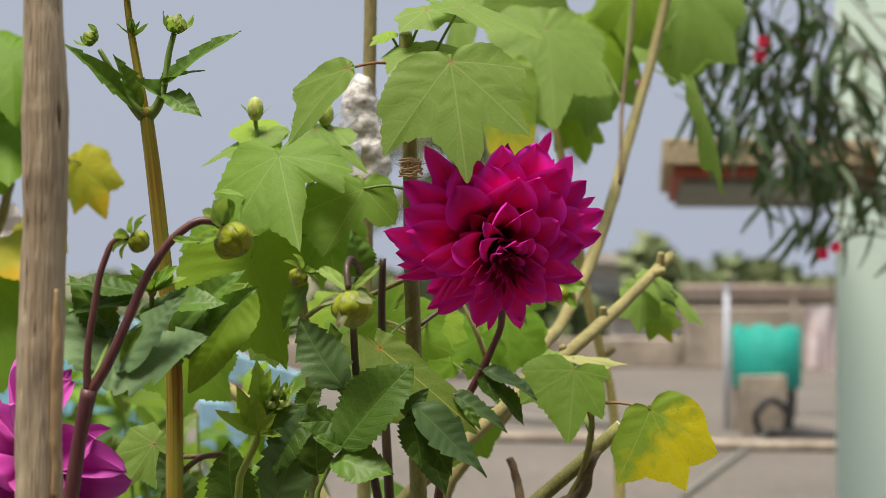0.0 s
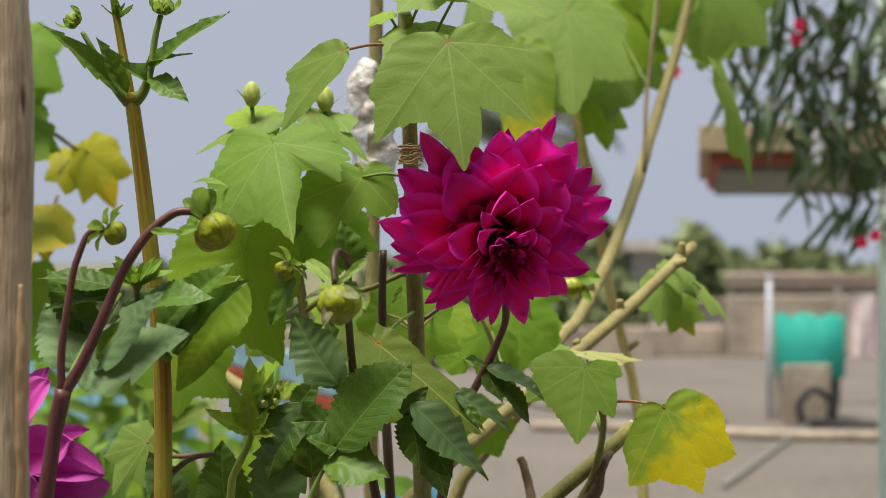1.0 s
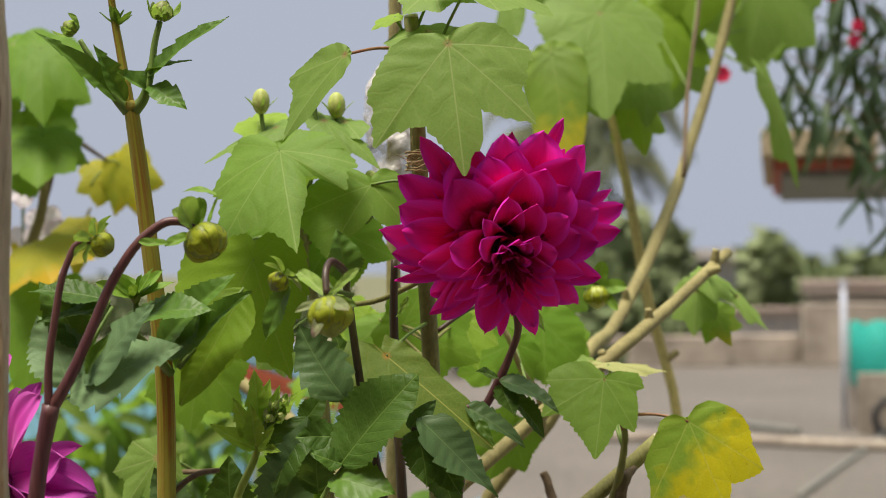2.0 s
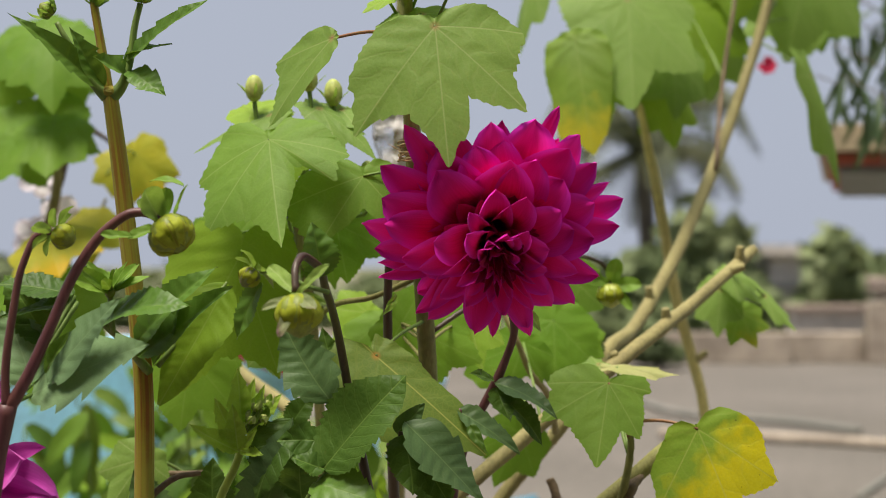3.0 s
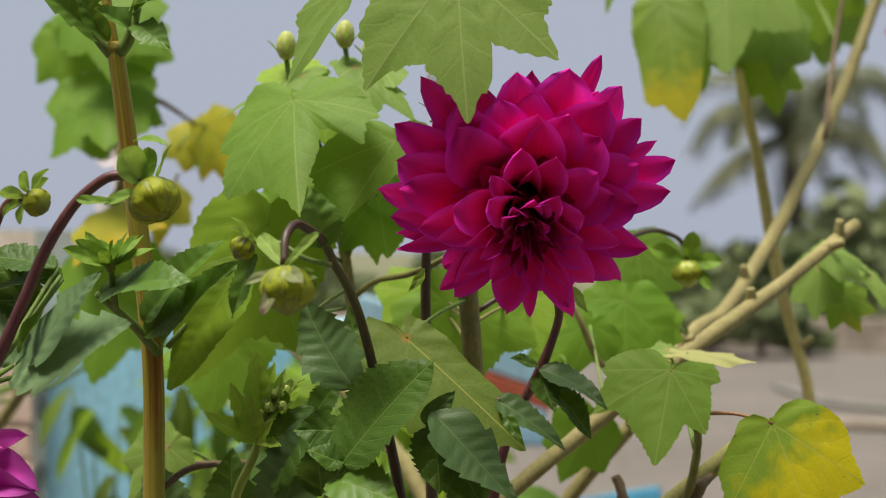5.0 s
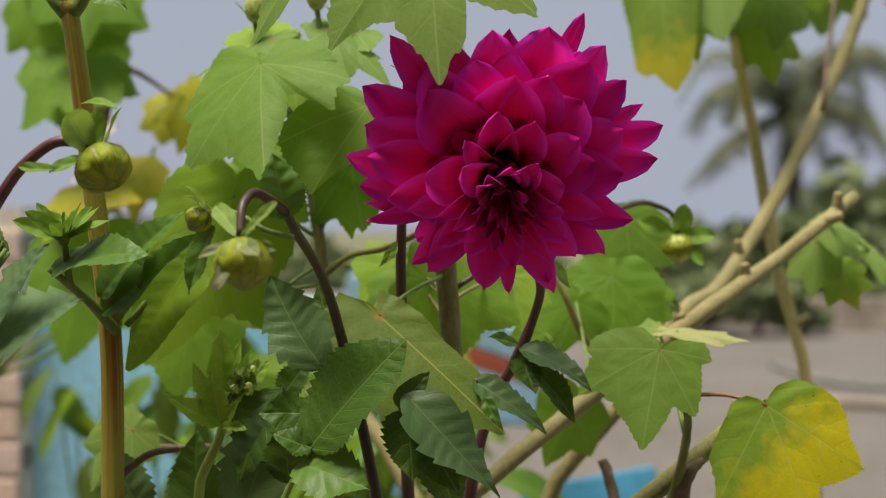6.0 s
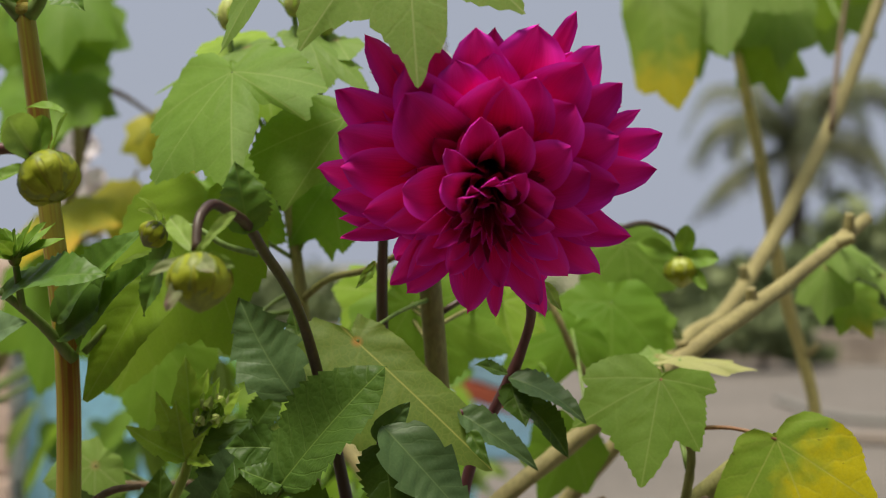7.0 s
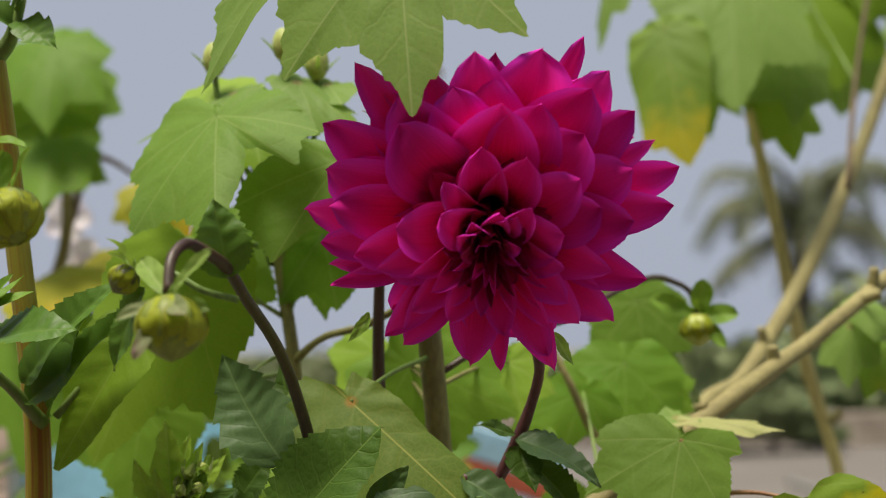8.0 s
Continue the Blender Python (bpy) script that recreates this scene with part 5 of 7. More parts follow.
    palm_leaf(p, (0.3149, 0.76, 1.4253), (0.3581, 0.76, 1.323), (0.8, -0.7, 0.2), M_MALLOW, 0.25, 0.2, stalk=(0.2665, 0.8065, 1.47))
    palm_leaf(p, (0.029, 0.6, 1.5024), (0.0035, 0.58, 1.4336), (-0.8, -0.5, 0.2), M_MALLOW, 0.5, 0.2, stalk=top)
    palm_leaf(p, (0.0901, 0.62, 1.5294), (0.0584, 0.6, 1.4662), (0.1, -1, 0.2), M_MALLOW, 1.2, 0.2, stalk=top)
    palm_leaf(p, (0.257, 0.86, 1.5872), (0.2525, 0.82, 1.5008), (0.1, -1, 0.2), M_MALLOW_DARK, 0.8, 0.2, stalk=(0.2214, 0.74, 1.4199))
    palm_leaf(p, (0.3402, 0.9, 1.5823), (0.3199, 0.86, 1.4627), (0.1, -1, 0.2), M_MALLOW, 0.9, 0.2, stalk=(0.2719, 0.81, 1.49))
    # leaf clump on the slanting branch
    palm_leaf(p, (0.178, 0.42, 1.209), (0.174, 0.41, 1.172), (-0.2, -1, 0.15), M_MALLOW, 0.8, 0.1, stalk=(0.1863, 0.4, 1.2311))
    palm_leaf(p, (0.195, 0.43, 1.189), (0.206, 0.42, 1.162), (0.1, -1, 0.2), M_OCHRE_GREEN, 0.9, 0.1, stalk=(0.178, 0.42, 1.209))
    palm_leaf(p, (0.183, 0.41, 1.222), (0.209, 0.4, 1.205), (0.2, -0.6, 0.8), M_MALLOW, 0.8, 0.25, stalk=(0.1885, 0.4, 1.2334))
    palm_leaf(p, (0.216, 0.44, 1.203), (0.241, 0.43, 1.178), (0.7, -0.7, 0.2), M_MALLOW, 0.4, 0.15, stalk=(0.183, 0.41, 1.222))
    # leaves low behind the bloom
    palm_leaf(p, (0.0416, 0.3, 1.1879), (0.0438, 0.28, 1.1409), f, M_MALLOW_SIDE, 1.0, 0.1, stalk=j)
    palm_leaf(p, (0.0198, 0.28, 1.1726), (0.0083, 0.27, 1.1414), f, M_MALLOW_SIDE, 1.0, 0.1, stalk=(0.0326, 0.235, 1.12))
    palm_leaf(p, (0.0482, 0.33, 1.224), (0.054, 0.32, 1.1811), f, M_MALLOW_MID, 1.0, 0.1, stalk=j)
    palm_leaf(p, (0.0558, 0.32, 1.1775), (0.0596, 0.31, 1.1463), f, M_MALLOW_SIDE, 1.1, 0.1, stalk=j)
    palm_leaf(p, (-0.001, 0.3, 1.1509), (-0.0215, 0.3, 1.1671), f, M_MALLOW_SIDE, 1.0, 0.1, stalk=(0.0326, 0.235, 1.12))
    palm_leaf(p, (0.0174, 0.3, 1.1063), (-0.0008, 0.3, 1.0653), f, M_MALLOW_SIDE, 0.8, 0.1, stalk=(0.0326, 0.235, 1.12))
    stem(p, [(-0.2634, 0.5, 1.1706), (-0.2335, 0.48, 1.1401), (-0.1783, 0.45, 1.1049), (0.0, 0.36, 0.8)], [0.005, 0.006, 0.006, 0.007], M_BARK_TAN, "branch", **k)
    stem(p, [(0.0007, 0.26, 1.2049), (0.0145, 0.26, 1.1776), (0.0241, 0.27, 1.1534), (0.0365, 0.3, 1.135), (0.0437, 0.34, 1.1019)], [0.0016, 0.002, 0.0022, 0.0026, 0.003], M_BARK_TAN, "branch", **k)


M_MALLOW_OLD = leaf_mat("mallow_leaf_old", (0.16, 0.27, 0.03), (0.24, 0.34, 0.05), (0.4, 0.45, 0.13), patch=((0.55, 0.47, 0.03), 0.055, 0.085, 1))
M_OCHRE_GREEN = leaf_mat("ochre_edged_leaf", (0.13, 0.27, 0.03), (0.2, 0.33, 0.04), (0.4, 0.45, 0.13), patch=((0.5, 0.42, 0.03), 0.012, 0.035, 1))
back_mallow()


# ---- the mallow round the bloom ----
def front_mallow():
    p = thing("mallow_shrub", (-0.02, 0.17, 0), "mallow shrub with broad lobed light green leaves and buds", "shrub", "mallow shrubs")
    k = dict(knob=0.06, knob_every=0.03)
    stem(p, [(-0.02, 0.17, 0), (-0.02, 0.17, 0.7), (-0.0359, 0.17, 1.0775), (-0.0394, 0.155, 1.165), (-0.0416, 0.14, 1.2215), (-0.0444, 0.1, 1.3078), (-0.0477, 0.09, 1.3849)], [0.012, 0.01, 0.0062, 0.0058, 0.0055, 0.005, 0.0046], M_BARK, "trunk", **k)
    part("cut_end", tube([(-0.0477, 0.09, 1.3845), (-0.048, 0.09, 1.3864)], 0.0044, 12, 2), M_CUT, p)
    f = (0.05, -1, 0.25)
    top = (-0.0488, 0.09, 1.3647)
    palm_leaf(p, (-0.0235, -0.002, 1.3537), (-0.0136, -0.03, 1.2831), (0.0, -0.9, 0.5), M_MALLOW, 1.0, 0.10, -0.12, 0.4, stalk=(-0.0412, 0.09, 1.3515), stalk_mat=M_STEM_GREEN, edge=((-165, 0.06), (-142, 0.16), (-124, 0.27), (-110, 0.38), (-93, 0.48), (-82, 0.6), (-68, 0.58), (-50, 0.62), (-39, 0.85), (-24, 0.65), (-17, 0.56), (-11, 0.78), (-3, 0.88), (1, 1.02), (5, 0.85), (12, 0.75), (21, 0.66), (28, 0.66), (38, 0.77), (42, 0.93), (57, 0.7), (64, 0.69), (72, 0.58), (84, 0.48), (99, 0.38), (116, 0.24), (139, 0.14), (165, 0.07)))
    palm_leaf(p, (-0.1335, 0.115, 1.3053), (-0.1168, 0.062, 1.2467), (-0.15, -1, 0.35), M_MALLOW_FRESH, 1.0, 0.12, -0.2, 0.5, stalk=(-0.1306, 0.19, 1.2404), edge=((-160, 0.08), (-142, 0.22), (-104, 0.36), (-74, 0.5), (-61, 0.63), (-51, 0.58), (-38, 0.68), (-33, 0.4), (-25, 0.34), (-16, 0.48), (-4, 0.7), (2, 1.0), (9, 0.82), (19, 0.71), (28, 0.71), (43, 0.82), (61, 0.66), (71, 0.57), (82, 0.62), (93, 0.52), (118, 0.45), (136, 0.41), (153, 0.3), (168, 0.1)))
    palm_leaf(p, (-0.0755, 0.115, 1.2827), (-0.104, 0.095, 1.2415), (0.1, -1, 0.5), M_MALLOW_MID, 1.0, 0.1, -0.2, 0.5, stalk=(-0.0444, 0.11, 1.282), edge=((-154, 0.35), (-126, 0.37), (-93, 0.5), (-75, 0.58), (-49, 0.52), (-35, 0.38), (-22, 0.52), (-10, 0.72), (-3, 1.02), (8, 0.95), (17, 0.92), (36, 0.93), (52, 0.8), (66, 0.64), (90, 0.44), (110, 0.26), (140, 0.1), (176, 0.24)))
    palm_leaf(p, (-0.0859, 0.053, 1.3567), (-0.1287, 0.066, 1.314), (-0.35, -0.75, 0.5), M_MALLOW, 1.0, 0.12, 0.3, 0.4, stalk=top, stalk_mat=M_TWIG_RED, edge=((-150, 0.08), (-90, 0.14), (-49, 0.24), (-21, 0.46), (-14, 0.66), (-1, 1.02), (8, 0.84), (20, 0.7), (35, 0.74), (45, 0.52), (67, 0.3), (92, 0.2), (140, 0.09)))
    palm_leaf(p, (-0.1536, 0.13, 1.2358), (-0.2024, 0.125, 1.1461), (-0.2, -1, 0.3), M_MALLOW_DARK, 1.0, 0.1, -0.2, 0.5, stalk=(-0.1247, 0.19, 1.2145), edge=((-172, 0.28), (-144, 0.33), (-124, 0.34), (-88, 0.41), (-61, 0.48), (-51, 0.63), (-46, 0.76), (-39, 0.66), (-28, 0.6), (-19, 0.62), (-12, 0.74), (0, 1.0), (11, 0.82), (23, 0.66), (54, 0.56), (71, 0.5), (96, 0.38), (125, 0.25), (158, 0.11)))
    palm_leaf(p, (-0.065, 0.09, 1.175), (0.0, 0.07, 1.1235), (-0.15, -0.75, 0.75), M_MALLOW_OLIVE, 1.0, 0.06, -0.3, 0.4, stalk=(-0.0409, 0.145, 1.1936), edge=((-164, 0.07), (-135, 0.17), (-63, 0.2), (-24, 0.4), (-15, 0.65), (-8, 0.84), (-4, 0.84), (0, 1.02), (5, 0.88), (12, 0.84), (30, 0.68), (56, 0.53), (89, 0.42), (132, 0.33), (152, 0.3), (168, 0.28)))
    palm_leaf(p, (0.0734, 0.137, 1.1561), (0.066, 0.108, 1.1117), (0.1, -1, 0.25), M_MALLOW_MID, 1.0, 0.1, -0.2, 0.5, stalk=(0.0873, 0.15, 1.1199), stalk_mat=M_TWIG_RED, edge=((-165, 0.05), (-133, 0.22), (-116, 0.45), (-94, 0.51), (-84, 0.41), (-68, 0.47), (-38, 0.72), (-22, 0.57), (-10, 0.79), (0, 1.02), (12, 0.8), (28, 0.7), (43, 0.69), (50, 0.88), (73, 0.64), (81, 0.67), (93, 0.63), (109, 0.47), (139, 0.27), (160, 0.1)))
    palm_leaf(p, (0.1276, 0.135, 1.1284), (0.1475, 0.12, 1.0731), (0.0, -1, 0.2), M_YELLOWING, 1.0, 0.08, -0.15, 0.4, stalk=(0.0879, 0.15, 1.1313), stalk_mat=M_TWIG_RED, teeth=0.03, edge=((-165, 0.05), (-135, 0.18), (-116, 0.32), (-88, 0.49), (-72, 0.61), (-52, 0.7), (-38, 0.92), (-14, 0.77), (-2, 1.0), (6, 0.85), (25, 0.76), (46, 0.93), (53, 0.75), (68, 0.62), (93, 0.34), (114, 0.28), (135, 0.18), (165, 0.05)))
    palm_leaf(p, (0.0823, 0.2, 1.1611), (0.1213, 0.19, 1.1611), (0.0, -0.35, 1), M_PALE_LEAF, 0.34, 0.15, 0.4, 0.8, stalk=(0.0863, 0.15, 1.1112))
    palm_leaf(p, (0.0716, 0.21, 1.1621), (0.0586, 0.2, 1.1572), (0.0, -0.5, 1), M_MALLOW, 0.8, 0.15, 0.4, 0.8, stalk=(0.0863, 0.15, 1.1112))
    # upper leaves and buds behind the broad leaf
    palm_leaf(p, (-0.1438, 0.17, 1.3258), (-0.1916, 0.16, 1.3092), (-0.1, -0.5, 1), M_MALLOW, 0.45, 0.15, -0.2, 0.7, stalk=(-0.1275, 0.19, 1.2606))
    palm_leaf(p, (-0.1571, 0.18, 1.3306), (-0.1344, 0.16, 1.3158), (0, -0.6, 0.9), M_MALLOW_LIME, 0.9, 0.15, 0.1, 0.7, stalk=(-0.1275, 0.19, 1.2606))
    palm_leaf(p, (-0.1109, 0.17, 1.3299), (-0.0711, 0.15, 1.3056), (0.1, -0.5, 1), M_MALLOW, 0.42, 0.2, -0.2, 0.7, stalk=(-0.1275, 0.19, 1.2606))
    palm_leaf(p, (-0.0979, 0.18, 1.3302), (-0.1091, 0.16, 1.3192), (0, -0.6, 0.9), M_MALLOW, 1.2, 0.2, 0.1, 0.7, stalk=(-0.1275, 0.19, 1.2606))
    palm_leaf(p, (-0.1289, 0.16, 1.2996), (-0.1233, 0.15, 1.2847), f, M_MALLOW_DARK, 1.2, 0.2, stalk=(-0.1275, 0.19, 1.2548))
    # leaves over the cut trunk
    palm_leaf(p, (-0.0376, 0.085, 1.3755), (-0.0314, 0.06, 1.3569), (0, -0.7, 0.8), M_MALLOW, 1.3, 0.1, stalk=top, stalk_mat=M_STEM_GREEN)
    palm_leaf(p, (-0.0336, 0.09, 1.4018), (-0.0271, 0.07, 1.3863), (0, -0.7, 0.8), M_MALLOW, 1.3, 0.1, stalk=top, stalk_mat=M_STEM_GREEN)
    palm_leaf(p, (-0.0122, 0.07, 1.4006), (0.0423, 0.03, 1.378), (0.0, -0.3, 1), M_MALLOW, 0.45, 0.1, 0.3, stalk=(-0.0374, 0.09, 1.3515), stalk_mat=M_STEM_GREEN)
    palm_leaf(p, (-0.0583, 0.09, 1.3856), (-0.0716, 0.08, 1.3781), (0, -0.6, 0.9), M_MALLOW_LIME, 0.5, 0.1, stalk=top, stalk_mat=M_STEM_GREEN)
    # leaves deeper in
    palm_leaf(p, (-0.1689, 0.2, 1.2505), (-0.129, 0.19, 1.2245), f, M_MALLOW_SIDE, 0.9, 0.1, stalk=(-0.1276, 0.19, 1.249))
    palm_leaf(p, (-0.1866, 0.21, 1.2507), (-0.2031, 0.2, 1.2242), f, M_MALLOW_SIDE, 0.9, 0.1, stalk=(-0.1276, 0.19, 1.249))
    palm_leaf(p, (-0.103, 0.19, 1.2558), (-0.0932, 0.18, 1.2166), f, M_MALLOW_SIDE, 1.1, 0.1, stalk=(-0.1217, 0.19, 1.2145))
    palm_leaf(p, (-0.1122, 0.21, 1.2559), (-0.1052, 0.2, 1.2173), f, M_MALLOW_SIDE, 0.9, 0.1, stalk=(-0.1217, 0.19, 1.2145))
    palm_leaf(p, (-0.0916, 0.27, 1.1943), (-0.1141, 0.26, 1.1727), f, M_MALLOW_LIME, 1.2, 0.1, stalk=(-0.0394, 0.155, 1.1791), stalk_mat=M_BARK)
    palm_leaf(p, (-0.0772, 0.24, 1.1898), (-0.0733, 0.22, 1.1611), f, M_MALLOW_SIDE, 1.2, 0.1, stalk=(-0.0394, 0.155, 1.165), stalk_mat=M_BARK)
    palm_leaf(p, (-0.0603, 0.2, 1.1895), (-0.0071, 0.2, 1.1648), f, M_MALLOW_SIDE, 0.8, 0.1, stalk=(-0.0394, 0.155, 1.1791), stalk_mat=M_BARK)
    palm_leaf(p, (-0.018, 0.25, 1.1899), (-0.0101, 0.24, 1.1573), f, M_MALLOW_LIME, 0.9, 0.1, stalk=(-0.0394, 0.155, 1.1791), stalk_mat=M_BARK)
    palm_leaf(p, (-0.1433, 0.17, 1.1775), (-0.1557, 0.16, 1.1637), f, M_MALLOW, 1.3, 0.1, stalk=(-0.1218, 0.19, 1.1974))
    palm_leaf(p, (-0.2029, 0.2, 1.1679), (-0.2114, 0.19, 1.1165), f, M_MALLOW_SIDE, 1.0, 0.1, stalk=(-0.1218, 0.19, 1.186))
    palm_leaf(p, (-0.2238, 0.16, 1.1039), (-0.2458, 0.15, 1.0737), f, M_MALLOW, 0.8, 0.1, stalk=(-0.2018, 0.18, 1.0914))
    stem(p, [(-0.12, 0.2, 0), (-0.12, 0.2, 0.8), (-0.1132, 0.19, 1.1233), (-0.1188, 0.19, 1.1917), (-0.1276, 0.19, 1.249), (-0.1319, 0.185, 1.2804)], [0.008, 0.006, 0.0034, 0.0034, 0.0032, 0.0025], M_BARK, "branch", **k)
    stem(p, [(-0.1188, 0.19, 1.1917), (-0.1043, 0.18, 1.2014), (-0.0715, 0.15, 1.209), (-0.044, 0.14, 1.2215)], [0.0022, 0.0018, 0.0018, 0.0018], M_BARK, "twig")
    stem(p, [(-0.1276, 0.19, 1.2404), (-0.1216, 0.19, 1.2518), (-0.1112, 0.19, 1.2645)], [0.0016, 0.0014, 0.0012], M_BARK, "twig")
    stem(p, [(-0.1767, 0.18, 1.0925), (-0.1982, 0.17, 1.0929), (-0.2242, 0.17, 1.0932)], [0.002, 0.0018, 0.0016], M_BARK_BROWN, "twig")
    for q, r in (((-0.1538, 0.17, 1.3433), 0.0058), ((-0.1179, 0.17, 1.3491), 0.0056), ((-0.1035, 0.18, 1.3412), 0.006), ((-0.0798, 0.17, 1.2883), 0.005)):
        m = Matrix.Translation(q)
        h = part("seed_pod", ball_mesh(r, 1.55, 5, 0.05, 20, 12), M_POD, p, "pale green pointed bud", m)
        for i in range(5):
            a = i * 1.257
            b = Vector(q) + Vector((math.cos(a) * r * 0.7, math.sin(a) * r * 0.7, -r * 1.0))
            part("bract", pinnate_mesh(700 + i, r * 1.9, r * 0.35, -0.3, 0.2, 0, 5, 0.1, 0.5, 0.8, 2, 8), M_BRACT, h, "", along(b, b + Vector((math.cos(a) * 0.5, math.sin(a) * 0.5, 1)), (math.cos(a), math.sin(a), 0)))
        stem(p, [Vector(q) - Vector((0, 0, r)), Vector(q) + Vector((0.002, 0, -0.022)), (-0.1296, 0.187, 1.2661)], [0.0016, 0.0014, 0.0016], M_STEM_GREEN, "pod_stalk")
    # woody stub carrying the low leaves
    stem(p, [(0.0876, 0.15, 1.1302), (0.088, 0.15, 1.1147), (0.0849, 0.15, 1.0957), (0.0797, 0.155, 1.0757), (0.0688, 0.16, 1.0537)], [0.0019, 0.0022, 0.0026, 0.003, 0.004], M_BARK, "branch", knob=0.25, knob_every=0.006)
    stem(p, [(0.0957, 0.165, 1.0949), (0.0878, 0.155, 1.0882), (0.0817, 0.155, 1.0679), (0.0619, 0.16, 1.0551)], [0.002, 0.0042, 0.005, 0.005], M_BARK_BROWN, "stub", knob=0.25, knob_every=0.006)
    stem(p, [(0.1128, 0.172, 1.1121), (0.075, 0.165, 1.0808), (0.0455, 0.16, 1.0573), (-0.0039, 0.155, 1.0163), (-0.015, 0.165, 0.85)], [0.0053, 0.0054, 0.0056, 0.006, 0.007], M_BARK, "branch", knob=0.08, knob_every=0.02)
    part("cut_end", tube([(0.1124, 0.172, 1.1117), (0.114, 0.172, 1.1134)], 0.0052, 12, 2), M_CUT, p)
    stem(p, [(0.0383, 0.24, 1.0812), (0.0414, 0.24, 1.0736), (0.0449, 0.24, 1.0603), (0.048, 0.23, 1.0243), (0.0, 0.17, 0.6)], [0.003, 0.0032, 0.0034, 0.004, 0.005], M_BARK_BROWN, "stub", knob=0.2, knob_every=0.008)
    # jute tie
    c = Vector((-0.0442, 0.09, 1.296))
    rng = random.Random(4)
    for i in range(7):
        pts = []
        for s in range(9):
            a = 2 * math.pi * s / 8
            pts.append(c + Vector((math.cos(a) * (0.0062 + rng.uniform(0, 0.002)), math.sin(a) * 0.0062, (i - 3) * 0.0017 + rng.uniform(-0.002, 0.002))))
        part("twine_loop", tube(pts, 0.0006, 6, 3), M_TWINE, p, "jute twine tie")
    for i in range(6):
        d = Vector((rng.uniform(-1, 1), -0.5, rng.uniform(-0.3, 1.0))).normalized()
        part("twine_end", tube([c, c + d * 0.008, c + d * 0.014 + Vector((rng.uniform(-1, 1), 0, rng.uniform(-1, 1))) * 0.005], [0.0005, 0.0004, 0.0002], 5, 4), M_TWINE, p)


front_mallow()


# ---- the wrapped pole ----
def wrapped_pole():
    p = thing("garden_pole", (-0.08, 0.31, 0), "tan bamboo pole wrapped in crumpled clear film", "pole")
    a, b = (-0.0692, 0.31, 1.4503), (-0.0718, 0.31, 1.2962)
    part("pole", tube([(b[0], .31, 0), b, a, (a[0], .31, a[2] + 0.3)], [0.006, 0.0056, 0.0054, 0.0054], 12, 6, 0.06), M_BARK_TAN, p)
    part("film_wrap", tube([(-0.0706, 0.31, 1.2922), (-0.0715, 0.31, 1.3137), (-0.076, 0.31, 1.3384), (-0.0778, 0.31, 1.363), (-0.0751, 0.31, 1.3819), (-0.0733, 0.31, 1.3864)], [0.016, 0.0195, 0.0185, 0.0155, 0.0105, 0.007], 40, 10, 0.22, knob_every=0.014), M_FILM, p, "crumpled clear plastic film")


wrapped_pole()

# ---- the stake ----
def stake():
    s = thing("wooden_stake", (-0.24, -0.13, 0), "weathered grey brown wooden stake with a split edge", "stake")
    lo, hi = (-0.2407, -0.13, 1.1112), (-0.2397, -0.13, 1.3641)
    part("pole", tube([(lo[0] - 0.004, -.13, 0), lo, (-0.2405, -0.13, 1.1803), (-0.238, -0.13, 1.2491), (-0.2383, -0.13, 1.3065), hi, (hi[0] - 0.002, -.13, hi[2] + 0.12)], [0.0115, 0.0115, 0.0116, 0.0108, 0.0116, 0.0094, 0.0092], 48, 30, 0.07, knob_every=0.03), M_STAKE, s)
    part("split_strip", tube([(-0.2308, -0.137, 1.1112), (-0.2308, -0.138, 1.1637), (-0.2304, -0.138, 1.192), (-0.2312, -0.137, 1.217)], [0.0026, 0.0028, 0.0026, 0.0014], 9, 14, 0.4, knob_every=0.012), M_STAKE_RAW, s, "raw split wood strip")


stake()


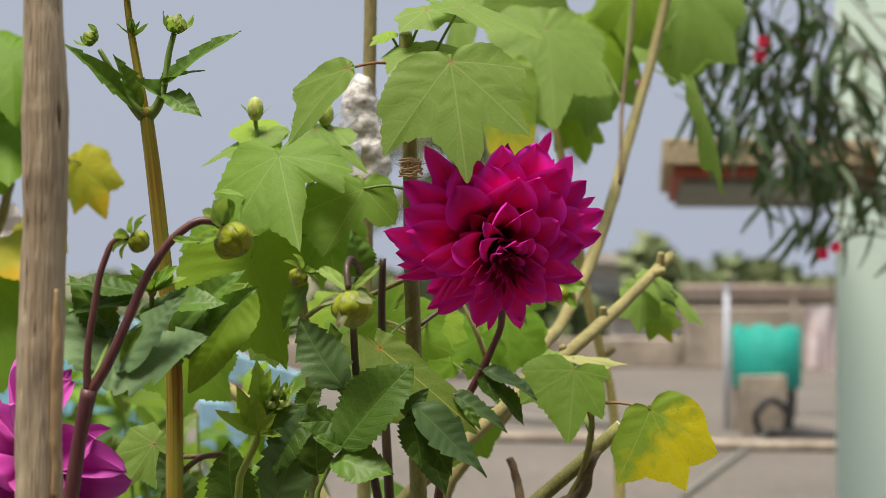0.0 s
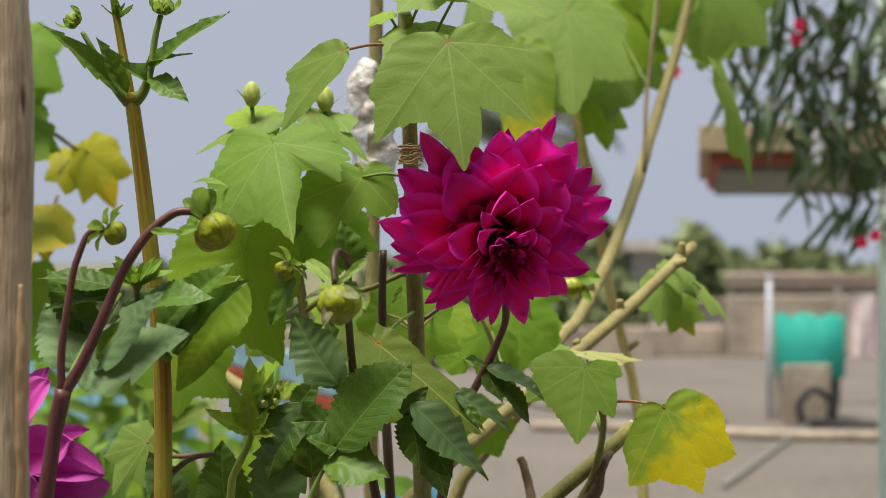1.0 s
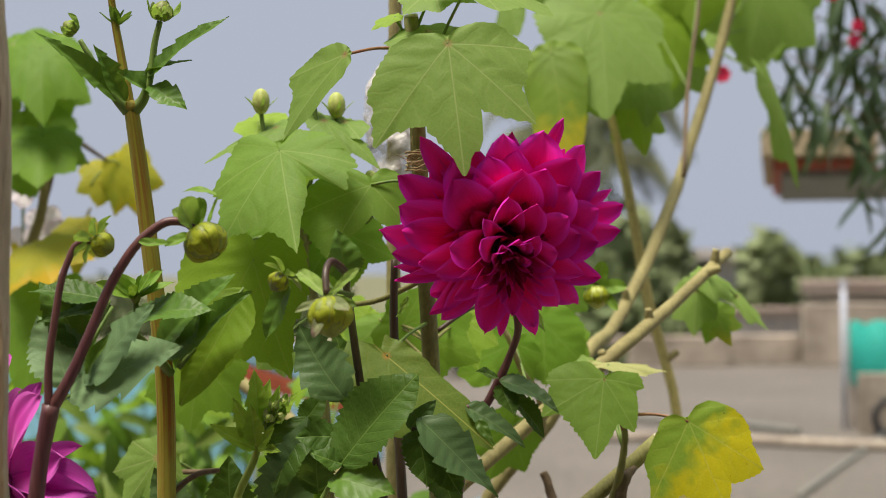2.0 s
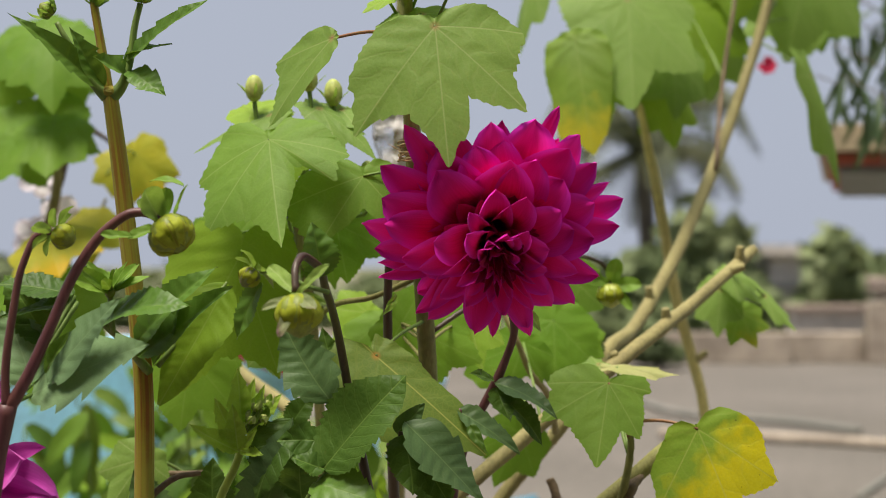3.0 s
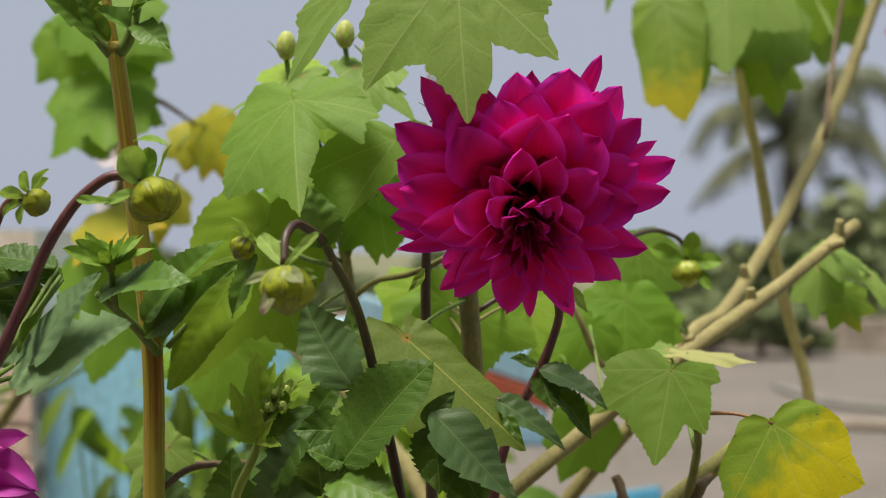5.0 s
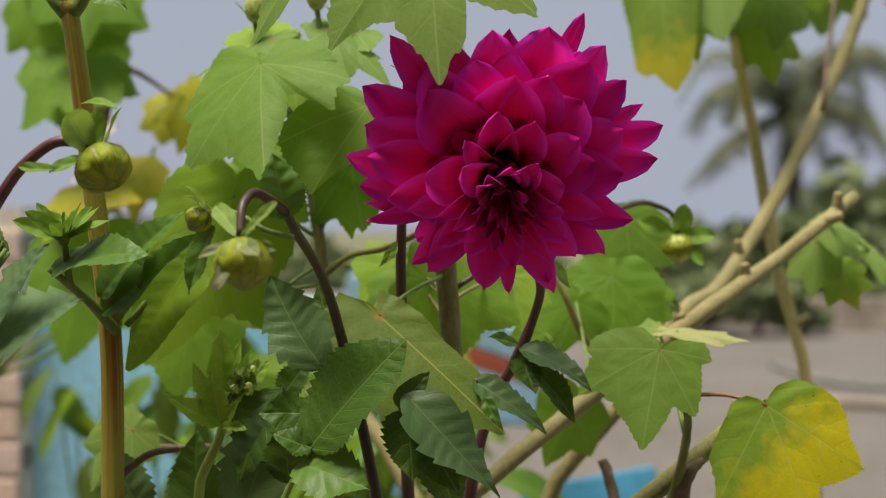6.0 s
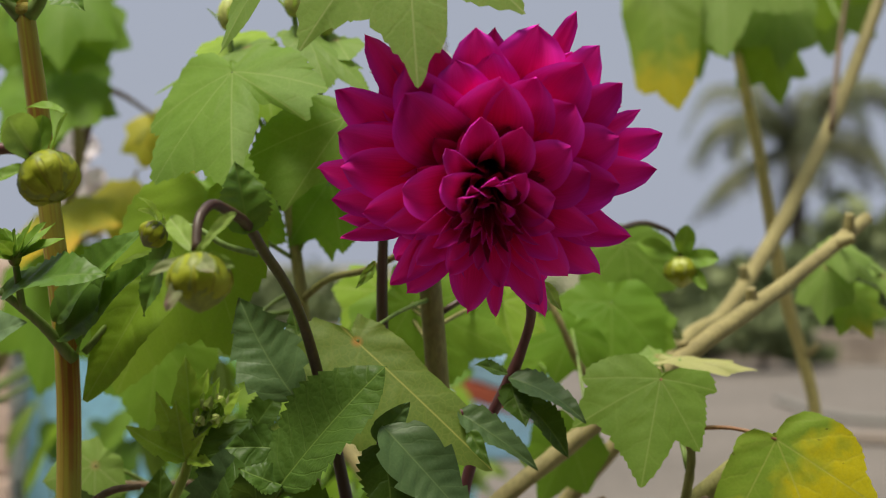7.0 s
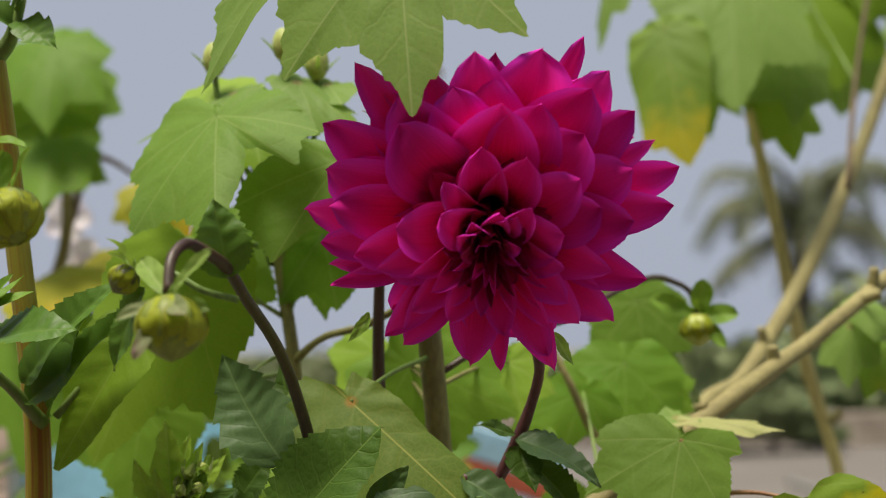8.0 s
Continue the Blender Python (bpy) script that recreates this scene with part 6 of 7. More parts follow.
# ---- tall dahlia with the forked top ----
def tall_dahlia():
    p = thing("dahlia_plant", (-0.19, 0.07, 0), "tall dahlia with a ribbed green brown stem and forked top", "dahlia", "dahlia plants")
    stem(p, [(-0.19, 0.07, 0), (-0.19, 0.07, 0.7), (-0.1978, 0.07, 1.0791), (-0.1988, 0.07, 1.1657), (-0.2053, 0.065, 1.2371), (-0.2116, 0.062, 1.2953), (-0.2158, 0.06, 1.3286)], [0.009, 0.008, 0.0058, 0.0056, 0.0053, 0.0049, 0.0044], M_STEM_STRIPED, sides=14)
    stem(p, [(-0.2165, 0.06, 1.3261), (-0.2213, 0.06, 1.357), (-0.2268, 0.06, 1.3897), (-0.2298, 0.06, 1.4224)], [0.0036, 0.0026, 0.0022, 0.002], M_STEM_STRIPED)
    stem(p, [(-0.2172, 0.06, 1.3257), (-0.2219, 0.058, 1.3305), (-0.2315, 0.055, 1.3453), (-0.2385, 0.05, 1.3582), (-0.2435, 0.05, 1.3668)], [0.0044, 0.0034, 0.0022, 0.0018, 0.0015], M_STEM_GREEN)
    stem(p, [(-0.2143, 0.06, 1.3257), (-0.2093, 0.06, 1.3308), (-0.2047, 0.06, 1.3433), (-0.2008, 0.06, 1.3681), (-0.1979, 0.06, 1.3791)], [0.0044, 0.0034, 0.0024, 0.002, 0.0018], M_STEM_GREEN)
    bud(p, (-0.1965, 0.06, 1.3849), 0.0062, (0.15, -0.4, 1), 6, 41, bract_len=2.3, reflex=False, spread=0.7, scale_mat=M_SPRIG)
    bud(p, (-0.2492, 0.05, 1.374), 0.0048, (-0.7, -0.4, 0.7), 5, 42, bract_len=2.4, reflex=False, spread=0.7, scale_mat=M_SPRIG)
    part("stem_node", ball_mesh(0.0052, 0.8), M_STEM_STRIPED, p, "", Matrix.Translation((-0.2157, 0.06, 1.3279)))
    f = (0.1, -0.8, 0.7)
    dahlia_leaf(p, (-0.2208, 0.058, 1.3294), (-0.2621, 0.03, 1.3712), (0.45, -0.85, 0.35), M_DAHLIA_TOP, 0.19, 0.10, 0.6, count=4, teeth=0.3)
    dahlia_leaf(p, (-0.218, 0.056, 1.331), (-0.2305, 0.04, 1.3629), (0.7, -0.7, 0.1), M_DAHLIA_TOP, 0.34, 0.1, 0.6, count=3, teeth=0.25)
    dahlia_leaf(p, (-0.2043, 0.06, 1.336), (-0.2178, 0.04, 1.347), (0.1, -0.8, 0.6), M_DAHLIA_TOP, 0.6, 0.1, 0.5, count=4, teeth=0.2)
    dahlia_leaf(p, (-0.2068, 0.06, 1.3462), (-0.1586, 0.04, 1.3826), (-0.3, -0.7, 0.6), M_DAHLIA_TOP, 0.24, 0.12, 0.4, count=4, teeth=0.2)
    dahlia_leaf(p, (-0.2036, 0.06, 1.3407), (-0.1786, 0.04, 1.3259), (0.0, -0.8, 0.6), M_DAHLIA_TOP, 0.42, 0.1, 0.3, count=4, teeth=0.2)
    dahlia_leaf(p, (-0.2061, 0.06, 1.3498), (-0.178, 0.05, 1.3566), (0.0, -0.5, 0.9), M_DAHLIA_TOP, 0.3, 0.1, 0.3, count=4, teeth=0.2)
    for q, ln in (((-0.2242, 0.06, 1.3766), .013), ((-0.229, 0.06, 1.4024), .025)):
        rng = random.Random(int(ln * 9000))
        c = part("bud_tuft", ball_mesh(ln * 0.17, 1.5), M_BUD, p, "young bud in a tuft of leaflets", Matrix.Translation(Vector(q) + Vector((0, 0, ln * 0.35))))
        for i in range(9):
            a = i * 2.4 + rng.uniform(-0.3, 0.3)
            d = Vector((math.cos(a) * 0.75, math.sin(a) * 0.75, rng.uniform(0.3, 1.3)))
            part("leaflet", pinnate_mesh(810 + i, ln * rng.uniform(0.8, 1.3), ln * 0.36, -0.15, 0.4, 0.08, 5, 0.3, 0.4, 0.9, 4, 14), M_DAHLIA_LIGHT, c, "", along(q, Vector(q) + d, Vector((-math.cos(a), -math.sin(a), 0.6))))
    # leaves at the lower node
    n = (-0.1947, 0.068, 1.1667)
    stem(p, [n, (-0.2045, 0.055, 1.1835), (-0.2173, 0.04, 1.1992)], [0.0032, 0.0024, 0.0018], M_STEM_GREEN)
    dahlia_leaf(p, (-0.198, 0.055, 1.1845), (-0.1531, 0.04, 1.2297), (-0.5, -0.8, 0.3), M_DAHLIA_TOP, 0.34, 0.1, 0.45)
    dahlia_leaf(p, (-0.2157, 0.04, 1.1983), (-0.1652, 0.02, 1.2151), (0.05, -0.6, 0.8), M_DAHLIA_TOP, 0.48, 0.2, 0.25)
    dahlia_leaf(p, (-0.1915, 0.066, 1.1701), (-0.1724, 0.05, 1.2155), (-0.6, -0.7, 0.2), M_DAHLIA_TOP, 0.4, 0.1, 0.4)
    dahlia_leaf(p, (-0.151, 0.078, 1.2184), (-0.1906, 0.06, 1.1504), (-0.25, -0.9, 0.3), M_MALLOW_DARK, 0.5, 0.1, 0.25, teeth=0.05, stalk=(-0.1903, 0.07, 1.1698))
    dahlia_leaf(p, (-0.1985, 0.06, 1.1762), (-0.1461, 0.045, 1.2194), (-0.3, -0.8, 0.5), M_DAHLIA_TOP, 0.34, 0.1, 0.4)
    # tuft on the side shoot
    q = (-0.2077, 0.035, 1.214)
    stem(p, [(-0.2103, 0.048, 1.1901), q], [0.002, 0.0015], M_STEM_GREEN)
    rng = random.Random(12)
    tuft = part("bud_tuft", ball_mesh(0.003, 1.4), M_BUD, p, "young bud in a tuft of leaflets", Matrix.Translation(q))
    for i in range(13):
        a = i * 2.4
        d = Vector((math.cos(a), math.sin(a) * 0.7, rng.uniform(0.2, 1.6)))
        ln = rng.uniform(0.014, 0.026)
        part("leaflet", pinnate_mesh(830 + i, ln, ln * 0.36, -0.1, 0.4, 0.12, 6, 0.3, 0.4, 0.9, 4, 14), M_DAHLIA_LIGHT, tuft, "", along(q, Vector(q) + d, Vector((-math.cos(a), -1, 0.6))))
    stem(p, [(-0.1988, 0.075, 1.0906), (-0.1804, 0.08, 1.1045), (-0.1684, 0.085, 1.1059)], [0.002, 0.0018, 0.0015], M_BARK_BROWN)


tall_dahlia()


# ---- purple-stemmed dahlia with the nodding buds and a second bloom ----
def purple_dahlia():
    p = thing("dahlia_plant", (-0.245, -0.06, 0), "dahlia with dark purple stems, nodding buds and violet bloom", "dahlia", "dahlia plants")
    n = (-0.2276, -0.065, 1.1606)
    stem(p, [(-0.245, -0.06, 0), (-0.255, -0.065, 0.7), (-0.2465, -0.065, 1.0581), (-0.2375, -0.065, 1.1008), (-0.2325, -0.065, 1.1356), n], [0.009, 0.008, 0.005, 0.0044, 0.004, 0.0046], M_STEM_PURPLE, sides=14)
    stem(p, [(-0.2301, -0.065, 1.1543), (-0.2187, -0.065, 1.173), (-0.2083, -0.063, 1.1963), (-0.1946, -0.06, 1.2277), (-0.1793, -0.058, 1.2477), (-0.1678, -0.057, 1.2544), (-0.1594, -0.056, 1.2535), (-0.153, -0.056, 1.2485)], [0.0035, 0.003, 0.0027, 0.0026, 0.0024, 0.0023, 0.0022, 0.0024], M_STEM_PURPLE, sides=12)
    stem(p, [(-0.2284, -0.066, 1.1591), (-0.2287, -0.066, 1.1762), (-0.2252, -0.066, 1.2043), (-0.2198, -0.064, 1.2318), (-0.214, -0.062, 1.2434), (-0.2068, -0.062, 1.245)], [0.0024, 0.0021, 0.002, 0.0018, 0.0017, 0.0017], M_STEM_PURPLE)
    b = bud(p, (-0.1497, -0.055, 1.2438), 0.0112, (0.55, -0.3, -0.8), 0, 31, squash=0.84, point=0.05)
    q = (-0.154, -0.056, 1.2501)
    for tip, w, fc, mt in (((-0.1643, -0.062, 1.2641), 0.85, (0.3, -0.8, 0.5), M_BRACT), ((-0.1557, -0.05, 1.2649), 0.5, (0.6, -0.8, 0.3), M_DAHLIA_LIGHT), ((-0.1675, -0.05, 1.2563), 0.5, (0.0, -0.5, 0.8), M_BRACT)):
        length = gap(q, tip)
        part("bract", pinnate_mesh(int(w * 1000), length, length * w, -0.35, 0.45, 0, 5, 0.7, 0.6, 0.7, 5, 18), mt, b, "", along(q, tip, fc))
    for base, tip, w, fc, dr in (((-0.1469, -0.058, 1.2528), (-0.1433, -0.055, 1.2687), 0.3, (-0.8, -0.5, 0.2), 0.1), ((-0.1435, -0.055, 1.2672), (-0.1613, -0.05, 1.2747), 0.28, (0.2, -0.5, 1), 0.25), ((-0.1565, -0.058, 1.2466), (-0.1686, -0.065, 1.2422), 0.5, (0.1, -0.7, 0.7), 0.1), ((-0.1665, -0.064, 1.2427), (-0.1821, -0.06, 1.2415), 0.34, (0.1, -0.7, 0.7), -0.2)):
        length = gap(base, tip)
        part("bract", pinnate_mesh(61 + int(w * 100), length, length * w, dr, 0.5, 0, 5, 0.6, 0.5, 0.7, 4, 18), M_DAHLIA_LIGHT, b, "", along(base, tip, fc))
    bud(p, (-0.2015, -0.062, 1.2428), 0.0062, (0.7, -0.2, -0.4), 7, 32, bract_len=1.9)
    dahlia_leaf(p, (-0.2268, -0.035, 1.1626), (-0.1657, -0.045, 1.1913), (-0.15, -0.7, 0.75), M_DAHLIA_BLUE, 0.6, 0.05, 0.08, stalk=n, count=5, teeth=0.24, wave=0.25, twist=0.0)
    dahlia_leaf(p, (-0.2181, -0.037, 1.1686), (-0.1797, -0.047, 1.2134), (-0.1, -0.7, 0.75), M_DAHLIA_BLUE, 0.42, 0.05, 0.1, count=4, teeth=0.26, wave=0.25, twist=0.0)
    dahlia_leaf(p, (-0.2287, -0.03, 1.1674), (-0.2486, -0.02, 1.2063), (0.2, -0.9, 0.3), M_DAHLIA_BLUE, 0.7, 0.1, 0.2, stalk=n)
    dahlia_leaf(p, (-0.2063, -0.03, 1.2131), (-0.2505, -0.03, 1.2222), (0.1, -0.6, 0.9), M_DAHLIA, 0.42, 0.1, 0.2, stalk=(-0.2214, -0.05, 1.1752))
    dahlia_leaf(p, (-0.2047, -0.03, 1.2098), (-0.2466, -0.03, 1.2049), (0.1, -0.6, 0.9), M_DAHLIA, 0.3, 0.1, 0.2, stalk=(-0.2214, -0.05, 1.1752))
    dahlia_leaf(p, (-0.2109, -0.06, 1.1758), (-0.2001, -0.06, 1.1978), (-0.6, -0.8, 0.2), M_DAHLIA_LIGHT, 0.35, 0.1, 0.5)
    dahlia_leaf(p, (-0.2233, -0.02, 1.1875), (-0.2473, -0.02, 1.225), (0.1, -0.8, 0.5), M_DAHLIA, 0.5, 0.1, 0.2, stalk=n)
    dahlia_leaf(p, (-0.2086, -0.02, 1.2078), (-0.2413, -0.02, 1.2221), (0.1, -0.8, 0.5), M_DAHLIA, 0.4, 0.1, 0.2, stalk=(-0.2214, -0.05, 1.1752))
    # second bloom beside the stake, turned away
    c = Vector((-0.2813, -0.01, 1.1097))
    fl = dahlia_flower(p, c, (-0.72, -0.45, -0.25), 0.066, 64, 21, (M_PETAL_PALE, M_PETAL_PALE), spare=[((-0.2088, -0.04, 1.1114), 0.030, (-0.2, -0.75, 0.6), M_PETAL_PALE, 0.2, 0.4), ((-0.2218, -0.03, 1.1316), 0.016, (-0.3, -0.8, 0.4), M_PETAL_PALE, 0.3, 0.4), ((-0.2242, -0.03, 1.0958), 0.03, (-0.3, -0.9, 0.2), M_PETAL_PALE, 0.3, 0.4), ((-0.2419, -0.02, 1.1684), 0.022, (-0.5, -0.8, 0.1), M_PETAL_PALE, 0.1, 0.4)])
    stem(p, [c + Vector((0.01, 0.01, 0.0)), c + Vector((0.03, 0.02, -0.04)), (-0.24, -0.03, 1.02), (-0.245, -0.06, 0.8)], [0.004, 0.0038, 0.004, 0.005], M_STEM_PURPLE)


purple_dahlia()


M_DAHLIA_MID = leaf_mat("dahlia_leaf_grey", (0.063, 0.120, 0.040), (0.098, 0.168, 0.058), (0.2, 0.29, 0.1), spacing=0.008, rough=0.45, through_share=0.14, sheen=0.2)


# ---- the main dahlia ----
def main_dahlia():
    p = thing("dahlia_plant", (-0.03, 0.06, 0), "dahlia in bloom with dark green toothed leaves and buds", "dahlia", "dahlia plants")
    centre = Vector((0.0037, 0.03, 1.2525))
    # angle round the axis, reach and width of every petal that shows
    rim = [(134, 74.3, 13), (1, 67.7, 15), (15, 73.5, 13), (27, 67.2, 9), (35, 66.2, 17), (47, 70.1, 20), (76, 67.8, 27), (90, 61.2, 24), (99, 63.6, 20), (118, 58.8, 22), (147, 69.6, 17), (160, 63.1, 20), (175, 69.8, 17), (188, 62.1, 13), (197, 63.6, 15), (207, 64.4, 13), (226, 59.9, 16), (236, 59.3, 17), (261, 57, 20), (277, 67.9, 9), (287, 61.3, 16), (293, 70.9, 16), (312, 51.7, 19), (324, 62.6, 21), (336, 63, 19)]
    middle = [(0, 51.8, 19), (15, 42.5, 18), (24, 56.3, 22), (47, 50.8, 23), (54, 62.3, 22), (64, 51.9, 22), (82, 49.7, 25), (104, 55.5, 21), (133, 52.1, 24), (175, 57.8, 18), (182, 48.2, 15), (195, 41.7, 15), (227, 40, 14), (246, 34.2, 14), (277, 36.7, 15), (322, 35.5, 17), (344, 45.6, 19)]
    inner = [(10, 27.3, 17), (34, 40.2, 19), (171, 33.9, 18), (201, 29, 13), (215, 25.8, 12), (236, 26.8, 11), (261, 24.7, 11), (297, 40.9, 13), (345, 28.2, 16)]
    hoods = [(45, 22.4, 15), (68, 35.7, 18), (97, 36.7, 19), (116, 29.6, 13), (141, 22, 16)]
    folds = [(56, 17.6, 9), (76, 16.4, 10), (119, 13.7, 10), (147, 13.5, 11)]
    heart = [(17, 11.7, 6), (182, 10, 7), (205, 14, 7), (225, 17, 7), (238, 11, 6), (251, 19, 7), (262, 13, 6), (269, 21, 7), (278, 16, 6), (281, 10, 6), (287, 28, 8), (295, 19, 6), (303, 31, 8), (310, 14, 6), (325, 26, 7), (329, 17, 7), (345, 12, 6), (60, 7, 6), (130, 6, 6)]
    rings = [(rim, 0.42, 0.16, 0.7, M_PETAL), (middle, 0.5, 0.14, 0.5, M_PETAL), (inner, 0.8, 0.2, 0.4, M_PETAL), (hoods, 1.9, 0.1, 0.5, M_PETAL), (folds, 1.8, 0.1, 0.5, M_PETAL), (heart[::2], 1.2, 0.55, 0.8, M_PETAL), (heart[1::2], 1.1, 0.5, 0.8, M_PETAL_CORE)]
    fill = [(22, 0.058, 0.02, 0.016, 0.5), (18, 0.044, 0.019, 0.018, 0.6), (15, 0.03, 0.015, 0.014, 0.8), (11, 0.017, 0.009, 0.006, 1.0), (7, 0.009, 0.007, 0.003, 1.2)]
    odd = [((0.0422, 0.03, 1.3157), 0.0125, (0.5, -0.85, -0.15), M_PETAL, 0.1, 0.2), ((0.0389, 0.045, 1.3005), 0.020, (0.3, -0.9, 0.3), M_PETAL_WHITE, 0.1, 0.4)]
    head = bloom(p, centre, (0.125, -0.88, -0.47), rings, fill, odd)
    # the lens keeps its focus on the bloom
    cam.data.dof.focus_object = head
    back = centre + Vector((0.0, 0.02, -0.005))
    stem(p, [back, (0.0156, 0.075, 1.2031), (0.0162, 0.09, 1.188), (0.0116, 0.1, 1.174), (0.005, 0.105, 1.1584), (-0.0062, 0.11, 1.137), (-0.0145, 0.115, 1.118), (-0.0216, 0.115, 1.0869), (-0.0269, 0.11, 1.0151), (-0.03, 0.06, 0.7), (-0.03, 0.06, 0)], [0.005, 0.003, 0.0023, 0.0023, 0.003, 0.0025, 0.0028, 0.0032, 0.004, 0.006, 0.008], M_STEM_PURPLE)
    stem(p, [(-0.0619, 0.135, 1.2352), (-0.0628, 0.135, 1.2007), (-0.0624, 0.135, 1.1732), (-0.0581, 0.13, 1.0838), (-0.035, 0.11, 0.7), (-0.035, 0.1, 0)], [0.0024, 0.0028, 0.003, 0.0034, 0.006, 0.007], M_STEM_DARK)
    # arching stem and hanging bud
    stem(p, [(-0.04, 0.09, 0), (-0.04, 0.085, 0.7), (-0.0523, 0.085, 1.0046), (-0.0687, 0.095, 1.0895), (-0.0796, 0.085, 1.1502), (-0.0821, 0.055, 1.1875), (-0.0805, -0.005, 1.2153), (-0.0804, -0.05, 1.2305), (-0.0839, -0.06, 1.2329), (-0.0856, -0.068, 1.2284), (-0.0847, -0.075, 1.2158)], [0.008, 0.007, 0.0038, 0.0030, 0.0027, 0.0024, 0.0022, 0.0021, 0.0019, 0.0018, 0.0018], M_STEM_DARK, sides=12)
    b = bud(p, (-0.0824, -0.077, 1.2061), 0.0112, (0.05, -0.2, -1), 0, 33, squash=0.84)
    q = (-0.084, -0.077, 1.2147)
    for i, (tip, w, fc, mt) in enumerate((((-0.1001, -0.082, 1.2088), 0.26, (0.1, -0.7, 0.7), M_BRACT_TIP), ((-0.09, -0.092, 1.1969), 0.24, (0.0, -1, 0.3), M_BRACT_TIP), ((-0.0694, -0.08, 1.2107), 0.32, (-0.4, -0.8, 0.4), M_BRACT), ((-0.0734, -0.095, 1.2101), 0.3, (0.1, -1, 0.2), M_BRACT_TIP), ((-0.1011, -0.06, 1.2305), 0.28, (0.4, -0.9, 0.1), M_BRACT), ((-0.0691, -0.085, 1.2297), 0.24, (-0.6, -0.8, 0.2), M_BRACT))):
        length = gap(q, tip)
        part("bract", pinnate_mesh(640 + i, length, length * w, 0.12, 0.35, 0, 5, 0.8, 0.6, 0.7, 5, 18), mt, b, "", along(q, tip, fc))
    # small purple-tipped bud
    s = (-0.1137, -0.04, 1.2227)
    stem(p, [(-0.0748, -0.034, 1.215), (-0.085, -0.04, 1.2181), (-0.099, -0.04, 1.2255), (-0.1086, -0.04, 1.2255)], [0.0013, 0.0012, 0.0011, 0.0011], M_STEM_GREEN)
    bud(p, s, 0.0055, (-0.5, -0.3, -0.7), 6, 34, M_BUD_RIB, bract_len=2.4)
    dahlia_leaf(p, (-0.1086, -0.035, 1.2199), (-0.1245, -0.03, 1.1911), (-0.4, -0.8, 0.3), M_DAHLIA_TOP, 0.42, 0.1, 0.3)
    dahlia_leaf(p, (-0.0782, -0.034, 1.2228), (-0.0817, -0.04, 1.2496), (0.3, -0.9, 0.2), M_DAHLIA_TOP, 0.7, 0.1, 0.35)
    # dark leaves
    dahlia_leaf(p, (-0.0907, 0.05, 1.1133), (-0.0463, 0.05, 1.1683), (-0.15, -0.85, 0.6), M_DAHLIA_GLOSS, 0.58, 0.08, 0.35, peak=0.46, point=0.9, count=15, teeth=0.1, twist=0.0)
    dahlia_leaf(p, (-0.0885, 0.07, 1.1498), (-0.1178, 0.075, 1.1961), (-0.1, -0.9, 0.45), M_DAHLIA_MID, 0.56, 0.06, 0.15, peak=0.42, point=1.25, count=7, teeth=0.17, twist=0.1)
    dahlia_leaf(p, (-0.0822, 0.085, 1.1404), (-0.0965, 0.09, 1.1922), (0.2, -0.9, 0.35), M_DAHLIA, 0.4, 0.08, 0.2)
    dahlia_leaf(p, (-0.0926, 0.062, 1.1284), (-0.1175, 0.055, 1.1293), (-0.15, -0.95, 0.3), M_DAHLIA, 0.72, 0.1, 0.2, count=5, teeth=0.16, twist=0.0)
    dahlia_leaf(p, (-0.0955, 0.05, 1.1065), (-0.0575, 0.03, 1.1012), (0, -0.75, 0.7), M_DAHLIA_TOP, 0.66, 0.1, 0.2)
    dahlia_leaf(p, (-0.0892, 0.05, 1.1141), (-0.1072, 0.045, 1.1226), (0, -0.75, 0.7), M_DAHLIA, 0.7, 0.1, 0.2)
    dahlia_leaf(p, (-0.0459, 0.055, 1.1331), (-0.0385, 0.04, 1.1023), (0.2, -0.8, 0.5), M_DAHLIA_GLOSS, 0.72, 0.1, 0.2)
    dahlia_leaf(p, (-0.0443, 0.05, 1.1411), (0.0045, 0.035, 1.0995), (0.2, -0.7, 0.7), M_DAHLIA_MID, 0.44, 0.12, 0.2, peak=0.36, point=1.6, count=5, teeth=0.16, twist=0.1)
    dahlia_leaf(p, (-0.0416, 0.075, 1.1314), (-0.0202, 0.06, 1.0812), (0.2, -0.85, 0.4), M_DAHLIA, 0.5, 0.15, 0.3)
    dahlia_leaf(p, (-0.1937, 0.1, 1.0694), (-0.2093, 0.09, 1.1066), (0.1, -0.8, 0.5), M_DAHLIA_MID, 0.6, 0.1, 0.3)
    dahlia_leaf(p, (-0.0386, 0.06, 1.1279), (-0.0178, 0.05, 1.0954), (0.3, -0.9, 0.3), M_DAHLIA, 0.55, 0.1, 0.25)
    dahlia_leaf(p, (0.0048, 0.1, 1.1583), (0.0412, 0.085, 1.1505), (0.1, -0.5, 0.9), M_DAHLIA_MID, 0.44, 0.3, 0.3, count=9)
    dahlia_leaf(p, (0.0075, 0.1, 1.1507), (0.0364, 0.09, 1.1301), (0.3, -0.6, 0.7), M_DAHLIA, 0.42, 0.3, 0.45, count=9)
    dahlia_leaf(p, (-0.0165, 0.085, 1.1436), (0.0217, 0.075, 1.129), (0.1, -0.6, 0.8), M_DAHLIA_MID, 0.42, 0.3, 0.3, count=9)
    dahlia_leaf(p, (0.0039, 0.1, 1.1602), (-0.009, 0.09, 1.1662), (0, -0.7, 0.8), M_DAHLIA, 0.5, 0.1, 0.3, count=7)
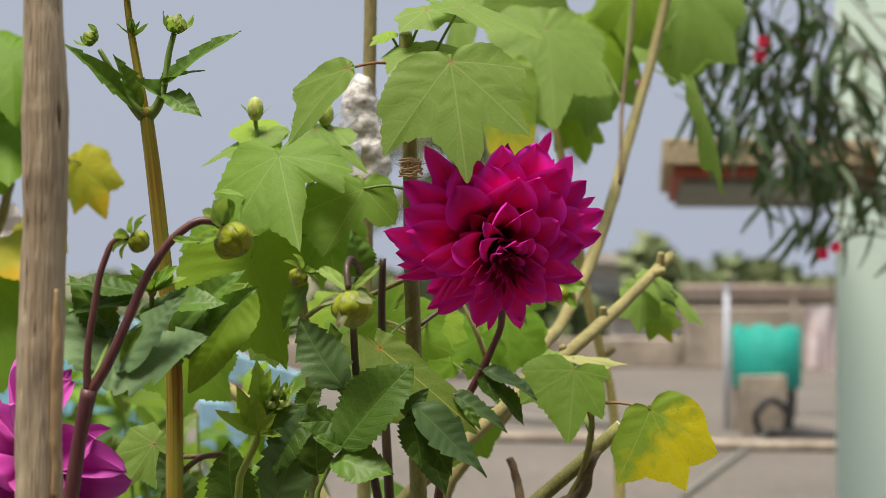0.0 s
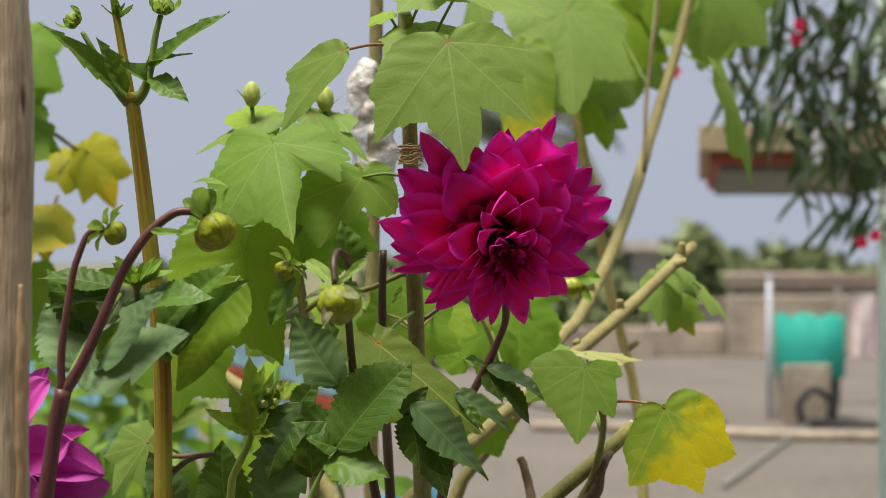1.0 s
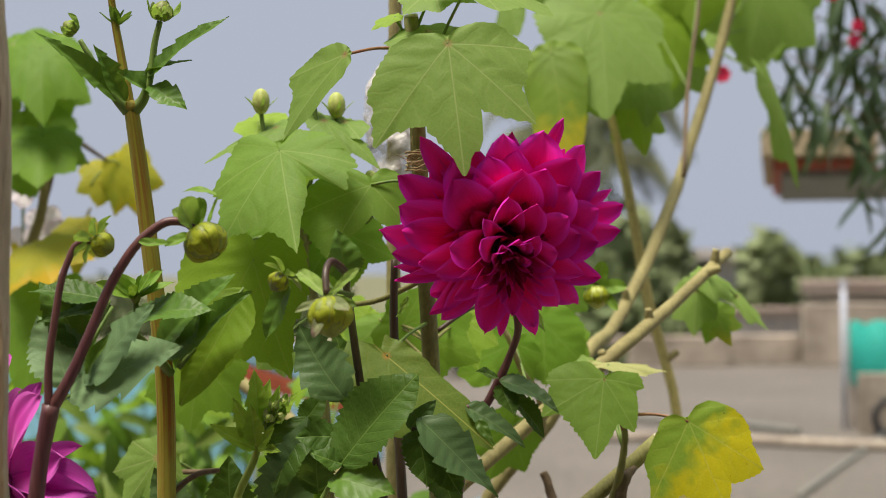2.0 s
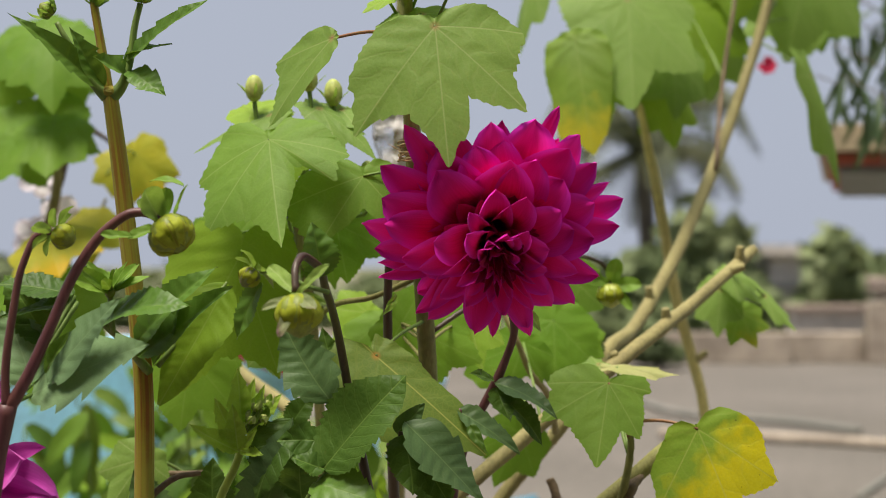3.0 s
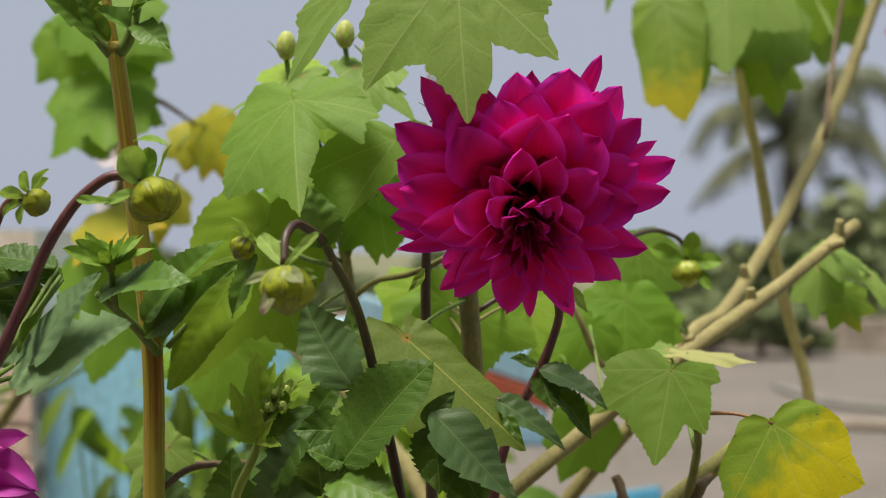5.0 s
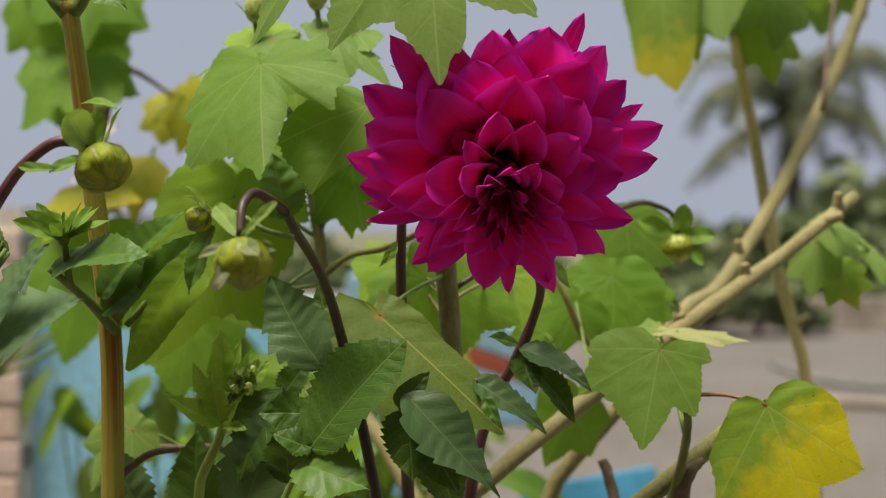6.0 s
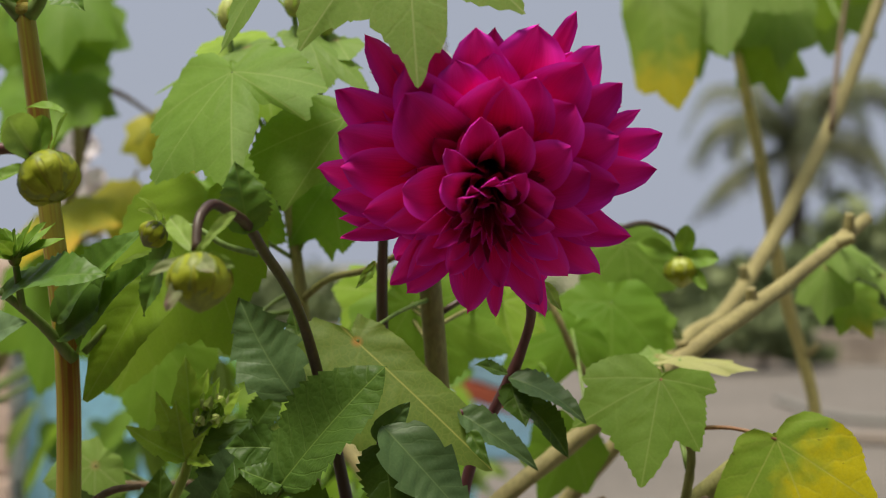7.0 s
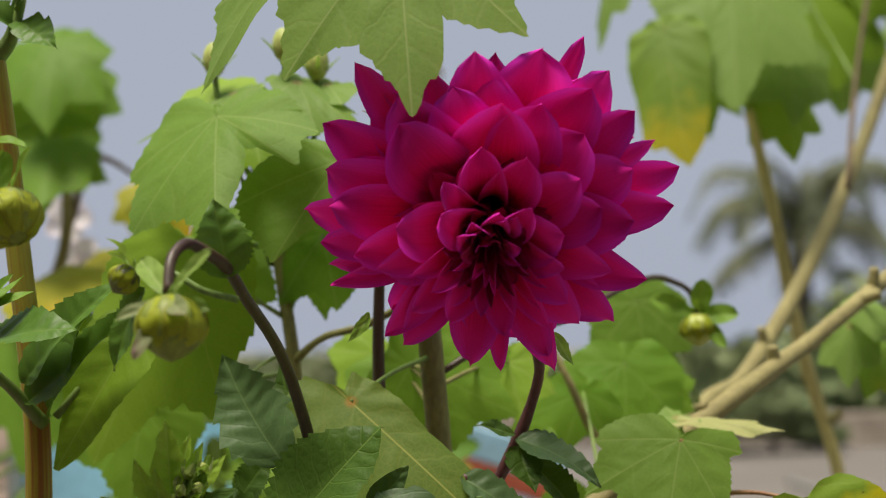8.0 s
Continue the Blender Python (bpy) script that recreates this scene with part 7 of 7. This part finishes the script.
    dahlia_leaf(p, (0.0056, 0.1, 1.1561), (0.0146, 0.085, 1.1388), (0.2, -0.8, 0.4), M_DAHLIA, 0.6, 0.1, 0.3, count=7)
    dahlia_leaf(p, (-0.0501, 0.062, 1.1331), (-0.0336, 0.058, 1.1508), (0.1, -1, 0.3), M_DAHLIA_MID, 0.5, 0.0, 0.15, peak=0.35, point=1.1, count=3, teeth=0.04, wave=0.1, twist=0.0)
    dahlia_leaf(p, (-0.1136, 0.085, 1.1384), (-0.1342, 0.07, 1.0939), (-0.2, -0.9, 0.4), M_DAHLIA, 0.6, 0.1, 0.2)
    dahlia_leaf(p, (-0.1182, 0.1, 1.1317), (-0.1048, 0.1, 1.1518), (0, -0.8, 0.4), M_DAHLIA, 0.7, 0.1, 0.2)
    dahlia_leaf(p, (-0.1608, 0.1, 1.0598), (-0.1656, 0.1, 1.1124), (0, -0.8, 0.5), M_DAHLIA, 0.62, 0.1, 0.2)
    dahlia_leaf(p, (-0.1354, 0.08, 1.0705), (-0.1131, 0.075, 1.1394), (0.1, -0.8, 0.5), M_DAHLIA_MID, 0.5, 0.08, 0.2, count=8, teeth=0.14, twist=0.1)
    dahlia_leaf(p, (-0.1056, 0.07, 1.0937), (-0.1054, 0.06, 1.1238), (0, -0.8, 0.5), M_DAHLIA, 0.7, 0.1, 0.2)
    stem(p, [(-0.0882, 0.051, 1.1132), (-0.0965, 0.052, 1.102), (-0.105, 0.052, 1.085), (-0.07, 0.06, 0.98), (-0.05, 0.06, 0.8)], [0.0006, 0.0013, 0.0018, 0.003, 0.004], M_STEM_GREEN, "leaf_stalk")
    stem(p, [(-0.0159, 0.085, 1.1431), (-0.0092, 0.095, 1.1427), (-0.0045, 0.108, 1.1386)], [0.002, 0.0024, 0.003], M_STEM_PURPLE, "leaf_stalk")
    stem(p, [(-0.0465, 0.06, 1.1341), (-0.049, 0.06, 1.1214)], [0.002, 0.0024], M_STEM_DARK, "leaf_stalk")
    # hooked young leaf in front of the broad olive leaf
    dahlia_leaf(p, (-0.0087, 0.069, 1.137), (0.002, 0.062, 1.1217), (0.1, -1, 0.2), M_DAHLIA_TOP, 0.36, 0.05, 0.2, peak=0.25, point=1.7, count=3, teeth=0.03, wave=0.2, twist=0.0)
    # budding sprig
    stem(p, [(-0.05, 0.05, 0.6), (-0.08, 0.06, 0.86), (-0.157, 0.085, 1.09), (-0.145, 0.085, 1.118), (-0.143, 0.085, 1.136)], [0.005, 0.004, 0.0026, 0.0023, 0.0018], M_STEM_LIME)
    for b0, tip, w, fc, fold in (((-0.144, 0.086, 1.13), (-0.146, 0.082, 1.168), 0.36, (0.15, -0.9, 0.3), 0.4), ((-0.145, 0.083, 1.119), (-0.172, 0.075, 1.136), 0.34, (0.1, -0.8, 0.6), 0.5), ((-0.144, 0.082, 1.12), (-0.129, 0.074, 1.119), 0.42, (0, -0.7, 0.7), 0.4), ((-0.146, 0.083, 1.122), (-0.159, 0.078, 1.151), 0.34, (-0.2, -0.9, 0.4), 0.45), ((-0.141, 0.088, 1.128), (-0.121, 0.09, 1.153), 0.3, (0.2, -0.8, 0.5), 0.5), ((-0.141, 0.086, 1.132), (-0.131, 0.088, 1.158), 0.26, (0.2, -0.9, 0.3), 0.5), ((-0.145, 0.08, 1.121), (-0.147, 0.072, 1.148), 0.4, (0, -0.8, 0.5), 0.4), ((-0.142, 0.08, 1.122), (-0.133, 0.073, 1.133), 0.4, (0.3, -0.7, 0.6), 0.4), ((-0.143, 0.088, 1.134), (-0.138, 0.09, 1.162), 0.3, (-0.2, -0.9, 0.2), 0.5)):
        dahlia_leaf(p, b0, tip, fc, M_SPRIG, w, 0.05, fold, count=4, teeth=0.2)
    for k, q in enumerate(((-0.137, 0.078, 1.138), (-0.134, 0.08, 1.145), (-0.129, 0.083, 1.147), (-0.13, 0.08, 1.139))):
        c = bud(p, q, 0.0026, (0.4, -0.4, 0.8), 5, 51 + k, M_POD, bract_len=3.4, reflex=False, spread=0.45, scale_mat=M_SPRIG)
        part("stalk", tube([q, (-0.1425, 0.085, 1.13)], [0.0011, 0.0014], 6, 2), M_STEM_GREEN, c)
    # far bud on its arched stalk
    stem(p, [(-0.0362, 0.155, 1.1866), (-0.0142, 0.17, 1.2013), (0.0164, 0.2, 1.2102), (0.0363, 0.23, 1.223), (0.0515, 0.25, 1.2317), (0.0688, 0.28, 1.2329), (0.0788, 0.29, 1.2269), (0.0825, 0.29, 1.215)], [0.0016, 0.0016, 0.0016, 0.0016, 0.0016, 0.0016, 0.0015, 0.0015], M_STEM_DARK)
    b = bud(p, (0.0825, 0.29, 1.2074), 0.0098, (0.05, -0.1, -1), 0, 35, M_POD, squash=0.82)
    q = (0.0828, 0.29, 1.2139)
    for i, (tip, w) in enumerate((((0.0865, 0.28, 1.2329), 0.55), ((0.1038, 0.28, 1.215), 0.5), ((0.0587, 0.28, 1.2241), 0.4), ((0.0972, 0.28, 1.1971), 0.3))):
        length = gap(q, tip)
        part("bract", pinnate_mesh(670 + i, length, length * w, 0.12, 0.35, 0, 5, 0.8, 0.6, 0.7, 4, 14), M_DAHLIA_LIGHT, b, "", along(q, tip, (0, -0.9, 0.3)))
    # small pointed leaf below the bloom
    dahlia_leaf(p, (-0.0497, 0.06, 1.2123), (-0.0555, 0.05, 1.2007), (0.7, -0.7, 0.1), M_DAHLIA_LIGHT, 0.3, 0.1, 0.3, count=3)
    dahlia_leaf(p, (0.0249, 0.06, 1.2034), (0.0331, 0.07, 1.1902), (0.2, -0.8, 0.4), M_BRACT, 0.3, 0.1, 0.3, count=3)


main_dahlia()
